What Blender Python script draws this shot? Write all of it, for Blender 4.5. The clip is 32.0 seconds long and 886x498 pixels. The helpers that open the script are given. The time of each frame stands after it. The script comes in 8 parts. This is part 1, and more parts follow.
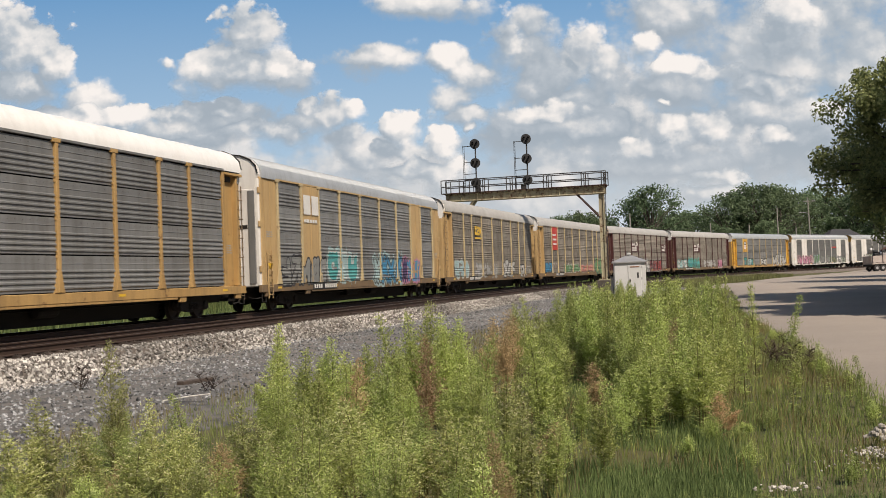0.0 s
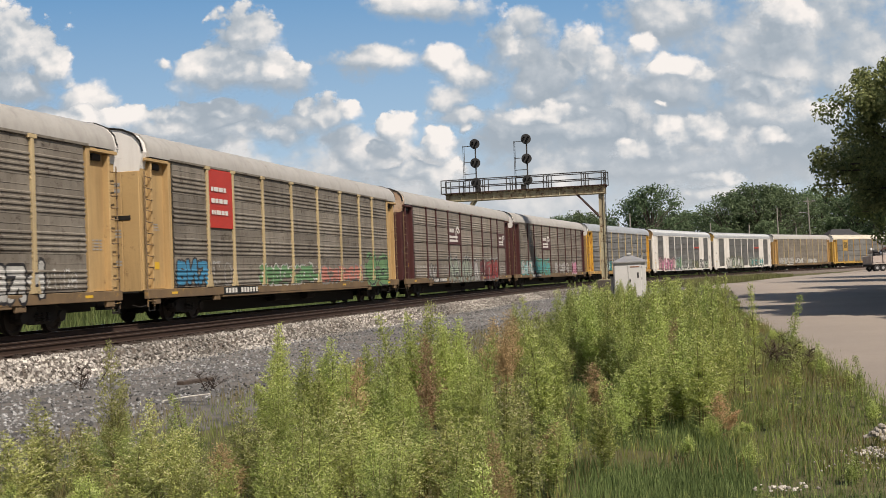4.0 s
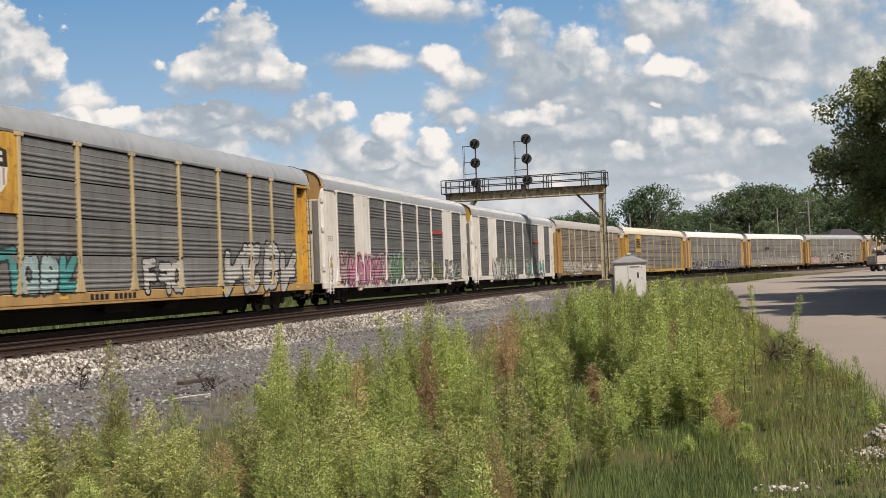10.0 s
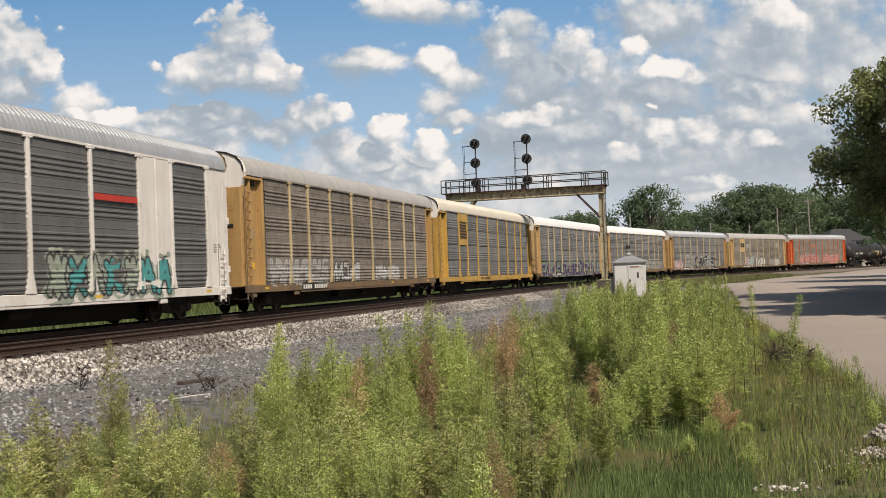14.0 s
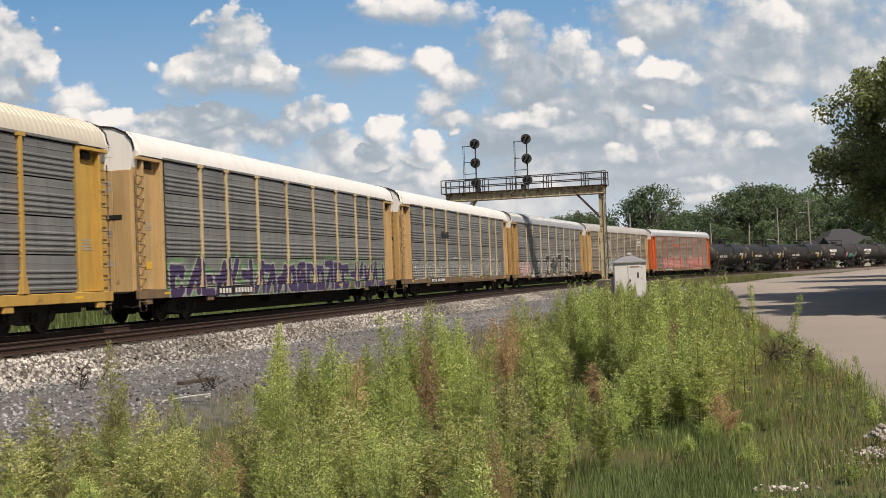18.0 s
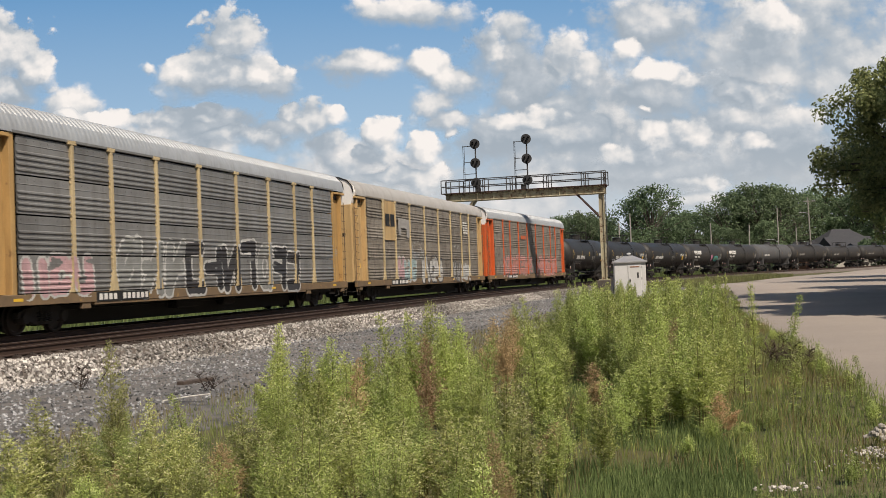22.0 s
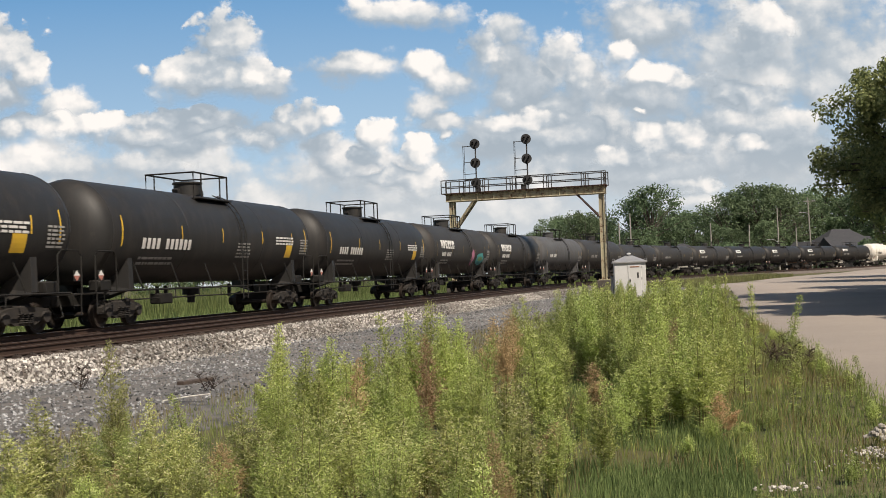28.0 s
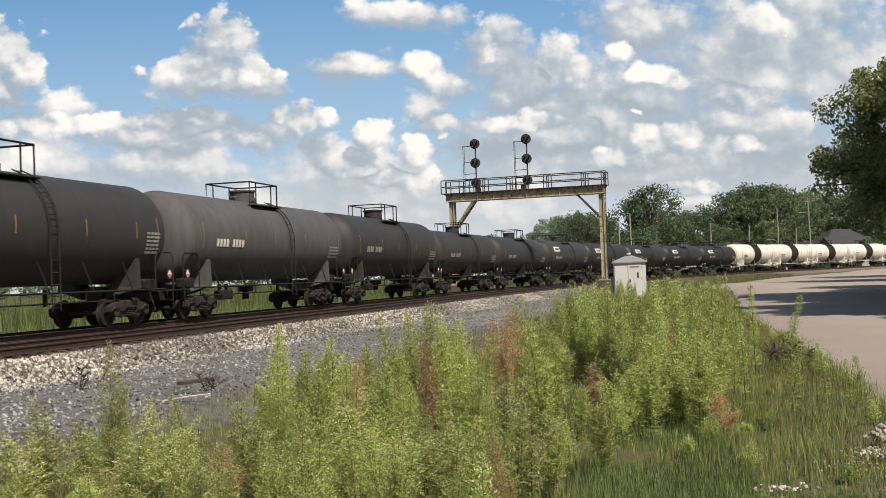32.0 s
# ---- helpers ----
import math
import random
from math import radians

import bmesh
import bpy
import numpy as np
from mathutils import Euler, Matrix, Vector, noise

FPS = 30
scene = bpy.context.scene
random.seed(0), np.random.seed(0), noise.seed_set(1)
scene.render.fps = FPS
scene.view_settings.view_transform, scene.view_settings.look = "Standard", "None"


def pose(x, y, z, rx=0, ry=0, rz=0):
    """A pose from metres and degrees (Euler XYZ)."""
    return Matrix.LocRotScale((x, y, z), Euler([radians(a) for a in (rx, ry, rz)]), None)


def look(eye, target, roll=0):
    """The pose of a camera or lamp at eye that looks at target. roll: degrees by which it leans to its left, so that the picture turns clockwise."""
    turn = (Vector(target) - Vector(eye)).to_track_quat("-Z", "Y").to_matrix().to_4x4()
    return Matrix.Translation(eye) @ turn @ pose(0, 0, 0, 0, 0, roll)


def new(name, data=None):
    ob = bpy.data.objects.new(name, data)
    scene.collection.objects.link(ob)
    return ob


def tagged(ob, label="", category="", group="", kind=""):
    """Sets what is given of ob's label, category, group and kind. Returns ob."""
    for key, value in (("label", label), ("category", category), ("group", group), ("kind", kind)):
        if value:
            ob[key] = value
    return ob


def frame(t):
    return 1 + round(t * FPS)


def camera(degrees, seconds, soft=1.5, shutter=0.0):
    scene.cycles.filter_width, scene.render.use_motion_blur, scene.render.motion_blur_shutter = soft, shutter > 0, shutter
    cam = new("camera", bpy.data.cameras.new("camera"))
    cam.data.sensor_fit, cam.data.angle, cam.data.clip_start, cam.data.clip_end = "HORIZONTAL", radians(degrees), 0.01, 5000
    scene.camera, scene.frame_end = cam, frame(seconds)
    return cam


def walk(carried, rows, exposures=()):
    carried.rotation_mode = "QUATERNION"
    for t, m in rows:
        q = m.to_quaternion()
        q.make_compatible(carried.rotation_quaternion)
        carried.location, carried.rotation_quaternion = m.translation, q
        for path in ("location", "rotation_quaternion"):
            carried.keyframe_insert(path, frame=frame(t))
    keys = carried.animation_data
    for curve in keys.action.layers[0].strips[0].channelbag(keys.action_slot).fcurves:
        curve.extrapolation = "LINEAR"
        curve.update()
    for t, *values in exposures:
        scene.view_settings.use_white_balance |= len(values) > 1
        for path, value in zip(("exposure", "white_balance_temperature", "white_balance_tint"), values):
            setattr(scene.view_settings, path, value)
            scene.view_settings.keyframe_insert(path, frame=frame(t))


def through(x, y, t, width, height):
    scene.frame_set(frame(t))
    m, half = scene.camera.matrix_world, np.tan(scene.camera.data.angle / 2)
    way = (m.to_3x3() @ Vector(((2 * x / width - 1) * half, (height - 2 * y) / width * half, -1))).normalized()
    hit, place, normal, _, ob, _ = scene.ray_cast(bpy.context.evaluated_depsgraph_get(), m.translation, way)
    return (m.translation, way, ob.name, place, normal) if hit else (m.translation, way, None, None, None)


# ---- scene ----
# ---------------- camera ----------------
EYE = 1.15          # above the top of the rails, which is z = 0
cam = camera(43.59, 32.0, soft=0.75, shutter=0.12)
view = look((0, 0, EYE), (0, 100, EYE + 2.493), -2.206)
walk(cam, [(0, view), (32.0, view)], exposures=[(0, 0.03, 7150, 13), (25.0, 0.03, 7150, 13), (28.0, 0.14, 7150, 12), (32.0, 0.16, 7150, 12)])

# ---------------- light ----------------
SUN_TO = Vector((0.543, -0.838, 0)).normalized()
SUN_EL = radians(50)
sun_vec = Vector((SUN_TO.x * math.cos(SUN_EL), SUN_TO.y * math.cos(SUN_EL), math.sin(SUN_EL)))
sun = new("sun", bpy.data.lights.new("sun", "SUN"))
sun.data.energy, sun.data.angle, sun.data.color = 4.65, radians(0.53), (1.0, 0.95, 0.87)
sun.matrix_world = look((0, 0, 60), Vector((0, 0, 60)) - sun_vec)

world = bpy.data.worlds.new("sky")
scene.world = world
world.use_nodes = True
wn = world.node_tree.nodes
wsky = wn.new("ShaderNodeTexSky")
wsky.sky_type, wsky.sun_disc = "NISHITA", False
wsky.sun_elevation, wsky.sun_rotation = SUN_EL, math.atan2(SUN_TO.x, SUN_TO.y)
wsky.air_density, wsky.dust_density, wsky.ozone_density = 1.0, 2.0, 1.5
wn["Background"].inputs["Strength"].default_value = 0.062
world.node_tree.links.new(wsky.outputs[0], wn["Background"].inputs["Color"])

# ---------------- plan of the line ----------------
HEAD0 = 1.3114      # heading of the straight, radians from +x
T_DIR = Vector((math.cos(HEAD0), math.sin(HEAD0), 0))
N_DIR = Vector((-math.sin(HEAD0), math.cos(HEAD0), 0))
STEP = 1.0
S_ALL = np.arange(-700, 1000, STEP)
CURV = np.interp(S_ALL, [0, 40, 80, 270, 330], [0.0002, -0.00167, -0.00306, -0.00298, 0.0])
HEADS = np.concatenate([[0], np.cumsum((CURV[1:] + CURV[:-1]) / 2 * STEP)])
i_zero = 700
HEADS = HEADS - HEADS[i_zero] + HEAD0
PX = np.concatenate([[0], np.cumsum((np.cos(HEADS[1:]) + np.cos(HEADS[:-1])) / 2 * STEP)])
PY = np.concatenate([[0], np.cumsum((np.sin(HEADS[1:]) + np.sin(HEADS[:-1])) / 2 * STEP)])
HALF = 1.55         # half the width of the cars
PX = PX - PX[i_zero] - 7.893 - HALF * math.sin(HEAD0)
PY = PY - PY[i_zero] + 41.177 + HALF * math.cos(HEAD0)


def line(s, off=0.0, z=0.0):
    """A point of the train's track at arc length s, off metres to its left."""
    h = float(np.interp(s, S_ALL, HEADS))
    return Vector((float(np.interp(s, S_ALL, PX)) - off * math.sin(h), float(np.interp(s, S_ALL, PY)) + off * math.cos(h), z))


def strip_pt(along, perp, z=0.0):
    """A point by the straight's own axes, from the camera's foot."""
    return T_DIR * along + N_DIR * perp + Vector((0, 0, z))


GROUND = -0.66
GAP_NEAR = -4.1     # the near track's centre beside the train's track


# ---------------- mesh helpers ----------------
class Sheet:
    """Gathers vertices and faces of one mesh."""

    def __init__(self):
        self.v, self.f, self.m = [], [], []

    def add(self, vs, fs, slot=0):
        b = len(self.v)
        self.v.extend([tuple(p) for p in vs])
        self.f.extend([tuple(b + i for i in q) for q in fs])
        self.m.extend([slot] * len(fs))
        return self

    def box(self, x0, x1, y0, y1, z0, z1, slot=0, m=None):
        vs = [(x, y, z) for x in (x0, x1) for y in (y0, y1) for z in (z0, z1)]
        if m is not None:
            vs = [m @ Vector(p) for p in vs]
        return self.add(vs, [(0, 1, 3, 2), (4, 6, 7, 5), (0, 4, 5, 1), (2, 3, 7, 6), (0, 2, 6, 4), (1, 5, 7, 3)], slot)

    def soft(self, x0, x1, y0, y1, z0, z1, c=0.02, slot=0, m=None):
        """A box with chamfered edges."""
        vs = []
        for sx in (0, 1):
            for sy in (0, 1):
                for sz in (0, 1):
                    X, Y, Z = (x0, x1)[sx], (y0, y1)[sy], (z0, z1)[sz]
                    ix, iy, iz = c * (1 - 2 * sx), c * (1 - 2 * sy), c * (1 - 2 * sz)
                    vs += [(X, Y + iy, Z + iz), (X + ix, Y, Z + iz), (X + ix, Y + iy, Z)]
        if m is not None:
            vs = [m @ Vector(p) for p in vs]
        k = lambda a, b, d, w: (a * 4 + b * 2 + d) * 3 + w
        fs = []
        for a in (0, 1):
            q = [k(a, 0, 0, 0), k(a, 0, 1, 0), k(a, 1, 1, 0), k(a, 1, 0, 0)]
            fs.append(q if a == 0 else q[::-1])
            q = [k(0, a, 0, 1), k(1, a, 0, 1), k(1, a, 1, 1), k(0, a, 1, 1)]
            fs.append(q if a == 0 else q[::-1])
            q = [k(0, 0, a, 2), k(0, 1, a, 2), k(1, 1, a, 2), k(1, 0, a, 2)]
            fs.append(q if a == 0 else q[::-1])
            for b in (0, 1):
                fs.append([k(a, b, 0, 0), k(a, b, 1, 0), k(a, b, 1, 1), k(a, b, 0, 1)])
                fs.append([k(a, 0, b, 0), k(a, 0, b, 2), k(a, 1, b, 2), k(a, 1, b, 0)])
                fs.append([k(0, a, b, 1), k(1, a, b, 1), k(1, a, b, 2), k(0, a, b, 2)])
                for d in (0, 1):
                    fs.append([k(a, b, d, 0), k(a, b, d, 1), k(a, b, d, 2)])
        return self.add(vs, fs, slot)

    def tube(self, pts, r, n=6, slot=0, cap=True):
        """A round bar along points; r may be a list."""
        pts = [Vector(p) for p in pts]
        rs = r if isinstance(r, (list, tuple)) else [r] * len(pts)
        vs, fs = [], []
        for i, p in enumerate(pts):
            d = (pts[min(i + 1, len(pts) - 1)] - pts[max(i - 1, 0)]).normalized()
            a = d.cross(Vector((0, 0, 1)) if abs(d.z) < 0.9 else Vector((1, 0, 0))).normalized()
            b = d.cross(a)
            for j in range(n):
                w = 2 * math.pi * j / n
                vs.append(p + (a * math.cos(w) + b * math.sin(w)) * rs[i])
        for i in range(len(pts) - 1):
            for j in range(n):
                fs.append((i * n + j, i * n + (j + 1) % n, (i + 1) * n + (j + 1) % n, (i + 1) * n + j))
        if cap:
            fs += [tuple(range(n))[::-1], tuple((len(pts) - 1) * n + j for j in range(n))]
        return self.add(vs, fs, slot)

    def lathe(self, prof, n=24, slot=0, axis="z", at=(0, 0, 0), cap=True):
        """Turns a profile of (radius, height) about an axis."""
        vs, fs = [], []
        for r, h in prof:
            for j in range(n):
                w = 2 * math.pi * j / n
                c, s = r * math.cos(w), r * math.sin(w)
                p = {"z": (c, s, h), "y": (s, h, c), "x": (h, c, s)}[axis]
                vs.append((p[0] + at[0], p[1] + at[1], p[2] + at[2]))
        for i in range(len(prof) - 1):
            for j in range(n):
                fs.append((i * n + j, i * n + (j + 1) % n, (i + 1) * n + (j + 1) % n, (i + 1) * n + j))
        if cap:
            fs += [tuple(range(n))[::-1], tuple((len(prof) - 1) * n + j for j in range(n))]
        return self.add(vs, fs, slot)

    def loft(self, rings, closed=False, slot=0):
        """Joins rings of equally many points."""
        n = len(rings[0])
        vs = [p for ring in rings for p in ring]
        fs = []
        for i in range(len(rings) - 1):
            for j in range(n if closed else n - 1):
                fs.append((i * n + j, i * n + (j + 1) % n, (i + 1) * n + (j + 1) % n, (i + 1) * n + j))
        return self.add(vs, fs, slot)

    def mesh(self, name, mats=(), smooth=None):
        me = bpy.data.meshes.new(name)
        me.from_pydata(self.v, [], self.f)
        for q in mats:
            me.materials.append(q)
        if len(mats) > 1:
            me.polygons.foreach_set("material_index", self.m)
        me.update()
        if smooth is not None:
            me.polygons.foreach_set("use_smooth", [True] * len(me.polygons))
            me.set_sharp_from_angle(angle=radians(smooth))
        return me


def part(name, data, material, parent, label="", at=None):
    """Links a mesh (or a Sheet) as one object under a thing or a part."""
    me = data.mesh(name, [material]) if isinstance(data, Sheet) else data
    ob = new(name, me)
    ob.parent = parent
    if at is not None:
        ob.matrix_local = at
    if material is not None and (not me.materials or me.materials[0] != material):
        if not me.materials:
            me.materials.append(material)
        else:
            ob.material_slots[0].link = "OBJECT"
            ob.material_slots[0].material = material
    if label:
        ob["label"] = label
    return ob


def thing(name, label, category, m=None, group="", kind="", data=None):
    ob = new(name, data)
    if m is not None:
        ob.matrix_world = m
    return tagged(ob, label, category, group, kind)


# ---------------- materials ----------------
def nd(t, kind, **kw):
    n = t.nodes.new(kind)
    for k, v in kw.items():
        n.inputs[k.replace("_", " ")].default_value = v
    return n


def ramp(t, fac, stops):
    n = t.nodes.new("ShaderNodeValToRGB")
    e = n.color_ramp.elements
    while len(e) < len(stops):
        e.new(0.5)
    for q, (p, c) in zip(e, stops):
        q.position, q.color = p, (*c, 1) if len(c) == 3 else c
    t.links.new(fac, n.inputs[0])
    return n


def paint(name, base, second=None, amount=0.5, scale=1.5, rough=0.6, metal=0.0, bump=0.1, fine=40.0, stretch=(1, 1, 1), third=None, third_amount=0.5, vary=0.0, spec=0.4, bump_dist=0.01, streak=0.0, streak_col=(0.06, 0.045, 0.034)):
    """A worn surface: two colours by a broad noise, a third in spots, running streaks, fine grain and relief."""
    m = bpy.data.materials.new(name)
    m.use_nodes = True
    t = m.node_tree
    L = t.links.new
    b = t.nodes["Principled BSDF"]
    tc = t.nodes.new("ShaderNodeTexCoord")
    mp = t.nodes.new("ShaderNodeMapping")
    mp.inputs["Scale"].default_value = stretch
    L(tc.outputs["Object"], mp.inputs["Vector"])
    info = t.nodes.new("ShaderNodeObjectInfo")
    sh = t.nodes.new("ShaderNodeVectorMath")
    sh.operation = "SCALE"
    sh.inputs[0].default_value = (37, 53, 71)
    L(info.outputs["Random"], sh.inputs["Scale"])
    ad = t.nodes.new("ShaderNodeVectorMath")
    L(mp.outputs[0], ad.inputs[0])
    L(sh.outputs[0], ad.inputs[1])
    n1 = nd(t, "ShaderNodeTexNoise", Scale=scale, Detail=6.0, Roughness=0.65)
    n2 = nd(t, "ShaderNodeTexNoise", Scale=fine, Detail=4.0, Roughness=0.7)
    L(ad.outputs[0], n1.inputs["Vector"])
    L(ad.outputs[0], n2.inputs["Vector"])
    second = second or tuple(c * 0.6 for c in base)
    lo, hi = 0.5 - 0.22, 0.5 + 0.22
    r1 = ramp(t, n1.outputs["Fac"], [(lo, (0, 0, 0)), (hi, (amount, amount, amount))])
    mx = t.nodes.new("ShaderNodeMix")
    mx.data_type = "RGBA"
    mx.inputs["A"].default_value, mx.inputs["B"].default_value = (*base, 1), (*second, 1)
    L(r1.outputs[0], mx.inputs["Factor"])
    out = mx.outputs["Result"]
    if third:
        n3 = nd(t, "ShaderNodeTexNoise", Scale=scale * 3.1, Detail=8.0, Roughness=0.75)
        L(ad.outputs[0], n3.inputs["Vector"])
        r3 = ramp(t, n3.outputs["Fac"], [(0.66 - 0.3 * third_amount, (0, 0, 0)), (0.78 - 0.3 * third_amount, (1, 1, 1))])
        m3 = t.nodes.new("ShaderNodeMix")
        m3.data_type = "RGBA"
        m3.inputs["B"].default_value = (*third, 1)
        L(out, m3.inputs["A"])
        L(r3.outputs[0], m3.inputs["Factor"])
        out = m3.outputs["Result"]
    if streak:
        run = t.nodes.new("ShaderNodeMapping")
        run.inputs["Scale"].default_value = (2.6, 2.6, 0.22)
        L(ad.outputs[0], run.inputs["Vector"])
        n4 = nd(t, "ShaderNodeTexNoise", Scale=1.0, Detail=6.0, Roughness=0.7)
        L(run.outputs[0], n4.inputs["Vector"])
        r4 = ramp(t, n4.outputs["Fac"], [(0.46, (0, 0, 0)), (0.72, (streak, streak, streak))])
        m4 = t.nodes.new("ShaderNodeMix")
        m4.data_type = "RGBA"
        m4.inputs["B"].default_value = (*streak_col, 1)
        L(out, m4.inputs["A"])
        L(r4.outputs[0], m4.inputs["Factor"])
        out = m4.outputs["Result"]
    hs = nd(t, "ShaderNodeHueSaturation")
    mr = t.nodes.new("ShaderNodeMapRange")
    mr.inputs["To Min"].default_value, mr.inputs["To Max"].default_value = 0.8, 1.2
    L(n2.outputs["Fac"], mr.inputs["Value"])
    val = mr.outputs[0]
    if vary:
        mv = t.nodes.new("ShaderNodeMapRange")
        mv.inputs["To Min"].default_value, mv.inputs["To Max"].default_value = 1 - vary, 1 + vary
        L(info.outputs["Random"], mv.inputs["Value"])
        mm = t.nodes.new("ShaderNodeMath")
        mm.operation = "MULTIPLY"
        L(val, mm.inputs[0])
        L(mv.outputs[0], mm.inputs[1])
        val = mm.outputs[0]
    L(val, hs.inputs["Value"])
    L(out, hs.inputs["Color"])
    L(hs.outputs[0], b.inputs["Base Color"])
    b.inputs["Roughness"].default_value, b.inputs["Metallic"].default_value = rough, metal
    b.inputs["Specular IOR Level"].default_value = spec
    if bump:
        bp = nd(t, "ShaderNodeBump", Strength=bump, Distance=bump_dist)
        L(n2.outputs["Fac"], bp.inputs["Height"])
        L(bp.outputs[0], b.inputs["Normal"])
    return m


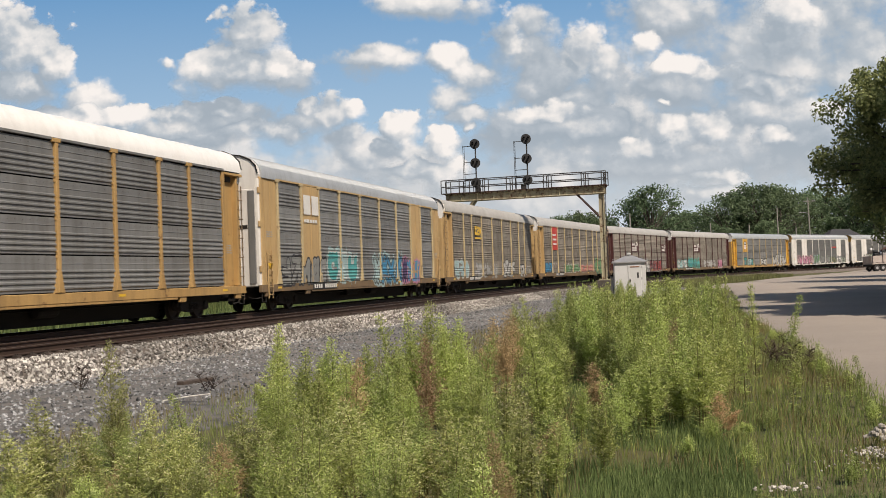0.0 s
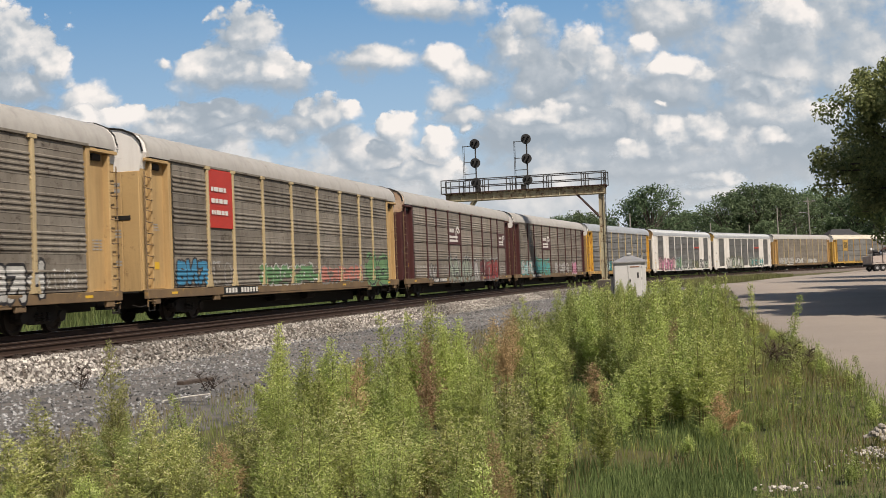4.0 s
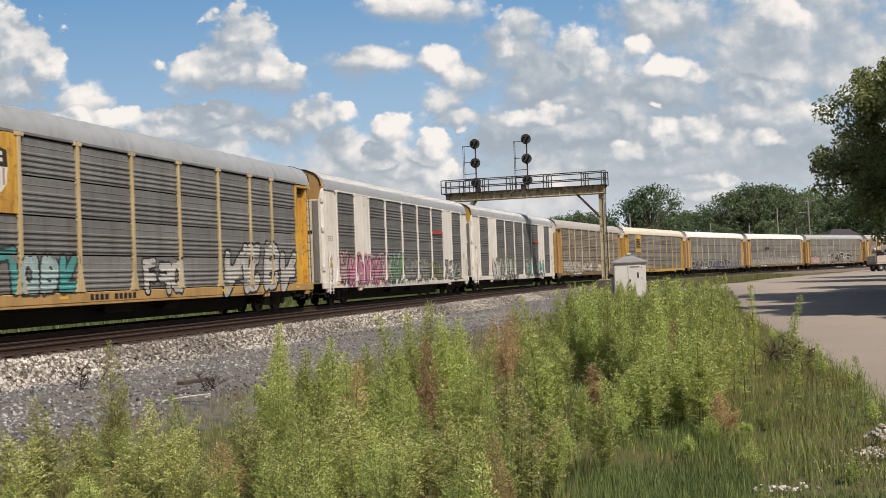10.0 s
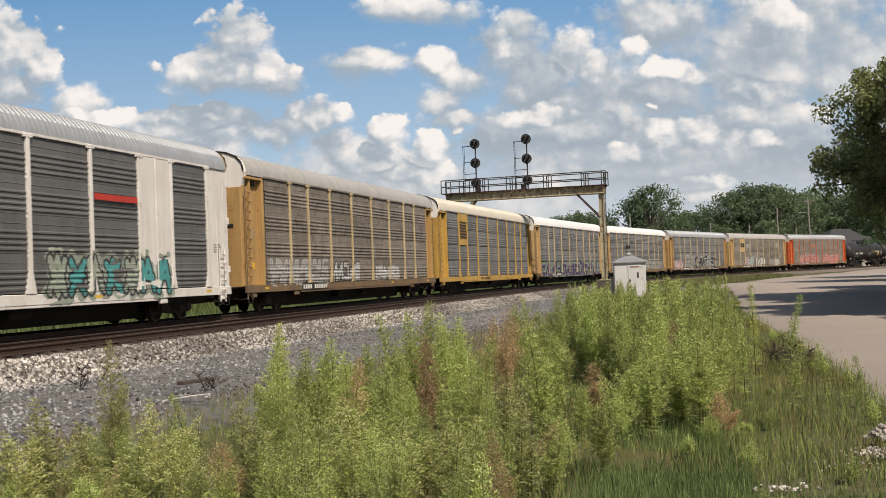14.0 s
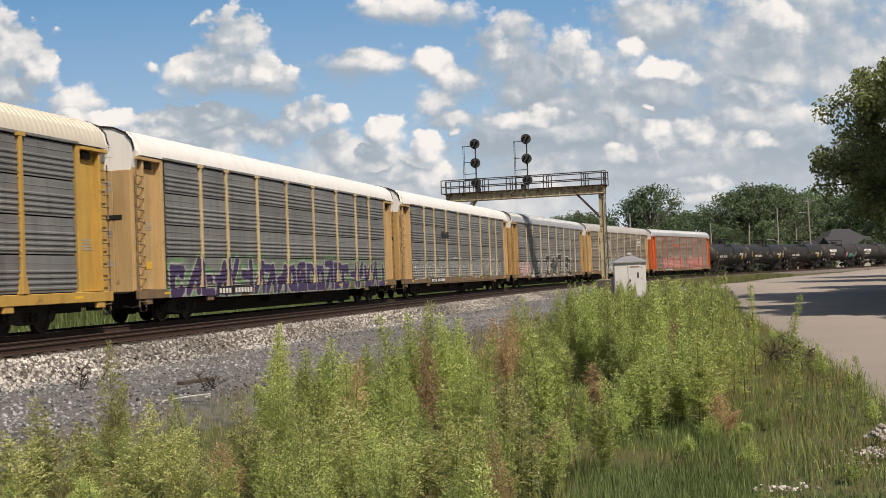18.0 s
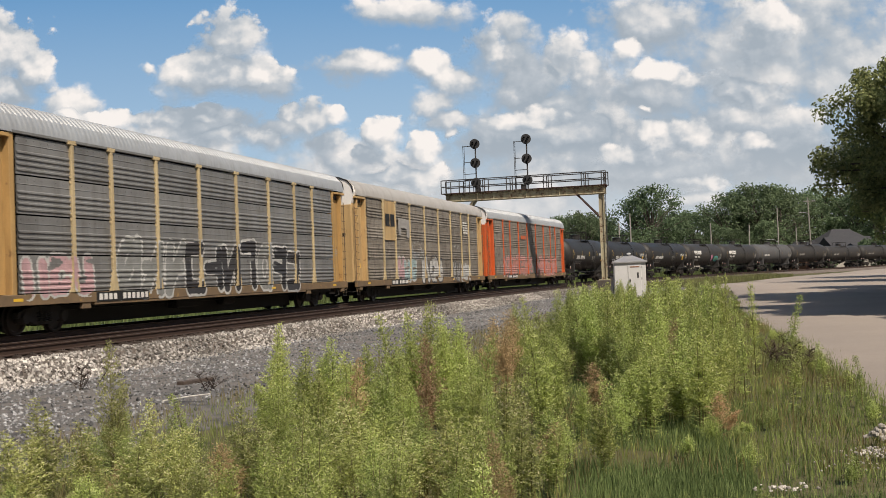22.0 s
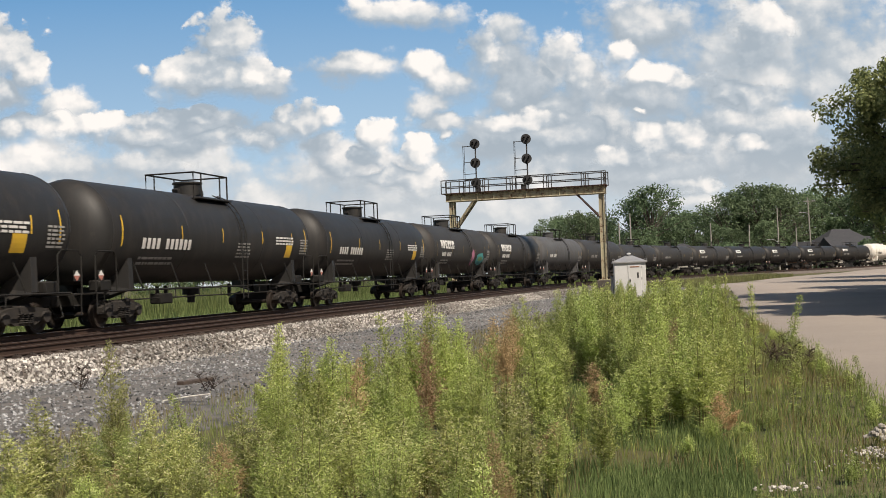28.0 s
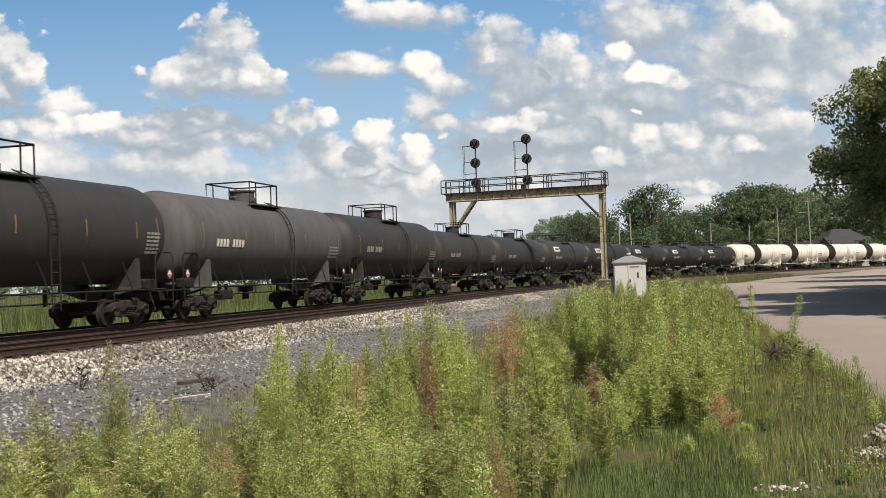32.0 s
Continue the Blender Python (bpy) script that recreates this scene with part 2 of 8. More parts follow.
RUST = (0.11, 0.05, 0.028)
GRIME = (0.07, 0.055, 0.042)
CAR = (0.35, 1, 1)
MAT = {
    "yellow": paint("aged_yellow_paint", (0.48, 0.305, 0.12), (0.34, 0.205, 0.08), 0.8, 0.6, third=RUST, third_amount=0.25, rough=0.6, streak=0.4),
    "tan": paint("faded_ochre_paint", (0.50, 0.345, 0.165), (0.40, 0.265, 0.125), 0.8, 0.6, third=RUST, third_amount=0.2, rough=0.65, streak=0.35),
    "bright": paint("bright_yellow_paint", (0.52, 0.33, 0.085), (0.40, 0.24, 0.06), 0.7, 0.6, third=RUST, third_amount=0.18, rough=0.5, streak=0.35),
    "lemon": paint("peeling_yellow_paint", (0.68, 0.42, 0.06), (0.45, 0.22, 0.05), 0.8, 0.9, third=(0.28, 0.13, 0.05), third_amount=0.45, rough=0.55, streak=0.85, streak_col=(0.20, 0.085, 0.04)),
    "cream": paint("pale_cream_paint", (0.52, 0.42, 0.25), (0.42, 0.32, 0.18), 0.8, 0.8, rough=0.65, third=RUST, third_amount=0.15, streak=0.4),
    # dirt on the sills; on ladders it stands in for rung shadows and rust
    "sill_dirty_rung_shade": paint("grimy_shaded_tan_paint", (0.21, 0.14, 0.075), (0.11, 0.08, 0.055), 0.9, 1.1, rough=0.75, third=(0.40, 0.24, 0.07), third_amount=0.25),
    "maroon": paint("maroon_paint", (0.085, 0.028, 0.028), (0.055, 0.020, 0.02), 0.8, 0.7, third=(0.05, 0.03, 0.025), third_amount=0.3, rough=0.55, streak=0.4),
    "orange": paint("orange_paint", (0.62, 0.12, 0.03), (0.45, 0.09, 0.03), 0.7, 0.7, third=RUST, third_amount=0.15, rough=0.55, streak=0.4),
    "white": paint("dusty_white_paint", (0.74, 0.725, 0.70), (0.60, 0.57, 0.53), 0.9, 0.6, third=(0.30, 0.22, 0.15), third_amount=0.2, rough=0.5, streak=0.22, streak_col=(0.24, 0.17, 0.12)),
    "roof_white": paint("white_roof_paint", (0.80, 0.79, 0.77), (0.70, 0.68, 0.65), 0.6, 0.4, rough=0.45, streak=0.25, streak_col=(0.4, 0.36, 0.31)),
    "roof_grey": paint("galvanised_roof", (0.40, 0.425, 0.445), (0.32, 0.335, 0.35), 0.7, 0.4, rough=0.5, metal=0.2, streak=0.25),
    "roof_tan": paint("weathered_roof", (0.42, 0.41, 0.39), (0.345, 0.33, 0.31), 0.8, 0.5, third=(0.2, 0.15, 0.11), third_amount=0.15, rough=0.6, streak=0.25),
    "panel_grey": paint("galvanised_panel", (0.225, 0.228, 0.225), (0.155, 0.155, 0.152), 0.9, 0.7, rough=0.5, metal=0.15, vary=0.12, streak=0.4),
    "panel_tan": paint("weathered_panel", (0.285, 0.258, 0.22), (0.185, 0.16, 0.132), 0.9, 0.7, rough=0.6, vary=0.15, third=(0.11, 0.088, 0.068), third_amount=0.25, streak=0.45),
    "panel_brown": paint("brown_weathered_panel", (0.25, 0.228, 0.195), (0.15, 0.13, 0.106), 0.95, 0.8, rough=0.65, vary=0.14, third=(0.075, 0.058, 0.045), third_amount=0.4, streak=0.5),
    "roof_cream": paint("cream_roof_paint", (0.62, 0.57, 0.48), (0.50, 0.46, 0.38), 0.7, 0.5, rough=0.5),
    "panel_dark": paint("dusty_dark_panel", (0.135, 0.139, 0.137), (0.10, 0.102, 0.10), 0.8, 0.7, rough=0.5, vary=0.06, streak=0.4),
    # darkened further to carry the shade beneath the cars
    "black": paint("near_black_steel", (0.009, 0.009, 0.008), (0.017, 0.014, 0.012), 0.8, 1.2, rough=0.75),
    "truck": paint("dusty_cast_steel", (0.020, 0.018, 0.017), (0.042, 0.035, 0.029), 0.8, 2.0, rough=0.8),
    "wheel": paint("worn_wheel_steel", (0.03, 0.025, 0.022), (0.055, 0.04, 0.032), 0.8, 3.0, rough=0.55, metal=0.3),
    "tank": paint("black_tank_paint", (0.018, 0.0178, 0.0178), (0.027, 0.0262, 0.0255), 0.9, 0.5, rough=0.55, third=(0.045, 0.041, 0.037), third_amount=0.12, spec=0.35, streak=0.5, streak_col=(0.055, 0.046, 0.04)),
    "tank_grey": paint("faded_tank_paint", (0.098, 0.101, 0.106), (0.074, 0.075, 0.078), 0.9, 0.5, rough=0.68, spec=0.25, streak=0.6),
    "tank_brown": paint("dusty_tank_paint", (0.030, 0.0295, 0.0295), (0.042, 0.041, 0.040), 0.9, 0.5, rough=0.6, spec=0.32, streak=0.5),
    "tank_blue": paint("blue_black_tank_paint", (0.016, 0.018, 0.026), (0.024, 0.025, 0.03), 0.9, 0.5, rough=0.45),
    "tank_white": paint("white_tank_paint", (0.74, 0.71, 0.65), (0.66, 0.62, 0.55), 0.7, 0.4, third=(0.3, 0.18, 0.1), third_amount=0.1, rough=0.45, streak=0.5, streak_col=(0.3, 0.2, 0.12)),
    "cap_rusty": paint("rust_washed_cream", (0.62, 0.50, 0.38), (0.40, 0.22, 0.12), 0.9, 1.1, rough=0.7, third=RUST, third_amount=0.3, streak=0.6, streak_col=(0.20, 0.10, 0.05)),
    "mark": paint("stencil_white", (0.72, 0.71, 0.68), (0.5, 0.48, 0.45), 0.6, 2.0, rough=0.6),
    "mark_dim": paint("stencil_grey", (0.36, 0.35, 0.33), (0.2, 0.19, 0.18), 0.7, 2.0, rough=0.6),
    "mark_black": paint("stencil_black", (0.02, 0.02, 0.02), None, 0.3, 2.0, rough=0.6),
    "mark_yellow": paint("reflective_yellow", (0.75, 0.47, 0.04), (0.5, 0.3, 0.05), 0.6, 2.0, rough=0.4),
    "mark_red": paint("sign_red", (0.50, 0.045, 0.03), (0.36, 0.04, 0.03), 0.6, 2.0, rough=0.5),
}


# ---------------- sky backdrop with drifting clouds ----------------
def sky_at(x, y, rx, ry):
    """Tangents of the bearing and the height of a cloud heap, and its half sizes."""
    c, s = math.cos(0.0385), math.sin(0.0385)
    X, Y = x - 775, 438 - y
    return ((X * c + Y * s) / 1961, (Y * c - X * s) / 1961 + 0.0249, rx / 1961, ry / 1961)


# ranks of cloud from the far bank to the near heaps: heaps (place and half size), then
# seed, puff size, softness of the lower edge, softness of the upper edge, relief, fall of light from top to base, brightness
FAR_BANK = [(1440, 90, 470, 240), (250, 300, 420, 100), (720, 300, 330, 80), (1000, 290, 360, 110), (1330, 260, 460, 180), (640, 360, 900, 90)]
GREY_MASS = [(1180, 30, 110, 70), (955, 130, 75, 85), (935, 40, 55, 50), (1160, 165, 160, 60), (1080, 225, 130, 50), (900, 245, 150, 48), (1010, 180, 110, 40),
             (640, 105, 95, 32), (520, 125, 70, 38), (284, 113, 30, 13), (740, 6, 120, 30), (430, 215, 150, 46), (150, 195, 60, 50), (1350, 205, 230, 40), (1430, 260, 150, 60),
             (1150, 300, 200, 34), (640, 270, 60, 40), (300, 240, 170, 40), (800, 165, 60, 30)]
LEFT_HEAPS = [(22, 75, 66, 62), (80, 112, 34, 52), (35, 150, 88, 44), (70, 205, 90, 34), (432, 62, 54, 56), (412, 112, 74, 42), (478, 128, 62, 34), (225, 205, 50, 26), (285, 205, 30, 24),
              (350, 200, 54, 28), (382, 194, 42, 34), (430, 232, 110, 26), (545, 185, 26, 22), (578, 196, 40, 40), (612, 186, 24, 20), (590, 235, 46, 36), (700, 222, 36, 30), (682, 258, 42, 30),
              (772, 252, 24, 30), (735, 300, 70, 26)]
RIGHT_HEAPS = [(882, 72, 34, 50), (826, 128, 48, 28), (776, 104, 36, 28), (1022, 88, 34, 44), (1058, 118, 42, 42), (1000, 112, 22, 24), (1128, 74, 24, 26), (1190, 112, 46, 20), (1245, 128, 60, 26),
               (930, 196, 140, 22), (815, 216, 11, 10), (1156, 178, 10, 6), (1176, 218, 30, 24), (1232, 236, 60, 32), (1150, 262, 60, 24), (1372, 150, 46, 42), (1325, 150, 50, 30), (1375, 60, 50, 60),
               (1366, 236, 36, 20), (1262, 304, 56, 20), (1236, 342, 80, 22)]
RANKS = [(FAR_BANK, 1.7, 16, 0.85, 0.6, 1.0, 0.05, 0.68), (GREY_MASS, 5.1, 15, 0.8, 0.45, 1.2, 0.12, 0.34),
         ([(x, y + 6, rx * 1.28, ry * 1.28) for x, y, rx, ry in LEFT_HEAPS], 9.4, 20, 1.15, 0.20, 1.7, 0.16, 0.44),
         ([(x, y + 6, rx * 1.28, ry * 1.28) for x, y, rx, ry in RIGHT_HEAPS], 14.2, 20, 1.2, 0.38, 1.5, 0.15, 0.40)]


def cloud_rank(name, heaps, seed, puff_scale):
    """Node group: how deep a point of the sky lies inside a rank of cloud, its body, and its height within its heap."""
    g = bpy.data.node_groups.new(name, "ShaderNodeTree")
    g.interface.new_socket("Point", in_out="INPUT", socket_type="NodeSocketVector")
    for out in ("Depth", "Body", "Lift", "Detail"):
        g.interface.new_socket(out, in_out="OUTPUT", socket_type="NodeSocketFloat")
    gi, go = g.nodes.new("NodeGroupInput"), g.nodes.new("NodeGroupOutput")
    GL = g.links.new

    def gm(op, *args):
        n = g.nodes.new("ShaderNodeMath")
        n.operation = op
        for k, q in enumerate(args):
            if isinstance(q, (int, float)):
                n.inputs[k].default_value = q
            else:
                GL(q, n.inputs[k])
        return n.outputs[0]

    def mapped(scale, place=(0, 0, 0), source=None):
        mp = g.nodes.new("ShaderNodeMapping")
        mp.inputs["Scale"].default_value, mp.inputs["Location"].default_value = scale, place
        GL(source or gi.outputs[0], mp.inputs["Vector"])
        return mp.outputs[0]

    def gnoise(scale, detail, rough, source, color=False):
        n = g.nodes.new("ShaderNodeTexNoise")
        n.inputs["Scale"].default_value, n.inputs["Detail"].default_value, n.inputs["Roughness"].default_value = scale, detail, rough
        GL(source, n.inputs["Vector"])
        return n.outputs["Color" if color else "Fac"]

    shifted = mapped((1, 1.15, 1), (seed, seed * 0.7, seed * 1.9))
    # the outline is bent by broad turbulence
    turb = gnoise(16, 4, 0.6, shifted, True)
    off = g.nodes.new("ShaderNodeVectorMath")
    wob = g.nodes.new("ShaderNodeVectorMath")
    wob.operation = "MULTIPLY_ADD"
    GL(turb, wob.inputs[0])
    wob.inputs[1].default_value = (0.05, 0.036, 0)
    GL(gi.outputs[0], off.inputs[0])
    off.inputs[1].default_value = (-0.025, -0.018, 0)
    GL(off.outputs[0], wob.inputs[2])
    total = lift = None
    for q in heaps:
        x, y, rx, ry = sky_at(*q)
        local = mapped((1 / rx, 1 / ry, 0), (-x / rx, -y / ry, 0), wob.outputs[0])
        ln = g.nodes.new("ShaderNodeVectorMath")
        ln.operation = "LENGTH"
        GL(local, ln.inputs[0])
        xyz = g.nodes.new("ShaderNodeSeparateXYZ")
        GL(local, xyz.inputs[0])
        one = gm("SUBTRACT", 1.0, ln.outputs["Value"])
        if total is None:
            total, lift = one, xyz.outputs[1]
            continue
        win = g.nodes.new("ShaderNodeMapRange")
        win.interpolation_type = "SMOOTHSTEP"
        win.inputs["From Min"].default_value, win.inputs["From Max"].default_value = -0.3, 0.3
        GL(gm("SUBTRACT", one, total), win.inputs["Value"])
        lift = gm("MULTIPLY_ADD", win.outputs[0], gm("SUBTRACT", xyz.outputs[1], lift), lift)
        total = gm("SMOOTH_MAX", total, one, 0.25)
    total = gm("MAXIMUM", total, -1.2)
    curl = gnoise(45, 4, 0.6, shifted, True)
    bent = g.nodes.new("ShaderNodeVectorMath")
    bent.operation = "MULTIPLY_ADD"
    GL(curl, bent.inputs[0])
    bent.inputs[1].default_value = (0.020, 0.020, 0)
    GL(shifted, bent.inputs[2])
    puffs = g.nodes.new("ShaderNodeTexVoronoi")
    puffs.feature = "SMOOTH_F1"
    puffs.inputs["Scale"].default_value, puffs.inputs["Smoothness"].default_value = puff_scale, 0.6
    puffs.inputs["Detail"].default_value, puffs.inputs["Roughness"].default_value = 2.5, 0.5
    GL(bent.outputs[0], puffs.inputs["Vector"])
    puff = gm("MULTIPLY", gm("SUBTRACT", 0.72, puffs.outputs["Distance"]), 0.85)
    broad = gm("MULTIPLY", gm("SUBTRACT", gnoise(13, 4, 0.5, shifted), 0.36), 1.0)
    wisps = gm("MULTIPLY", gm("SUBTRACT", gnoise(60, 8, 0.64, shifted), 0.5), 0.8)
    body = gm("ADD", gm("ADD", gm("MINIMUM", total, 0.8), broad), puff)
    GL(gm("ADD", body, wisps), go.inputs[0])
    GL(gm("ADD", body, gm("MULTIPLY", wisps, 0.3)), go.inputs[1])
    GL(gm("MINIMUM", gm("MAXIMUM", lift, -1.3), 1.3), go.inputs[2])
    GL(gm("ADD", gm("MULTIPLY", gm("SUBTRACT", puff, 0.25), 1.0), gm("ADD", gm("MULTIPLY", wisps, 0.5), gm("MULTIPLY", gm("SUBTRACT", broad, 0.14), 0.7))), go.inputs[3])
    return g


def cloud_material(ranks, clear):
    """Glowing sky: blue with its far bank of cloud, or one rank of heaps that is clear between them."""
    m = bpy.data.materials.new("summer_cloud_sky")
    m.use_nodes = True
    t = m.node_tree
    t.nodes.clear()
    L = t.links.new
    tc = t.nodes.new("ShaderNodeTexCoord")
    sp = t.nodes.new("ShaderNodeSeparateXYZ")
    L(tc.outputs["Object"], sp.inputs[0])

    def mt(op, a, b=None, clamp=False):
        n = t.nodes.new("ShaderNodeMath")
        n.operation, n.use_clamp = op, clamp
        for k, q in enumerate((a, b)):
            if q is None:
                continue
            if isinstance(q, (int, float)):
                n.inputs[k].default_value = q
            else:
                L(q, n.inputs[k])
        return n.outputs[0]

    def mix(fac, a, b):
        mx = t.nodes.new("ShaderNodeMix")
        mx.data_type = "RGBA"
        L(fac, mx.inputs["Factor"])
        for key, q in (("A", a), ("B", b)):
            if isinstance(q, tuple):
                mx.inputs[key].default_value = (*q, 1)
            else:
                L(q, mx.inputs[key])
        return mx.outputs["Result"]

    def smooth(value, lo, hi, to_lo=0.0, to_hi=1.0):
        n = t.nodes.new("ShaderNodeMapRange")
        n.interpolation_type = "SMOOTHSTEP"
        n.inputs["From Min"].default_value, n.inputs["From Max"].default_value = lo, hi
        n.inputs["To Min"].default_value, n.inputs["To Max"].default_value = to_lo, to_hi
        L(value, n.inputs["Value"])
        return n.outputs[0]

    u, v = mt("DIVIDE", sp.outputs[0], sp.outputs[1]), mt("DIVIDE", sp.outputs[2], sp.outputs[1])
    cb = t.nodes.new("ShaderNodeCombineXYZ")
    L(u, cb.inputs[0])
    L(v, cb.inputs[1])
    col = ramp(t, mt("MULTIPLY", v, 3.6), [(0.0, (0.58, 0.70, 0.80)), (0.35, (0.38, 0.57, 0.77)), (1.0, (0.125, 0.32, 0.61))]).outputs[0]
    for heaps, seed, puff_scale, low_soft, top_soft, relief, fall, bright in ranks:
        g = cloud_rank("cloud_rank", heaps, seed, puff_scale)

        def depth(dx, dy):
            ad = t.nodes.new("ShaderNodeVectorMath")
            n = t.nodes.new("ShaderNodeGroup")
            n.node_tree = g
            ad.inputs[1].default_value = (dx, dy, 0)
            L(cb.outputs[0], ad.inputs[0])
            L(ad.outputs[0], n.inputs[0])
            return n.outputs

        (d0, b0, lift, fold), (_, b1, _, _), (_, b2, _, _) = depth(0, 0), depth(0.004, 0.005), depth(0.014, 0.024)
        # tops towards the sun are bright and crisp, undersides grey and ragged
        near = mt("MULTIPLY", mt("SUBTRACT", b0, b1), 0.55 * relief)
        far = mt("MULTIPLY", mt("SUBTRACT", b0, b2), 0.26 * relief)
        shade = mt("ADD", mt("ADD", mt("ADD", mt("ADD", near, far), mt("MULTIPLY", lift, fall)), mt("MULTIPLY", fold, 0.75)), bright)
        edge = smooth(lift, -0.7, 0.55, low_soft, top_soft)
        cover = smooth(mt("DIVIDE", mt("ADD", d0, 0.02), edge), 0.0, 1.0)
        tone = ramp(t, shade, [(0.08, (0.345, 0.43, 0.525)), (0.38, (0.45, 0.53, 0.62)), (0.62, (0.64, 0.69, 0.745)), (0.98, (0.87, 0.88, 0.90))])
        col = tone.outputs[0] if clear else mix(cover, col, tone.outputs[0])
    # pale haze low over the horizon
    hz = smooth(v, 0.13, 0.03, 0.0, 0.5)
    col = mix(hz, col, (0.64, 0.69, 0.74))
    em = t.nodes.new("ShaderNodeEmission")
    em.inputs["Strength"].default_value = 1.0
    L(col, em.inputs["Color"])
    out = em.outputs[0]
    if clear:
        blend = t.nodes.new("ShaderNodeMixShader")
        L(cover, blend.inputs[0])
        L(t.nodes.new("ShaderNodeBsdfTransparent").outputs[0], blend.inputs[1])
        L(out, blend.inputs[2])
        out = blend.outputs[0]
    L(out, t.nodes.new("ShaderNodeOutputMaterial").inputs["Surface"])
    return m


def build_sky(radius, material, name, label):
    sh = Sheet()
    rings = []
    for j in range(25):
        e = radians(-3 + j * 1.6)
        rings.append([(radius * math.sin(radians(a)) * math.cos(e), radius * math.cos(radians(a)) * math.cos(e), radius * math.sin(e)) for a in range(-44, 45, 4)])
    sh.loft(rings)
    return thing(name, label, "sky", pose(0, 0, EYE), kind="structure", data=sh.mesh(name, [material], smooth=60))


SKIES = [build_sky(3700, cloud_material(RANKS[:1], False), "backdrop", "blue summer sky with a pale bank of cloud"),
         build_sky(3600, cloud_material(RANKS[1:2], True), "backdrop_clouds_1", "soft grey and white summer clouds"),
         build_sky(3500, cloud_material(RANKS[2:3], True), "backdrop_clouds_2", "heaped bright white summer clouds"),
         build_sky(3400, cloud_material(RANKS[3:], True), "backdrop_clouds_3", "heaped bright clouds over grey bases")]

# ---------------- ground, gravel, road ----------------
M_SOIL = paint("grassy_soil", (0.085, 0.085, 0.03), (0.12, 0.10, 0.055), 0.8, 0.35, rough=0.95, bump=0.6, fine=6, third=(0.05, 0.065, 0.02), third_amount=0.5, bump_dist=0.05)
M_GRAVEL = paint("dark_cinder_gravel", (0.125, 0.124, 0.124), (0.20, 0.175, 0.15), 0.8, 0.5, rough=0.95, bump=1.0, fine=22, third=(0.06, 0.06, 0.065), third_amount=0.5, bump_dist=0.03)
M_BALLAST = paint("ballast_bed", (0.17, 0.145, 0.125), (0.095, 0.072, 0.058), 0.8, 0.9, rough=0.95, bump=1.0, fine=14, bump_dist=0.05)
M_STONE = paint("limestone_ballast", (0.52, 0.50, 0.47), (0.34, 0.31, 0.27), 0.8, 0.6, rough=0.9, fine=25, vary=0.35)
M_ROAD = paint("worn_pale_asphalt", (0.36, 0.305, 0.26), (0.29, 0.25, 0.215), 0.8, 0.25, rough=0.92, bump=0.5, fine=30, third=(0.19, 0.17, 0.155), third_amount=0.2, bump_dist=0.01)
M_TIE = paint("old_creosote_timber", (0.046, 0.036, 0.031), (0.078, 0.056, 0.044), 0.8, 1.5, rough=0.9, bump=0.5, stretch=(1, 4, 4), vary=0.3)
M_RAIL = paint("rusty_rail_steel", (0.060, 0.036, 0.027), (0.040, 0.026, 0.020), 0.8, 2.0, rough=0.7, metal=0.2, stretch=(0.2, 1, 1))
M_RAILTOP = paint("polished_rail_head", (0.20, 0.17, 0.15), (0.14, 0.11, 0.09), 0.7, 3.0, rough=0.4, metal=0.7)


def build_ground():
    sh = Sheet()
    # one sheet to the horizon, finer near the camera
    xs = [-4000, -1500, -600, -300, -160] + [-100 + 4 * i for i in range(51)] + [160, 300, 600, 1500, 4000]
    ys = [-4000, -1500, -400, -100] + [-40 + 4 * i for i in range(61)] + [260, 340, 500, 900, 1800, 4000]
    rows = []
    for y in ys:
        rows.append([(x, y, GROUND + (0.10 * noise.noise(Vector((x, y, 0)) * 0.13) - 0.06 if abs(x) < 100 and -40 < y < 200 else -0.05)) for x in xs])
    sh.loft(rows)
    thing("ground", "weedy earth and grass beside the railway line", "ground", kind="structure", data=sh.mesh("ground", [M_SOIL], smooth=60))

    def ribbon(a0, a1, offs, step=2.0, jag=0.0):
        q = Sheet()
        rows = []
        for a in np.arange(a0, a1 + 0.1, step):
            rows.append([line(a, o + jag * noise.noise(Vector((a * 0.25, i * 7.1, 0))), z) for i, (o, z) in enumerate(offs)])
        q.loft(rows)
        return q

    g = ribbon(-90, 120, [(-15.0, GROUND - 0.2), (-12.6, GROUND + 0.0), (-11.4, GROUND + 0.045), (-9, GROUND + 0.06), (-7.2, GROUND + 0.05), (-6.4, GROUND + 0.02)], 1.0, 0.5)
    thing("gravel_track", "dark grey cinder and gravel service track", "gravel", kind="structure", data=g.mesh("gravel_track", [M_GRAVEL], smooth=60))
    b = ribbon(-160, 330, [(4.2, GROUND - 0.05), (3.0, -0.30), (2.0, -0.235), (-2.0, -0.24), (-5.6, -0.235), (-5.95, -0.26), (-6.75, GROUND - 0.05)])
    thing("ballast", "bed of broken stone under both tracks", "ballast", kind="structure", data=b.mesh("ballast", [M_BALLAST], smooth=60))


build_ground()

ROAD_EDGE = [(-60, -3.0), (0, -1.6), (14, -1.7), (22, -1.4), (34, -0.6), (46, 0.1), (60, 0.1), (80, 0.4), (92, 1.6), (101, 3.0), (112, 1.5), (150, -18)]


def road_edge(a):
    return float(np.interp(a, [q[0] for q in ROAD_EDGE], [q[1] for q in ROAD_EDGE])) + 0.25 * noise.noise(Vector((a * 0.4, 3, 0)))


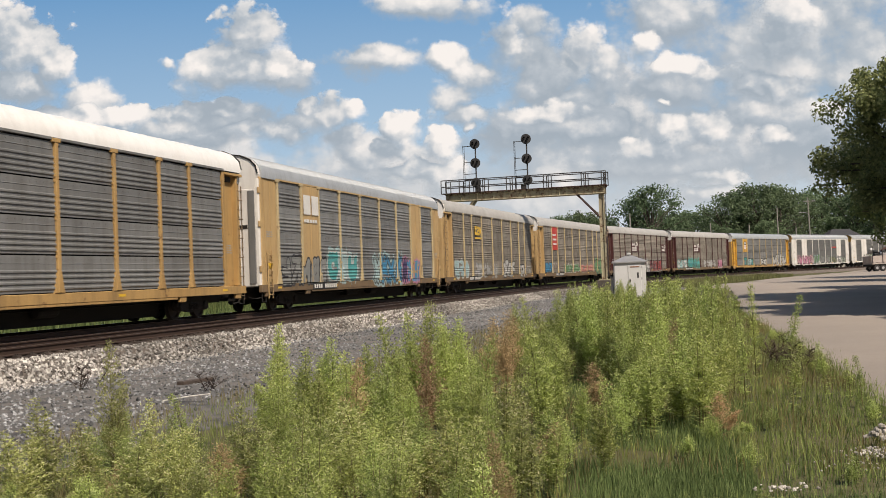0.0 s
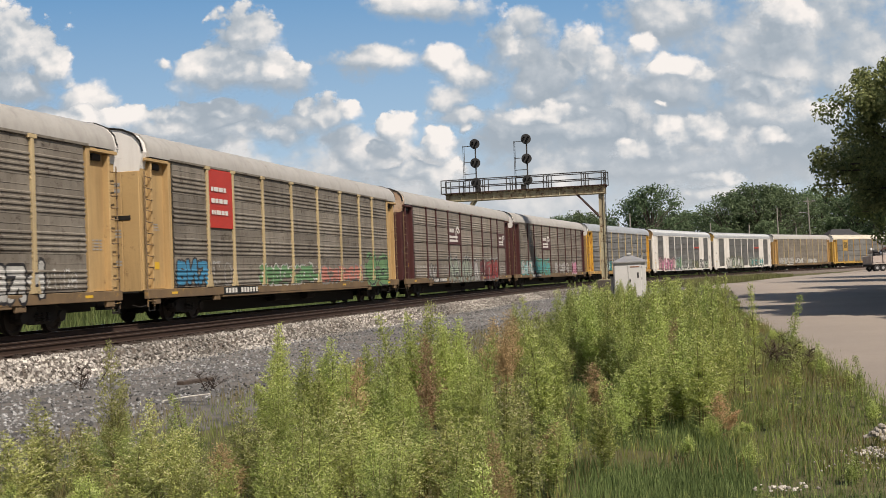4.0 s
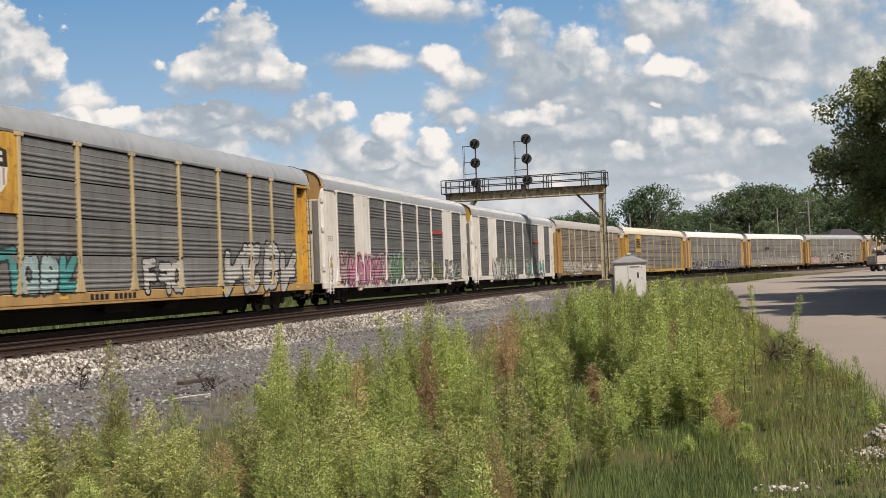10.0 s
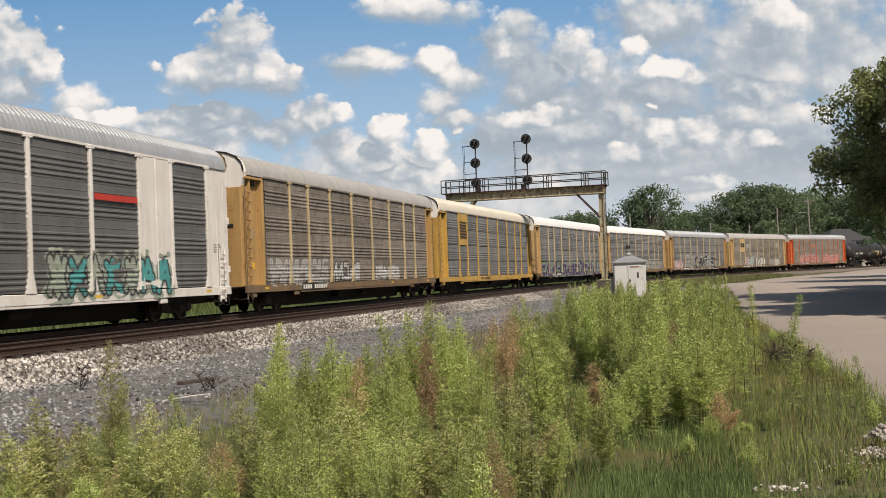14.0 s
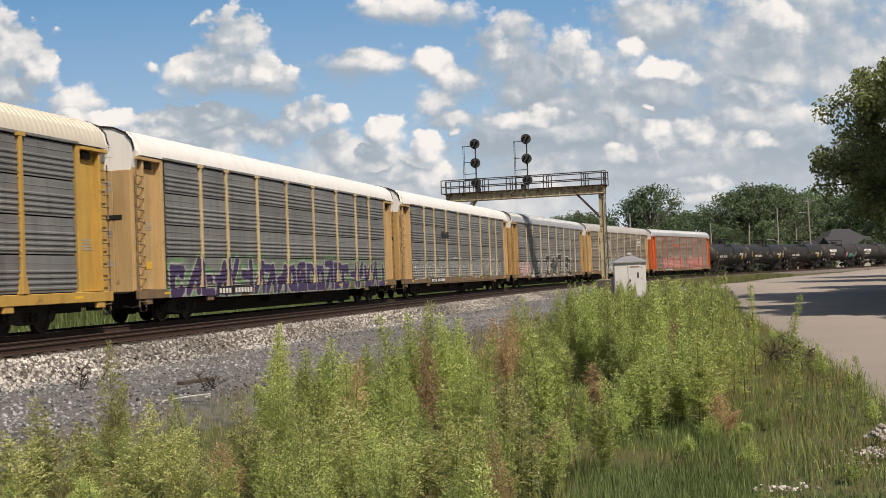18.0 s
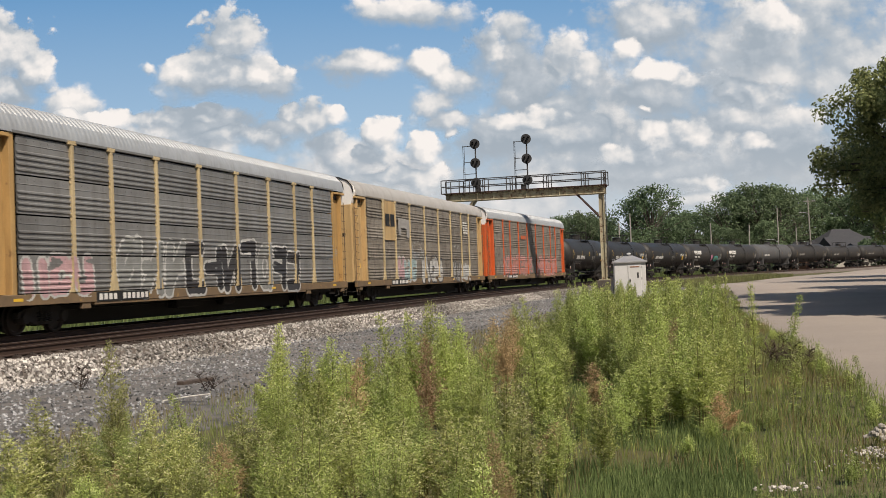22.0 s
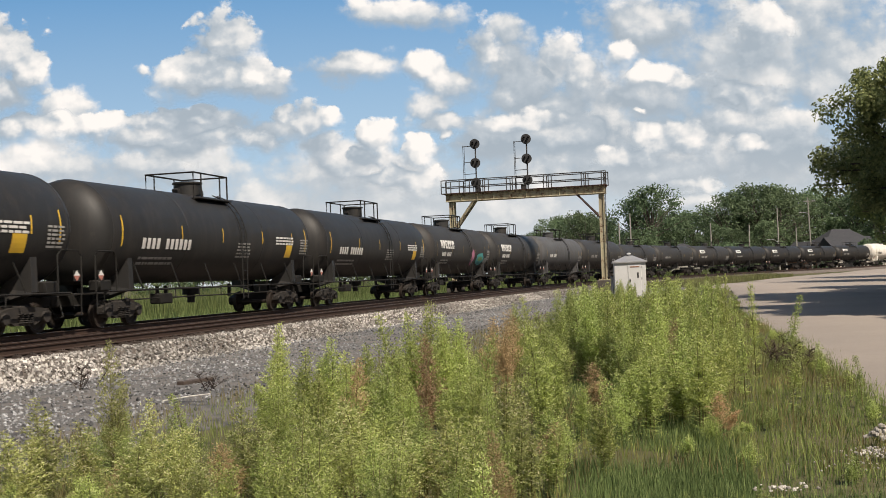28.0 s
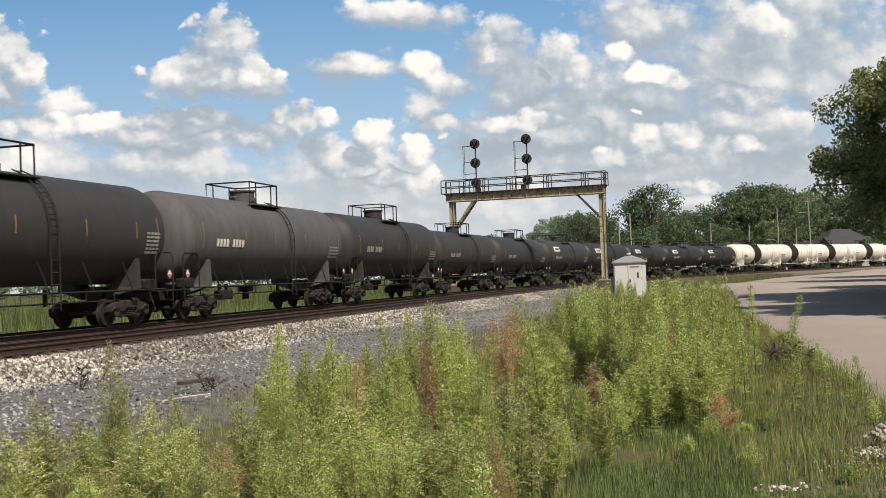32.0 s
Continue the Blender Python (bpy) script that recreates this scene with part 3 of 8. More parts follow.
def build_road():
    sh = Sheet()
    rows = []
    for a in np.arange(-60, 150, 1.0):
        e = road_edge(a)
        rows.append([strip_pt(a, e, GROUND - 0.02), strip_pt(a, e - 0.15, GROUND + 0.075), strip_pt(a, e - 3.5, GROUND + 0.10), strip_pt(a, e - 9, GROUND + 0.09), strip_pt(a, e - 16, GROUND + 0.06), strip_pt(a, e - 34, GROUND + 0.06)])
    sh.loft(rows)
    # the far cross lane towards the crossing
    far = []
    for k in range(0, 34):
        a = 84 + k * 5.0
        near = -16.5 + 8.0 * min(1.0, max(0.0, (a - 150) / 45)) + 0.8 * noise.noise(Vector((a * 0.13, 5, 0)))
        far.append([line(a, near, GROUND - 0.02), line(a, near - 0.4, GROUND + 0.065), line(a, -26, GROUND + 0.11), line(a, -44, GROUND + 0.08), line(a, -58, GROUND + 0.02)])
    thing("road", "pale worn asphalt lane with gritty edges", "road", kind="structure", data=sh.mesh("road", [M_ROAD], smooth=60))
    sh2 = Sheet()
    sh2.loft(far)
    thing("road_2", "pale gravel lane along the far tracks", "road", kind="structure", data=sh2.mesh("road_2", [M_ROAD], smooth=60))


build_road()

RAIL_PROFILE = [(-0.07, -0.17), (-0.07, -0.155), (-0.012, -0.135), (-0.010, -0.05), (-0.036, -0.035), (-0.036, -0.008), (-0.028, 0.0),
                (0.028, 0.0), (0.036, -0.008), (0.036, -0.035), (0.010, -0.05), (0.012, -0.135), (0.07, -0.155), (0.07, -0.17)]


def build_track(name, off, label, tie_from, tie_to, singly):
    tr = thing(name, label, "railway track", kind="structure")
    for side in (-0.7525, 0.7525):
        sh = Sheet()
        rows = []
        for a in list(np.arange(-160, 330, 2.0)):
            rows.append([line(a, off + side + o, z) for o, z in RAIL_PROFILE])
        sh.loft(rows, closed=True)
        for i in range(len(sh.f)):
            sh.m[i] = 1 if i % 14 == 6 else 0
        part("rail", sh.mesh("rail", [M_RAIL, M_RAILTOP], smooth=40), None, tr)
    rnd = random.Random(5)
    tie = Sheet().soft(-0.115, 0.115, -1.3, 1.3, -0.18, 0.0, 0.012)
    for side in (-0.7525, 0.7525):
        tie.soft(-0.10, 0.10, side - 0.18, side + 0.18, 0.0, 0.018, 0.004)
        for e in (-0.12, 0.12):
            tie.box(-0.06, -0.02, side + e - 0.015, side + e + 0.015, 0.018, 0.05)
            tie.box(0.02, 0.06, side + e - 0.015, side + e + 0.015, 0.018, 0.05)
    me = tie.mesh("tie", [M_TIE])
    rest = Sheet()
    a = -150.0
    while a < 200:
        p = line(a, off, -0.19)
        h = float(np.interp(a, S_ALL, HEADS))
        m = Matrix.Translation(p) @ Matrix.Rotation(h + rnd.uniform(-0.01, 0.01), 4, "Z") @ Matrix.Translation((0, rnd.uniform(-0.06, 0.06), rnd.uniform(-0.012, 0.004)))
        if singly and tie_from < a < tie_to:
            part("tie", me, None, tr, at=m)
        else:
            rest.box(-0.115, 0.115, -1.3, 1.3, -0.18, 0.0, m=m)
        a += 0.52
    q = part("ties_beyond", rest.mesh("ties_beyond", [M_TIE]), None, tr, "weathered timber ties")
    q["kind"] = "stuff"


build_track("track_near", GAP_NEAR, "empty rusty railway track on timber ties", -30, 110, True)
build_track("track_far", 0.0, "railway track under the passing freight train", 0, 0, False)


def build_stones():
    """Broken stone on the shoulder and between the ties."""
    rnd = random.Random(11)
    protos = []
    for k in range(14):
        bm = bmesh.new()
        if k < 7:
            bmesh.ops.create_icosphere(bm, subdivisions=1, radius=1)
        else:
            bmesh.ops.create_cone(bm, cap_ends=True, segments=4, radius1=1, radius2=0.55, depth=1.2)
        for v in bm.verts:
            v.co *= rnd.uniform(0.62, 1.15)
            v.co.z *= 0.75
        idx = {v: i for i, v in enumerate(bm.verts)}
        protos.append((np.array([v.co[:] for v in bm.verts]), [[idx[v] for v in f.verts] for f in bm.faces]))
        bm.free()

    def scatter(name, label, n, where, size, material, first=0):
        V, F, base = [], [], 0
        for _ in range(n):
            p, big = where()
            vs, fs = protos[first + rnd.randrange(7)]
            r = rnd.uniform(*size) * big
            R = np.array(Euler((rnd.uniform(0, 6), rnd.uniform(0, 6), rnd.uniform(0, 6))).to_matrix())
            V.append((vs * r) @ R.T + np.array(p[:]))
            F.extend([[i + base for i in f] for f in fs])
            base += len(vs)
        me = bpy.data.meshes.new(name)
        me.from_pydata(np.concatenate(V).tolist(), [], F)
        me.materials.append(material)
        thing(name, label, "stones", kind="stuff", data=me)

    def shoulder():
        a = -22 + 100 * rnd.random() ** 1.6
        o = rnd.uniform(-7.15, -5.35)
        z = -0.235 if o > -5.9 else -0.235 - (-5.9 - o) * 0.47
        return line(a, o, max(z, GROUND + 0.03) + rnd.uniform(-0.02, 0.02)), 1.0

    def between():
        a = -22 + 100 * rnd.random() ** 1.5
        return line(a, rnd.uniform(-5.4, 2.6), -0.225 + rnd.uniform(-0.02, 0.01)), 1.0

    def cinders():
        a = -28 + 120 * rnd.random() ** 1.8
        o = -12.2 + 5.6 * rnd.random() ** 0.7
        return line(a, o, GROUND + 0.055 + rnd.uniform(-0.01, 0.01)), 1.0

    ballast_isl = island_stone("pale_ballast_stone", (0.53, 0.50, 0.46), (0.10, 0.087, 0.076))
    dark_isl = island_stone("dirty_ballast_stone", (0.12, 0.09, 0.075), (0.05, 0.036, 0.03))
    cind_isl = island_stone("cinder_stone", (0.38, 0.385, 0.39), (0.055, 0.056, 0.058))
    scatter("ballast_stones", "pale broken limestone on the track shoulder", 23000, shoulder, (0.028, 0.066), ballast_isl, 7)
    scatter("track_stones", "dirty brown stones between the ties", 7000, between, (0.03, 0.055), dark_isl, 7)
    scatter("gravel_stones", "loose grey gravel on the service track", 24000, cinders, (0.012, 0.046), cind_isl, 7)


def island_stone(name, light, dark):
    m = bpy.data.materials.new(name)
    m.use_nodes = True
    t = m.node_tree
    b = t.nodes["Principled BSDF"]
    ge = t.nodes.new("ShaderNodeNewGeometry")
    mid = tuple((p + q) / 2 for p, q in zip(light, dark))
    r = ramp(t, ge.outputs["Random Per Island"], [(0.0, dark), (0.45, mid), (0.8, light), (1.0, tuple(min(1, c * 1.25) for c in light))])
    n = nd(t, "ShaderNodeTexNoise", Scale=30.0, Detail=4.0)
    tc = t.nodes.new("ShaderNodeTexCoord")
    t.links.new(tc.outputs["Object"], n.inputs["Vector"])
    hs = nd(t, "ShaderNodeHueSaturation")
    mr = t.nodes.new("ShaderNodeMapRange")
    mr.inputs["To Min"].default_value, mr.inputs["To Max"].default_value = 0.7, 1.3
    t.links.new(n.outputs["Fac"], mr.inputs["Value"])
    # broad patches of dirt
    n2 = nd(t, "ShaderNodeTexNoise", Scale=0.16, Detail=3.0)
    t.links.new(tc.outputs["Object"], n2.inputs["Vector"])
    m2 = t.nodes.new("ShaderNodeMapRange")
    m2.inputs["From Min"].default_value, m2.inputs["From Max"].default_value = 0.38, 0.62
    m2.inputs["To Min"].default_value, m2.inputs["To Max"].default_value = 0.55, 1.08
    t.links.new(n2.outputs["Fac"], m2.inputs["Value"])
    mm = t.nodes.new("ShaderNodeMath")
    mm.operation = "MULTIPLY"
    t.links.new(mr.outputs[0], mm.inputs[0])
    t.links.new(m2.outputs[0], mm.inputs[1])
    t.links.new(mm.outputs[0], hs.inputs["Value"])
    t.links.new(r.outputs[0], hs.inputs["Color"])
    t.links.new(hs.outputs[0], b.inputs["Base Color"])
    b.inputs["Roughness"].default_value = 0.9
    return m


build_stones()


# ---------------- freight cars ----------------
PITCH = 28.55
CAR_HALF = 13.5
POSTS = [-11.75, -9.2, -7.15, -4.45, -1.5, 1.5, 4.45, 7.15, 9.2, 11.75]
FLOOR, EAVE, TOP = 1.13, 5.36, 6.36
ROWS = 4
ROW_H = (EAVE - FLOOR) / ROWS
SIDE = 1.50
SHARED = {}


# ribs of a side panel: height above its foot, and how far they stand proud
RIBS = [(0.0, 0.0), (0.05, 0.0)]
for rib in range(4):
    foot = 0.06 + 0.155 * rib
    RIBS += [(foot, 0.0), (foot + 0.03, -0.030), (foot + 0.07, -0.030), (foot + 0.10, 0.0)]
RIBS += [(0.78, 0.0), (0.795, -0.012), (0.81, 0.0)]


def panel_mesh(width, gap):
    """One corrugated steel side panel, its lower left corner at the origin; it faces -y."""
    key = ("panel", round(width, 2), gap)
    if key not in SHARED:
        sh = Sheet()
        h = ROW_H - gap
        prof = RIBS + [(h - 0.02, 0.0), (h, 0.0)]
        rows = [[(x, d, z) for z, d in prof] for x in (0.0, width)]
        sh.loft(rows[::-1])
        back = [[(x, 0.03, z) for z in (0.0, h)] for x in (0.0, width)]
        sh.loft(back)
        sh.add([(0, 0, 0), (width, 0, 0), (width, 0.03, 0), (0, 0.03, 0)], [(0, 3, 2, 1)])
        sh.add([(0, 0, h), (width, 0, h), (width, 0.03, h), (0, 0.03, h)], [(0, 1, 2, 3)])
        # rivets along the flat upper part
        for x in np.arange(0.14, width - 0.1, 0.32):
            sh.box(x - 0.014, x + 0.014, -0.012, 0.0, 0.90, 0.928)
        me = sh.mesh("panel", [MAT["panel_grey"]])
        SHARED[key] = me
    return SHARED[key]


def roof_mesh(ribs):
    key = "roof_ribbed" if ribs else "roof_smooth"
    if key not in SHARED:
        cross = [(-1.56, EAVE + 0.02), (-1.55, EAVE + 0.22), (-1.45, EAVE + 0.50), (-1.22, EAVE + 0.74), (-0.8, EAVE + 0.90), (0, TOP - 0.02),
                 (0.8, EAVE + 0.90), (1.22, EAVE + 0.74), (1.45, EAVE + 0.50), (1.55, EAVE + 0.22), (1.56, EAVE + 0.02)]
        sh = Sheet()
        rows = []
        x = -CAR_HALF + 0.25
        k = 0
        while x < CAR_HALF - 0.25:
            up = (0.0 if k % 2 == 0 else 0.040) if ribs else (0.012 if k % 10 == 0 else 0.0)
            for dx in (0.0, 0.085):
                rows.append([(x + dx, y, z + (up if 0 < i < 10 else 0)) for i, (y, z) in enumerate(cross)])
            x += 0.115
            k += 1
        sh.loft(rows[::-1])
        for r, rev in ((rows[0], False), (rows[-1], True)):
            q = tuple(range(len(r)))
            sh.add(r, [q if rev else q[::-1]])
        SHARED[key] = sh.mesh("roof", [MAT["roof_grey"]], smooth=25)
    return SHARED[key]


def truck_meshes():
    if "truck" not in SHARED:
        out = {}
        sh = Sheet()
        # side frame: bowed cast bar with pedestals
        top = [(-1.15, 0.60), (-0.88, 0.70), (-0.45, 0.76), (0.45, 0.76), (0.88, 0.70), (1.15, 0.60)]
        bot = [(-1.15, 0.46), (-0.88, 0.44), (-0.40, 0.26), (0.40, 0.26), (0.88, 0.44), (1.15, 0.46)]
        for y0, y1 in ((-0.09, 0.09),):
            vs = [(x, y0, z) for x, z in top] + [(x, y0, z) for x, z in bot] + [(x, y1, z) for x, z in top] + [(x, y1, z) for x, z in bot]
            fs = []
            for i in range(5):
                fs += [(i, i + 1, 7 + i, 6 + i), (12 + i, 18 + i, 19 + i, 13 + i), (i, 12 + i, 13 + i, i + 1), (6 + i, 7 + i, 19 + i, 18 + i)]
            fs += [(0, 6, 18, 12), (5, 17, 23, 11)]
            sh.add(vs, fs)
        for x in (-0.88, 0.88):
            sh.lathe([(0.05, -0.16), (0.15, -0.16), (0.17, -0.10), (0.17, 0.09)], 14, axis="y", at=(x, 0, 0.46))
        out["side"] = sh.mesh("side_frame", [MAT["truck"]], smooth=35)
        sp = Sheet()
        for x in (-0.22, 0.0, 0.22):
            for k in range(5):
                sp.lathe([(0.06, 0.0), (0.095, 0.012), (0.095, 0.03), (0.06, 0.042)], 6, at=(x, -0.1, 0.32 + k * 0.055))
        out["spring"] = sp.mesh("spring", [MAT["truck"]], smooth=40)
        wh = Sheet()
        wh.lathe([(0.06, -0.09), (0.10, -0.07), (0.11, -0.02), (0.30, -0.015), (0.34, -0.06), (0.415, -0.06), (0.42, 0.05), (0.45, 0.065), (0.45, 0.085), (0.36, 0.085), (0.32, 0.02), (0.10, 0.03), (0.08, 0.10)], 22, axis="y")
        out["wheel"] = wh.mesh("wheel", [MAT["wheel"]], smooth=35)
        ax = Sheet().lathe([(0.06, -1.05), (0.075, -0.9), (0.085, -0.68), (0.075, 0.0), (0.085, 0.68), (0.075, 0.9), (0.06, 1.05)], 12, axis="y")
        out["axle"] = ax.mesh("axle", [MAT["wheel"]], smooth=35)
        bo = Sheet().soft(-0.22, 0.22, -1.1, 1.1, 0.45, 0.80, 0.04)
        bo.soft(-0.62, -0.52, -0.8, 0.8, 0.35, 0.5, 0.02).soft(0.52, 0.62, -0.8, 0.8, 0.35, 0.5, 0.02)
        out["bolster"] = bo.mesh("bolster", [MAT["truck"]], smooth=35)
        SHARED["truck"] = out
    return SHARED["truck"]


axles = []          # turning axles with the car's distance from its middle


def add_truck(car, x):
    q = truck_meshes()
    tr = part("bolster", q["bolster"], None, car, at=pose(x, 0, 0))
    for y, rz in ((-1.0, 0), (1.0, 180)):
        sf = part("side_frame", q["side"], None, car, at=pose(x, y, 0, 0, 0, rz))
        part("spring", q["spring"], None, sf)
    for dx in (-0.88, 0.88):
        ax = part("axle", q["axle"], None, car, at=pose(x + dx, 0, 0.42))
        axles.append((ax, x + dx))
        for y, rz in ((-0.78, 0), (0.78, 180)):
            part("wheel", q["wheel"], None, ax, at=pose(0, y, 0, 0, 0, rz))
    return tr


def ladder_sheet(x, y, z0, z1, w, n, r=0.014, axis="x"):
    sh = Sheet()
    for k in (-w / 2, w / 2):
        a = (x + k, y, z0) if axis == "x" else (x, y + k, z0)
        sh.tube([a, (a[0], a[1], z1)], r * 1.3, 5)
    for i in range(n):
        z = z0 + (i + 0.5) * (z1 - z0) / n
        if axis == "x":
            sh.tube([(x - w / 2, y, z + 0.05), (x - w / 2 + 0.03, y - 0.05, z), (x + w / 2 - 0.03, y - 0.05, z - 0.02), (x + w / 2, y, z + 0.05)], r, 5)
        else:
            sh.tube([(x, y - w / 2, z), (x, y + w / 2, z)], r, 5)
    return sh


def underframe_mesh():
    if "under" not in SHARED:
        sh = Sheet()
        sh.box(-13.6, 13.6, -0.35, 0.35, 0.50, 1.0)
        # dark box dropped low to fill the shaded gap under the car
        sh.box(-8.6, 8.6, -0.55, 0.55, 0.17, 0.74)
        sh.box(-13.45, 13.45, -1.42, 1.42, 1.0, 1.08)
        for x in np.arange(-7.5, 7.6, 1.5):
            sh.box(x - 0.06, x + 0.06, -1.4, 1.4, 0.72, 1.0)
        sh.soft(-2.2, -0.6, -0.95, -0.45, 0.42, 0.8, 0.05)
        sh.lathe([(0.01, -0.5), (0.18, -0.48), (0.2, -0.4), (0.2, 0.4), (0.18, 0.48), (0.01, 0.5)], 14, axis="x", at=(1.8, -0.8, 0.6))
        sh.tube([(-8.5, -0.75, 0.62), (8.5, -0.75, 0.62)], 0.022, 5)
        for e in (-1, 1):
            sh.soft(e * 13.55, e * 14.25, -0.13, 0.13, 0.62, 0.9, 0.04) if e > 0 else sh.soft(-14.25, -13.55, -0.13, 0.13, 0.62, 0.9, 0.04)
        SHARED["under"] = sh.mesh("underframe", [MAT["black"]])
    return SHARED["under"]


def sill_mesh(sgn):
    key = ("sill", sgn)
    if key not in SHARED:
        sh = Sheet()
        y0, y1 = (-SIDE - 0.04, -SIDE + 0.12) if sgn < 0 else (SIDE - 0.12, SIDE + 0.04)
        # deeper over the middle, stepped up at the trucks
        sh.soft(-13.5, 13.5, y0, y1, 0.80, 1.10, 0.015)
        sh.soft(-8.2, 8.2, y0 + 0.015, y1 - 0.015, 0.72, 0.81, 0.015)
        for x in (-12.9, -8.6, 8.6, 12.9):
            sh.soft(x - 0.22, x + 0.22, y0 + 0.03, y1 - 0.02, 0.62, 0.82, 0.02)
        SHARED[key] = sh.mesh("side_sill", [MAT["yellow"]])
    return SHARED[key]


def post_mesh(wide):
    key = ("post", wide)
    if key not in SHARED:
        sh = Sheet()
        w = 0.075 if not wide else 0.10
        sh.soft(-w, w, -0.075, 0.02, FLOOR - 0.02, EAVE + 0.02, 0.012)
        # flared foot and head gusset
        for s in (-1, 1):
            vs = [(s * w, -0.06, FLOOR - 0.02), (s * (w + 0.15), -0.06, FLOOR - 0.02), (s * w, -0.06, FLOOR + 0.62), (s * w, 0.01, FLOOR - 0.02), (s * (w + 0.15), 0.01, FLOOR - 0.02), (s * w, 0.01, FLOOR + 0.62)]
            sh.add(vs, [(0, 1, 2), (3, 5, 4), (1, 4, 5, 2), (0, 3, 4, 1)])
        sh.soft(-w - 0.12, w + 0.12, -0.085, 0.0, EAVE - 0.06, EAVE + 0.06, 0.012)
        for k in range(1, ROWS):
            z = FLOOR + k * ROW_H
            for s in (-1, 1):
                sh.soft(min(s * w, s * (w + 0.035)), max(s * w, s * (w + 0.035)), -0.05, 0.0, z - 0.11, z - 0.04, 0.008)
                sh.soft(min(s * w, s * (w + 0.035)), max(s * w, s * (w + 0.035)), -0.05, 0.0, z + 0.04, z + 0.11, 0.008)
        SHARED[key] = sh.mesh("post", [MAT["yellow"]])
    return SHARED[key]


def end_meshes(flush):
    key = ("end", flush)
    if key not in SHARED:
        out = {}
        # end door leaves, outer face towards -x at the car's end
        sh = Sheet()
        for y0, y1 in ((-1.32, -0.70), (-0.69, -0.02), (0.02, 0.69), (0.70, 1.32)):
            sh.soft(-0.04, 0.03, y0, y1, 1.05, EAVE - 0.44, 0.015)
        sh.soft(-0.07, 0.0, -0.06, 0.06, 1.05, EAVE - 0.44, 0.012)
        out["door"] = sh.mesh("end_door", [MAT["yellow"]])
        cap = Sheet()
        arch = [(-1.34, EAVE - 0.45), (-1.48, EAVE + 0.16), (-1.40, EAVE + 0.48), (-1.18, EAVE + 0.72), (-0.75, EAVE + 0.90), (0, TOP + 0.0),
                (0.75, EAVE + 0.90), (1.18, EAVE + 0.72), (1.40, EAVE + 0.48), (1.48, EAVE + 0.16), (1.34, EAVE - 0.45)]
        f, b = [(-0.02, y, z) for y, z in arch], [(0.30, y, z) for y, z in arch]
        n = len(arch)
        cap.add(f + b, [tuple(range(n)), tuple(range(2 * n - 1, n - 1, -1))] + [(i, (i + 1) % n, n + (i + 1) % n, n + i)[::-1] for i in range(n)])
        out["cap"] = cap.mesh("end_cap", [MAT["roof_white"]])
        # raised black rim round the cap
        rim = Sheet().tube([(-0.03, y, z + 0.02) for y, z in arch[1:-1]], 0.035, 5)
        out["rim"] = rim.mesh("rim", [MAT["black"]])
        if flush:
            pieces = [("corner_plate", Sheet().soft(0.12, 1.67, -SIDE - 0.01, -SIDE + 0.10, FLOOR - 0.1, EAVE + 0.06, 0.03)),
                      ("corner_post", Sheet().soft(0.0, 0.26, -SIDE + 0.02, -1.30, 1.05, EAVE, 0.04)),
                      ("batten", Sheet().soft(1.0, 1.03, -SIDE - 0.03, -SIDE - 0.012, FLOOR, EAVE, 0.005)),
                      ("batten", Sheet().soft(0.42, 0.46, -SIDE - 0.03, -SIDE - 0.012, FLOOR, EAVE, 0.005)),
                      ("hinge", Sheet().soft(-0.03, 0.16, -SIDE - 0.02, -SIDE + 0.06, 4.75, 5.0, 0.02)),
                      ("hinge", Sheet().soft(-0.03, 0.16, -SIDE - 0.02, -SIDE + 0.06, 3.4, 3.65, 0.02)),
                      ("hinge", Sheet().soft(-0.03, 0.16, -SIDE - 0.02, -SIDE + 0.06, 1.6, 1.85, 0.02))]
        else:
            pieces = [("recess_wall", Sheet().soft(0.52, 1.53, -1.30, -1.24, FLOOR - 0.02, EAVE - 0.02, 0.01)),
                      ("end_post", Sheet().soft(1.51, 1.71, -SIDE - 0.02, -1.24, FLOOR - 0.05, EAVE + 0.02, 0.015)),
                      ("corner_plate", Sheet().soft(0.0, 0.42, -1.36, -1.28, FLOOR - 0.05, EAVE - 0.13, 0.01)),
                      ("corner_post", Sheet().soft(0.42, 0.52, -SIDE, -1.26, FLOOR - 0.02, EAVE - 0.13, 0.015)),
                      ("canopy", Sheet().soft(0.08, 1.51, -SIDE - 0.05, -1.26, EAVE - 0.12, EAVE - 0.02, 0.01)),
                      ("foot_plate", Sheet().soft(0.5, 1.51, -SIDE, -1.26, FLOOR - 0.12, FLOOR - 0.03, 0.01)),
                      # dark block high in the recess
                      ("door_gear", Sheet().soft(0.75, 1.2, -1.40, -1.31, EAVE - 0.36, EAVE - 0.14, 0.03))]
        out["corner"] = [(nm, sh.mesh(nm, [MAT["yellow"]])) for nm, sh in pieces]
        out["ladder"] = (ladder_sheet(0.26 if not flush else 0.74, -SIDE + 0.03 if not flush else -SIDE - 0.07, 0.55, 4.9 if not flush else 2.45, 0.40, 12 if not flush else 6, 0.018)).mesh("ladder", [MAT["yellow"]])
        st = Sheet()
        st.tube([(0.10, -SIDE + 0.03, 0.95), (0.10, -SIDE + 0.03, 0.42), (0.46, -SIDE + 0.03, 0.42), (0.46, -SIDE + 0.03, 0.95)], 0.025, 5)
        st.tube([(0.02, -0.9, 0.62), (-0.1, -1.3, 0.55), (0.05, -1.45, 0.6)], 0.018, 5)
        out["step"] = st.mesh("step", [MAT["black"]])
        SHARED[key] = out
    return SHARED[key]


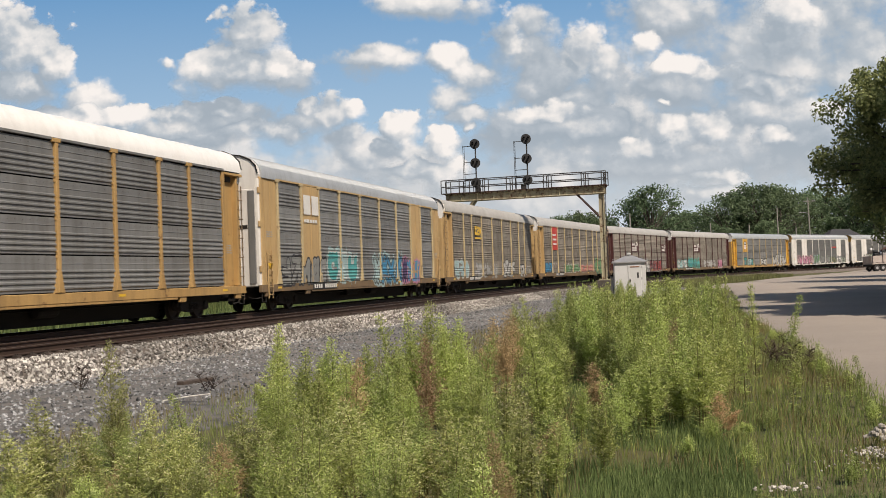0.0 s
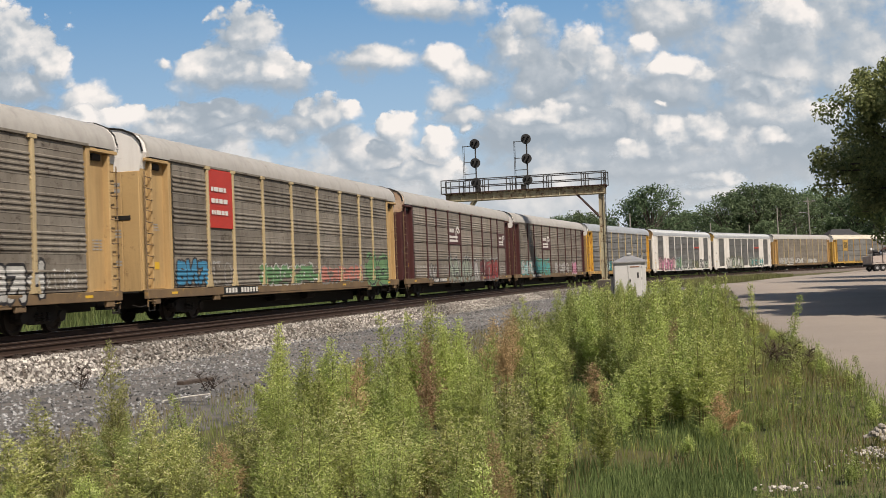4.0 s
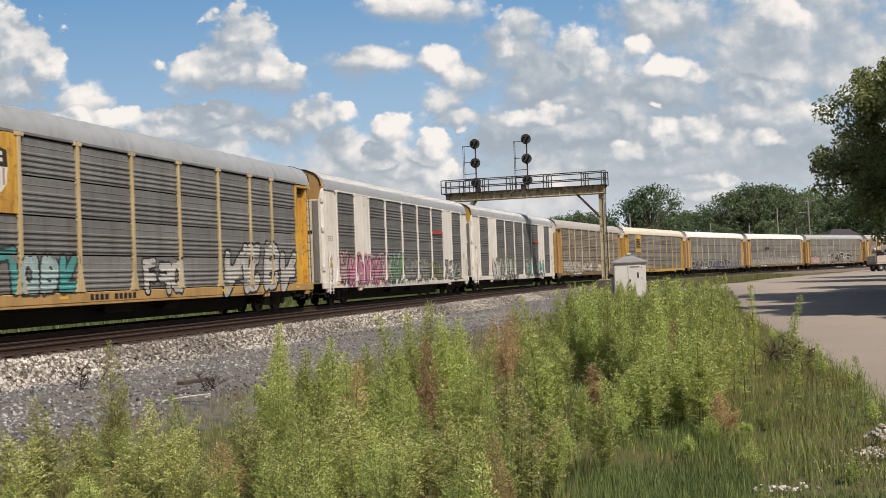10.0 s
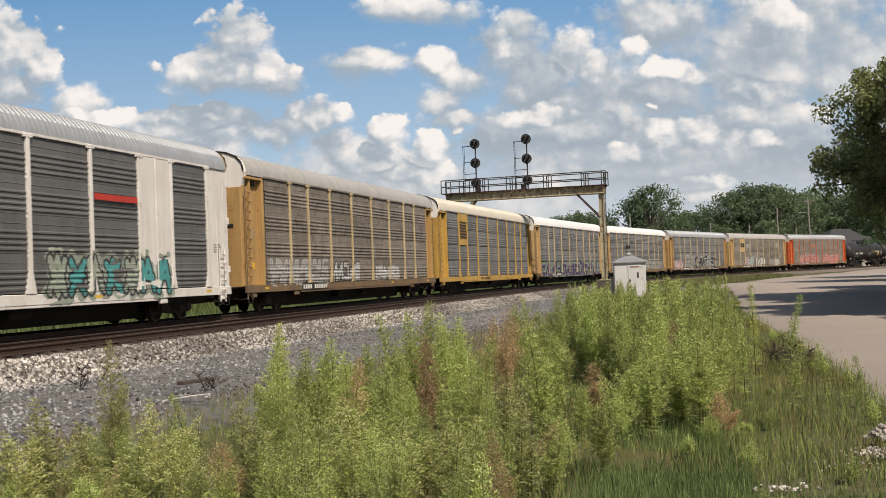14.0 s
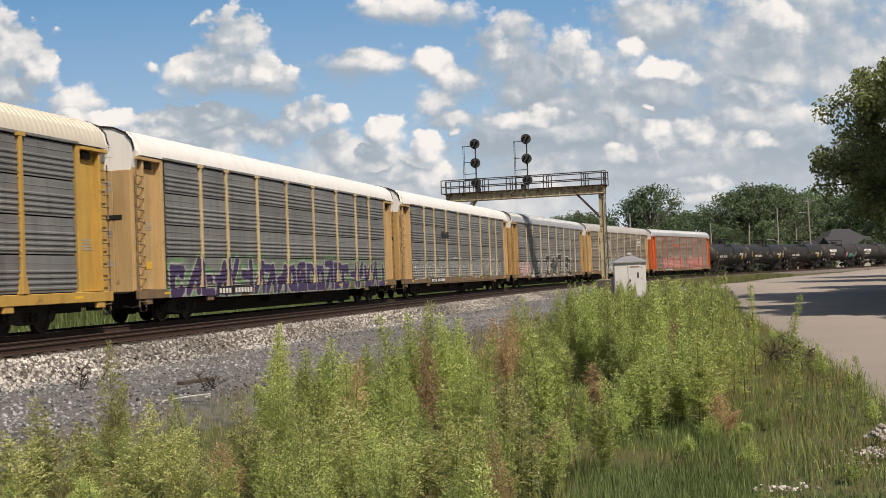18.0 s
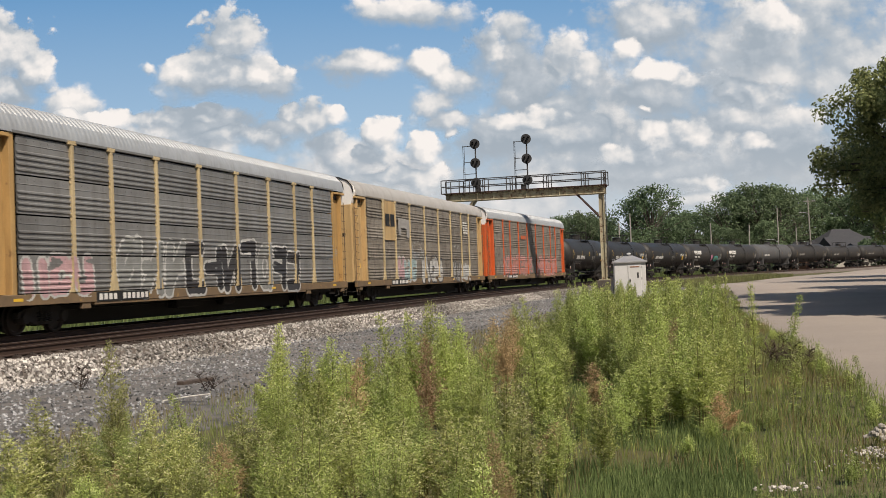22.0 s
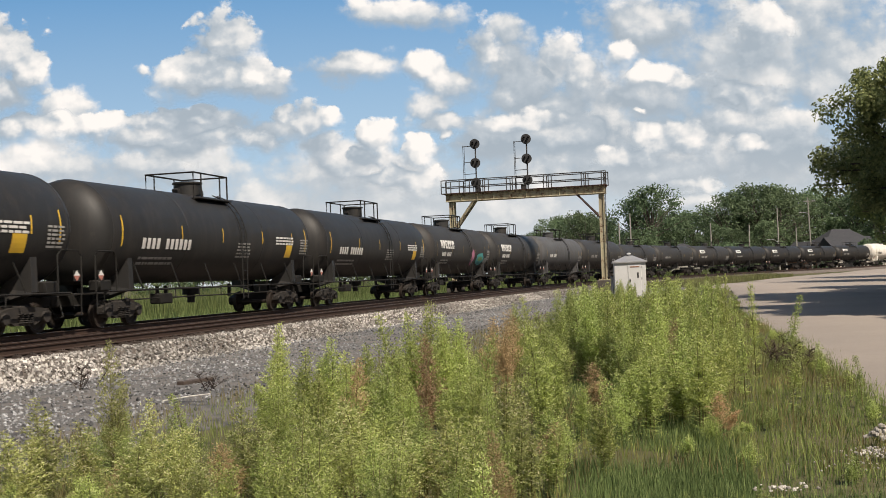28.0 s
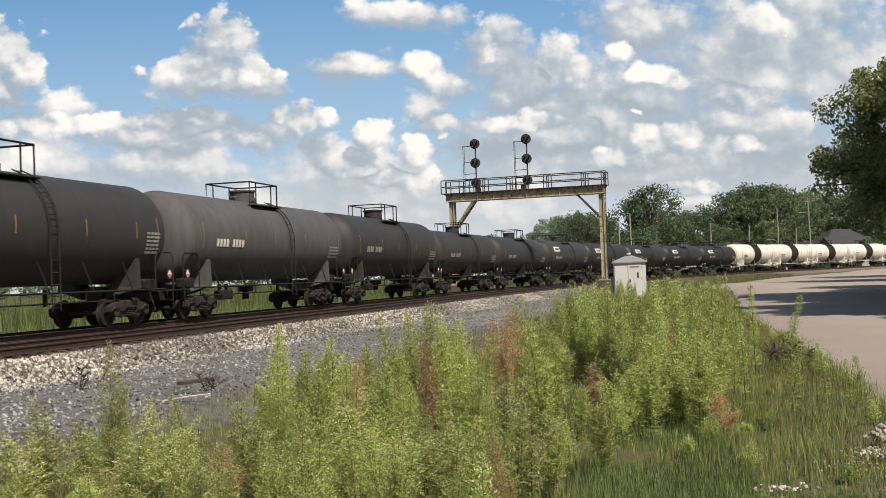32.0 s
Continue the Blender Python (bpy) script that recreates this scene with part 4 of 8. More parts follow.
def far_side_mesh():
    if "far" not in SHARED:
        sh = Sheet()
        for r in range(ROWS):
            z0 = FLOOR + r * ROW_H
            for a, b in zip(POSTS[:-1], POSTS[1:]):
                sh.box(a + 0.08, b - 0.08, SIDE - 0.05, SIDE, z0, z0 + ROW_H - 0.03)
        for x in POSTS:
            sh.soft(x - 0.075, x + 0.075, SIDE - 0.05, SIDE + 0.06, FLOOR, EAVE, 0.01)
        sh.box(-13.4, -11.7, SIDE - 0.12, SIDE - 0.05, FLOOR, EAVE).box(11.7, 13.4, SIDE - 0.12, SIDE - 0.05, FLOOR, EAVE)
        SHARED["far"] = sh.mesh("far_side", [MAT["panel_tan"]])
    return SHARED["far"]


def decal(car, name, rects, material, label="", y=-SIDE - 0.082):
    """Flat stencilled bars on the near side: rows of x, z, width, height."""
    if name == "reflector":
        for q in rects:
            decal(car, "reflector_strip", [q], material, label, y)
        return None
    sh = Sheet()
    for k, (x, z, w, h) in enumerate(rects):
        d = 0.0004 * k
        sh.add([(x, y - d, z), (x + w, y - d, z), (x + w, y - d, z + h), (x, y - d, z + h)], [(0, 1, 2, 3)])
    ob = part(name, sh.mesh(name, [material]), None, car, label)
    if len(rects) > 1:
        ob["kind"] = "stuff"
    return ob


def lines_of_print(x, z, w, rows, h=0.06, gap=0.10, seed=1):
    rnd = random.Random(seed)
    out = []
    for r in range(rows):
        u = x
        while u < x + w * 0.9:
            q = min(rnd.uniform(0.12, 0.4), x + w - u)
            out.append((u, z - r * gap, q, h))
            u += q + 0.05
    return out


SPRAY = {}


def spray(name, rgb):
    if name not in SPRAY:
        SPRAY[name] = paint("spray_" + name, tuple(c * 0.85 for c in rgb), tuple(c * 0.55 for c in rgb), 0.8, 1.8, rough=0.6, third=(0.15, 0.14, 0.125), third_amount=0.24, stretch=(1, 1, 2.5), streak=0.35)
    return SPRAY[name]


COLOURS = {"white": (0.62, 0.62, 0.60), "black": (0.03, 0.03, 0.035), "teal": (0.09, 0.42, 0.42), "blue": (0.06, 0.30, 0.52), "pink": (0.66, 0.26, 0.40),
           "leaf": (0.18, 0.36, 0.17), "purple": (0.075, 0.05, 0.14), "green": (0.16, 0.34, 0.16), "red": (0.42, 0.07, 0.07), "salmon": (0.62, 0.25, 0.20), "grey": (0.30, 0.31, 0.30), "yellow": (0.65, 0.45, 0.06), "mint": (0.40, 0.46, 0.38), "dark": (0.05, 0.05, 0.055), "ice": (0.42, 0.58, 0.60), "ash": (0.46, 0.455, 0.44), "rose": (0.62, 0.40, 0.42), "maroon": (0.20, 0.06, 0.07), "olive": (0.27, 0.29, 0.16)}


def side_depth(spec, x, z):
    """How far the near side of a car stands out at places x, heights z (arrays): the sprayed colour follows ribs, posts and sill."""
    flush = spec.get("flush", False)
    gap = 0.012 if flush or not spec.get("slots", True) else 0.042
    up = np.mod(z - FLOOR, ROW_H)
    out = np.interp(up, [q[0] for q in RIBS], [-q[1] for q in RIBS])
    out = np.where(up > ROW_H - gap, -9.0, out)
    for i, (a, b) in enumerate(zip(POSTS[:-1], POSTS[1:])):
        if i in spec.get("solid", ()):
            out = np.where((x > a + 0.05) & (x < b - 0.05), 0.05, out)
    for i, px in enumerate(POSTS):
        if flush or 0 < i < len(POSTS) - 1:
            out = np.where(np.abs(x - px) < 0.075, 0.075, out)
    out = np.where(np.abs(x) > 11.72, 0.01 if flush else -9.0, out)
    out = np.where(z < FLOOR, np.where(z < 1.10, np.where(z < 0.80, np.where((np.abs(x) < 8.2) & (z > 0.72), 0.025, -9.0), 0.04), -9.0), out)
    return out


def letter_strokes(rnd, style):
    """Abstract strokes in a unit cell."""
    j = lambda: rnd.uniform(-0.06, 0.06)
    bars = {"left": [(0.16, 0.04), (0.16 + j(), 0.96)], "right": [(0.84, 0.04), (0.84 + j(), 0.96)], "top": [(0.14, 0.95), (0.86, 0.95 + j())], "foot": [(0.14, 0.05), (0.86, 0.05 + j())],
            "middle": [(0.16, 0.5 + j()), (0.80, 0.5 + j())], "rise": [(0.12, 0.03), (0.88, 0.97)], "fall": [(0.12, 0.97), (0.88, 0.03)], "peak": [(0.10, 0.05), (0.5, 1.05), (0.9, 0.05)], "dip": [(0.10, 0.95), (0.5, 0.0), (0.9, 0.95)],
            "bow": [(0.5 + 0.36 * math.cos(w), 0.5 + 0.45 * math.sin(w)) for w in np.linspace(0.6, 5.6, 10)], "bay": [(0.16, 0.96)] + [(0.5 - 0.34 * math.cos(w), 0.35 - 0.32 * math.sin(w)) for w in np.linspace(0, 3.14, 7)] + [(0.84, 0.96)]}
    if style == "wild":
        names = rnd.sample(["peak", "dip", "rise", "fall", "left", "middle"], 3)
    elif style == "bubble":
        names = rnd.sample(["bow", "bay", "left", "right", "middle", "peak"], 2)
    else:
        names = [rnd.choice(["left", "right"])] + rnd.sample(["top", "foot", "middle", "right", "rise", "bow"], 2)
    return [bars[q] for q in names]


def graffiti(k, x0, x1, z0, z1, fill, outline, seed, style="bubble", back=None, second=None, fade=0.18):
    """A sprayed piece on car k: a row of outlined strokes that spell nothing, over an optional cloud of colour, laid on the ribs."""
    car, spec = train[k][0], RACKS[k]
    rnd = random.Random(seed)
    h = z1 - z0
    step = 0.022
    xs = np.arange(x0 - 0.25, x1 + 0.25, step)
    marks = sorted({round(FLOOR + r * ROW_H + q, 3) for r in range(ROWS) for q, _ in RIBS} | {0.72, 0.80, 1.10, FLOOR})
    zs = [z0 - 0.2]
    while zs[-1] < z1 + 0.25:
        ahead = [q for q in marks if q > zs[-1] + 0.004]
        zs.append(min(zs[-1] + 0.032, ahead[0] if ahead else 9))
    zs = np.array([q for q in zs if q > 0.66])
    X, Z = np.meshgrid(xs + step / 2, (zs[1:] + zs[:-1]) / 2)
    ragged = np.array([[noise.noise(Vector((u * 3.1, w * 3.1, seed))) for u in xs[::4]] for w in Z[:, 0]])
    ragged = np.repeat(ragged, 4, axis=1)[:, :len(xs)]
    far = np.full(X.shape, 9.0)
    tone = np.zeros(X.shape, int)
    width = {"bubble": 0.95, "block": 0.8, "wild": 0.85, "line": 0.7}[style] * h
    n = max(1, round((x1 - x0) / width))
    cell = (x1 - x0) / n
    thick = {"bubble": 0.165, "block": 0.115, "wild": 0.085, "line": 0.022}[style] * h
    for c in range(n):
        slant, lift, grow = rnd.uniform(-0.1, 0.16), rnd.uniform(-0.05, 0.05) * h, rnd.uniform(0.86, 1.06)
        pick = 2 if rnd.random() < 0.35 else 1
        for stroke in letter_strokes(rnd, style):
            pts = [(x0 + cell * (c + 0.5 + (u - 0.5) * 0.92 + slant * v), z0 + thick + lift + (h - 2 * thick) * v * grow) for u, v in stroke]
            for (ax, az), (bx, bz) in zip(pts[:-1], pts[1:]):
                dx, dz = bx - ax, bz - az
                t = np.clip(((X - ax) * dx + (Z - az) * dz) / (dx * dx + dz * dz), 0, 1)
                d = np.hypot(X - ax - t * dx, Z - az - t * dz)
                tone = np.where(d < far, pick, tone)
                far = np.minimum(far, d)
    line_w = 0.0 if style == "line" else 0.055 + 0.02 * h
    kind = np.zeros(X.shape, int)
    if back:
        kind[far + 0.25 * ragged < thick + 0.19] = 4
    kind[far + 0.03 * ragged < thick + line_w] = 3
    inner = far + 0.02 * ragged < thick
    kind[inner] = np.where(tone[inner] == 2, 2, 1)
    # worn through to the steel here and there
    worn = np.array([[noise.noise(Vector((u * 1.3 + 40, w * 5.0, seed * 1.7))) for u in xs[::4]] for w in Z[:, 0]])
    worn = np.repeat(worn, 4, axis=1)[:, :len(xs)]
    kind[worn > 0.62 - fade] = 0
    D = side_depth(spec, X, Z)
    kind[D < -1] = 0
    colours = {1: fill, 2: second or fill, 3: outline, 4: back}
    sheets = {}
    for j in range(len(zs) - 1):
        e0, e1 = side_depth(spec, X[j], np.full(len(xs), zs[j] + 1e-4)), side_depth(spec, X[j], np.full(len(xs), zs[j + 1] - 1e-4))
        row = kind[j]
        i = 0
        while i < len(xs):
            q = row[i]
            e = i + 1
            while e < len(xs) and row[e] == q and D[j, e] == D[j, i]:
                e += 1
            if q:
                xa, xb = xs[i], xs[min(e, len(xs) - 1)]
                ya, yb = -SIDE - max(e0[i], -0.01) - 0.004, -SIDE - max(e1[i], -0.01) - 0.004
                sheets.setdefault(colours[q], Sheet()).add([(xa, ya, zs[j]), (xb, ya, zs[j]), (xb, yb, zs[j + 1]), (xa, yb, zs[j + 1])], [(0, 1, 2, 3)])
            i = e
    for colour, sh in sheets.items():
        name = "graffiti_edge" if colour == outline else "graffiti_cloud" if colour == back else "graffiti_fill"
        part(name, sh.mesh(name, [spray(colour, COLOURS[colour])]), None, car, colour + " sprayed paint")["kind"] = "stuff"


def autorack(spec):
    """A closed car carrier: roof, corrugated side panels between posts, end doors, sills and trucks."""
    frame_m, panel_m, roof_m, sill_m = (MAT[spec[k]] for k in ("frame", "panel", "roof", "sill"))
    car = thing("autorack_car", spec["label"], "freight car", group="cars of the freight train")
    flush = spec.get("flush", False)
    part("roof", roof_mesh(spec.get("ribs", False)), roof_m, car)
    part("underframe", underframe_mesh(), None, car)
    for s in (-1, 1):
        part("side_sill", sill_mesh(s), sill_m, car)
    solid = spec.get("solid", ())
    gap = 0.012 if flush or not spec.get("slots", True) else 0.042
    for i, (a, b) in enumerate(zip(POSTS[:-1], POSTS[1:])):
        if i in solid:
            sh = Sheet().soft(a + 0.05, b - 0.05, -SIDE - 0.05, -SIDE + 0.03, FLOOR, EAVE, 0.012)
            sh.soft((a + b) / 2 - 0.02, (a + b) / 2 + 0.02, -SIDE - 0.07, -SIDE - 0.04, FLOOR, EAVE, 0.005)
            part("plate", sh, frame_m, car, "smooth painted steel plate")
            continue
        for r in range(ROWS):
            if (i, r) in spec.get("plates", ()):
                sh = Sheet().soft(a + 0.08, b - 0.08, -SIDE - 0.055, -SIDE + 0.02, FLOOR + r * ROW_H - 0.02, FLOOR + (r + 1) * ROW_H - 0.01, 0.01)
                part("plate", sh, MAT[spec.get("plate", spec["frame"])], car, "smooth painted sign plate")
                continue
            part("panel", panel_mesh(b - a - 0.16, gap), panel_m, car, at=pose(a + 0.08, -SIDE, FLOOR + r * ROW_H))
    pm = MAT[spec.get("post", spec["frame"])]
    for i, x in enumerate(POSTS):
        if i in (0, len(POSTS) - 1) and not flush:
            continue
        part("post", post_mesh(False), pm, car, at=pose(x, -SIDE, 0))
    part("far_side", far_side_mesh(), panel_m, car)
    # black sheet added for the dark interior; no light leaks through the joints
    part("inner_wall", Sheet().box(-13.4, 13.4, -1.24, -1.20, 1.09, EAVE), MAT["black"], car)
    rail = Sheet().soft(-11.9, 11.9, -SIDE - 0.06, -SIDE + 0.04, EAVE, EAVE + 0.09, 0.012)
    part("top_rail", rail, MAT[spec.get("rail", spec["panel"])], car)
    q = end_meshes(flush)
    for e, rz in ((-CAR_HALF, 0), (CAR_HALF, 180)):
        base = pose(e, 0, 0, 0, 0, rz)
        part("end_door", q["door"], MAT[spec.get("door", spec["frame"])], car, at=base)
        part("end_cap", q["cap"], MAT[spec.get("cap", "roof_white")], car, at=base)
        part("rim", q["rim"], None, car, at=base)
        if flush:
            part("door_edge", Sheet().soft(-0.08, -0.03, -1.33 if rz == 0 else 1.05, -1.05 if rz == 0 else 1.33, 1.15, EAVE - 0.5, 0.01), MAT["panel_grey"], car, "bare grey door edge", at=base)
        for nm, me in q["corner"]:
            part(nm, me if rz == 0 else mirrored(me, flush), MAT["truck"] if nm == "door_gear" else MAT[spec["strip"]] if nm == "corner_post" and "strip" in spec else frame_m, car, at=pose(e, 0, 0))
        # open ladders take the darker sill paint to bring out rung shadows
        part("ladder", q["ladder"] if rz == 0 else mirrored(q["ladder"], flush), MAT["sill_dirty_rung_shade"] if not flush else frame_m, car, at=pose(e, 0, 0))
        part("step", q["step"] if rz == 0 else mirrored(q["step"], flush), None, car, at=pose(e, 0, 0))
    for x in (-10.06, 10.06):
        add_truck(car, x)
    return car


def mirrored(me, flush):
    key = ("mirror", me.name)
    if key not in SHARED:
        m2 = me.copy()
        m2.transform(Matrix.Diagonal((-1, 1, 1, 1)))
        m2.flip_normals()
        SHARED[key] = m2
    return SHARED[key]


def rack(label, frame="yellow", panel="panel_tan", roof="roof_tan", sill=None, **kw):
    return dict(label=label, frame=frame, panel=panel, roof=roof, sill=sill or frame, **kw)


RACKS = [
    rack("yellow framed car carrier with white roof and grey panels", "yellow", "panel_grey", "roof_white"),
    rack("ochre car carrier with white block emblem and graffiti", "tan", "panel_grey", "roof_grey", sill="sill_dirty_rung_shade", solid=(1, 7), flush=True, door="white", cap="white", strip="white", slots=False, ribs=True, rail="tan", post="cream"),
    rack("yellow framed car carrier with weathered brown panels", "tan", "panel_brown", "roof_tan", sill="sill_dirty_rung_shade", slots=False, post="cream"),
    rack("yellow framed car carrier with a red sign", "tan", "panel_brown", "roof_tan", sill="sill_dirty_rung_shade", plates=((1, 3), (1, 2)), plate="mark_red", slots=False, post="cream"),
    rack("maroon framed car carrier with two white emblems", "maroon", "panel_tan", "roof_tan", sill="sill_dirty_rung_shade", plates=((3, 2), (8, 2)), cap="cap_rusty"),
    rack("maroon framed car carrier with brown panels", "maroon", "panel_brown", "roof_tan", sill="sill_dirty_rung_shade", plates=((3, 2),), slots=False),
    rack("peeling yellow car carrier with a shield sign", "lemon", "panel_grey", "roof_grey", sill="yellow", plates=((1, 3), (1, 2)), door="yellow", post="cream"),
    rack("white car carrier with dark panels and pink graffiti", "white", "panel_dark", "roof_grey", solid=(1, 7), flush=True, door="roof_cream", cap="yellow", rail="white", ribs=True),
    rack("white car carrier with dark panels and pale graffiti", "white", "panel_dark", "roof_grey", solid=(1, 7), flush=True, door="roof_cream", cap="bright", rail="white", ribs=True),
    rack("yellow ended car carrier with weathered panels and roof", "yellow", "panel_brown", "roof_tan", sill="sill_dirty_rung_shade", post="cream", slots=False),
    rack("bright yellow car carrier with a white roof", "bright", "panel_grey", "roof_cream", plates=((1, 3), (1, 2)), ribs=True),
    rack("tan framed car carrier with purple graffiti and white roof", "tan", "panel_grey", "roof_white", sill="sill_dirty_rung_shade", post="cream"),
    rack("yellow ended car carrier with white roof and white graffiti", "tan", "panel_grey", "roof_white", sill="sill_dirty_rung_shade", door="yellow", post="cream"),
    rack("yellow ended car carrier with grey ribbed roof", "yellow", "panel_grey", "roof_grey", sill="sill_dirty_rung_shade", ribs=True, post="cream"),
    rack("faded ochre car carrier with a square emblem", "tan", "panel_brown", "roof_tan", sill="sill_dirty_rung_shade", plates=((1, 3), (1, 2)), slots=False, post="cream"),
    rack("orange framed car carrier with salmon graffiti", "orange", "panel_brown", "roof_grey", sill="sill_dirty_rung_shade", slots=False, ribs=True),
]

train = []          # the car, the arc length of its middle at 0 s, half the distance of its trucks


def build_racks():
    for k, spec in enumerate(RACKS):
        car = autorack(spec)
        train.append((car, 2.03 + PITCH * k - PITCH / 2, 10.06))
    c = [t[0] for t in train]
    W, DIM, B = MAT["mark"], MAT["mark_dim"], MAT["mark_black"]
    # emblems as plain shapes
    decal(c[1], "emblem", [(-9.05, 4.1, 0.8, 0.85), (-8.1, 4.1, 0.8, 0.85)], W, "white block emblem", y=-SIDE - 0.083)
    decal(c[1], "lettering", lines_of_print(-9.0, 3.75, 1.6, 1, 0.14), W)
    decal(c[2], "emblem", [(-6.5, 4.0, 0.5, 0.62), (-5.9, 4.0, 0.5, 0.62), (-5.3, 4.0, 0.5, 0.62), (-6.5, 3.72, 1.7, 0.13)], MAT["mark_yellow"], "faded yellow block emblem")
    decal(c[2], "emblem_notch", [(-6.3, 4.2, 0.3, 0.2), (-5.9, 4.36, 0.3, 0.08), (-5.7, 4.16, 0.3, 0.08), (-5.16, 4.0, 0.22, 0.14), (-5.16, 4.48, 0.22, 0.14)], MAT["panel_brown"], y=-SIDE - 0.086)
    decal(c[3], "lettering", lines_of_print(-9.0, 4.55, 1.3, 3, 0.16, 0.42), W)
    for k, xs in ((4, ((-4.3, 1.0), (9.5, 0.75))), (5, ((-4.3, 1.0),))):
        for x, s in xs:
            wheel_emblem(c[k], x, 3.40, s, W)
    shield(c[6])
    for k in (7, 8):
        decal(c[k], "emblem", [(4.62, 3.82, 2.4, 0.19)], MAT["mark_red"], "orange-red stripe", y=-SIDE - 0.05)
        decal(c[k], "emblem_shadow", [(4.62, 3.70, 2.4, 0.05)], B, "black stripe", y=-SIDE - 0.05)
    decal(c[10], "emblem", lines_of_print(-9.0, 4.7, 1.6, 6, 0.13, 0.2, 4), MAT["mark_black"])
    decal(c[12], "emblem", [(-5.7, 3.62, 0.55, 0.4), (-5.0, 3.62, 0.25, 0.4), (-4.6, 3.62, 0.55, 0.4)], B)
    decal(c[14], "emblem", [(-8.95, 4.0, 0.7, 0.65), (-8.1, 4.0, 0.7, 0.65)], B, "dark block emblem")
    decal(c[14], "lettering", lines_of_print(7.4, 4.7, 1.3, 5, 0.10, 0.17, 9), W)
    decal(c[15], "lettering", lines_of_print(-3.8, 4.0, 1.8, 1, 0.3, 0.2, 9), MAT["orange"])
    # sprayed pieces
    G = graffiti
    G(1, -11.5, -6.4, 1.05, 2.3, "grey", "black", 4, "block", fade=0.1)
    G(1, -6.2, -2.2, 1.1, 2.5, "teal", "white", 5, "bubble", back="ice", second="ice")
    G(1, 0.3, 5.2, 0.9, 2.4, "blue", "dark", 6, "wild", back="ice", second="ice")
    G(1, 5.2, 8.6, 0.9, 2.3, "blue", "pink", 62, "wild", second="purple")
    G(1, 8.9, 10.4, 1.2, 1.9, "dark", "dark", 63, "line")
    G(2, -11.5, -8.2, 1.0, 2.3, "ice", "white", 7, "bubble", fade=0.3)
    G(2, -6.6, -0.2, 0.95, 2.0, "ash", "grey", 8, "bubble", fade=0.42)
    G(2, 1.5, 5.4, 0.9, 2.2, "white", "black", 9, "block")
    G(2, 7.2, 9.6, 0.9, 2.0, "white", "black", 39, "block")
    G(2, 9.7, 11.2, 1.2, 1.8, "white", "white", 40, "line")
    G(3, -11.6, -9.3, 1.15, 2.1, "blue", "dark", 10, "block")
    G(3, -9.0, -7.3, 1.15, 2.2, "ash", "white", 41, "line")
    G(3, -5.0, 1.5, 1.1, 1.9, "green", "white", 11, "bubble", fade=0.35)
    G(3, 1.8, 7.5, 1.1, 1.9, "salmon", "grey", 42, "bubble", fade=0.35)
    G(3, 8.0, 11.6, 0.85, 2.4, "green", "dark", 12, "bubble", back="leaf", second="leaf")
    G(4, -11.4, -9.3, 1.2, 1.9, "white", "white", 13, "line")
    G(4, -9.1, -7.3, 0.95, 2.05, "ash", "black", 43, "wild")
    G(4, -5.8, -4.7, 1.3, 1.9, "white", "white", 44, "line")
    G(4, -4.6, 3.2, 0.75, 2.35, "mint", "black", 14, "wild", back="ash", second="white")
    G(4, 3.4, 9.0, 0.8, 2.3, "red", "black", 15, "block", back="ash", second="maroon")
    G(4, 9.4, 11.4, 0.95, 1.9, "white", "white", 66, "line")
    G(5, -11.5, -7.6, 1.05, 2.3, "white", "teal", 16, "block", second="ice")
    G(5, -7.2, -2.0, 1.1, 2.3, "teal", "leaf", 17, "bubble", back="teal", fade=0.26)
    G(5, 0.2, 5.7, 1.1, 2.05, "ash", "white", 18, "bubble", fade=0.36)
    G(5, 7.0, 9.0, 0.85, 2.1, "pink", "white", 19, "bubble")
    G(5, 9.2, 11.4, 1.15, 1.9, "white", "white", 45, "line")
    G(6, -9.0, -4.6, 1.1, 2.3, "teal", "dark", 20, "block", second="ice")
    G(6, -0.9, 1.6, 0.9, 2.1, "white", "black", 21, "block")
    G(6, 4.6, 11.6, 0.75, 2.75, "white", "black", 22, "block", second="ash")
    G(7, -11.6, -4.2, 0.95, 2.35, "pink", "black", 23, "wild", back="rose", second="rose")
    G(7, -4.4, -1.4, 1.0, 2.4, "mint", "dark", 65, "wild", back="ice", second="leaf")
    G(7, -1.2, 3.4, 1.0, 2.1, "grey", "dark", 24, "bubble", back="mint", fade=0.25)
    G(7, 3.6, 6.9, 1.0, 2.1, "olive", "dark", 64, "block", fade=0.25)
    G(7, 7.2, 11.5, 0.95, 2.15, "mint", "black", 25, "block", second="grey")
    G(8, -8.6, -0.6, 0.8, 2.45, "white", "dark", 26, "wild", back="olive", second="mint")
    G(8, 2.2, 9.0, 0.95, 2.1, "teal", "dark", 27, "wild", back="mint", second="mint", fade=0.3)
    G(8, -11.3, -9.4, 1.2, 1.6, "ash", "ash", 46, "line")
    G(9, -11.3, -5.0, 1.1, 2.2, "ash", "white", 28, "wild", fade=0.28)
    G(9, -4.4, -0.5, 1.1, 2.1, "white", "dark", 47, "block")
    G(9, 2.0, 6.0, 1.15, 1.8, "white", "white", 29, "bubble", fade=0.1)
    G(11, -11.6, 11.5, 0.72, 2.12, "purple", "ash", 30, "block", back="leaf", fade=0.08)
    G(12, -11.5, 10.5, 1.1, 2.3, "grey", "white", 31, "block", fade=0.16)
    G(13, -11.5, -8.2, 1.0, 2.2, "rose", "white", 32, "bubble", fade=0.24)
    G(13, -7.0, 7.5, 0.85, 2.75, "dark", "white", 33, "block", second="grey", fade=0.08)
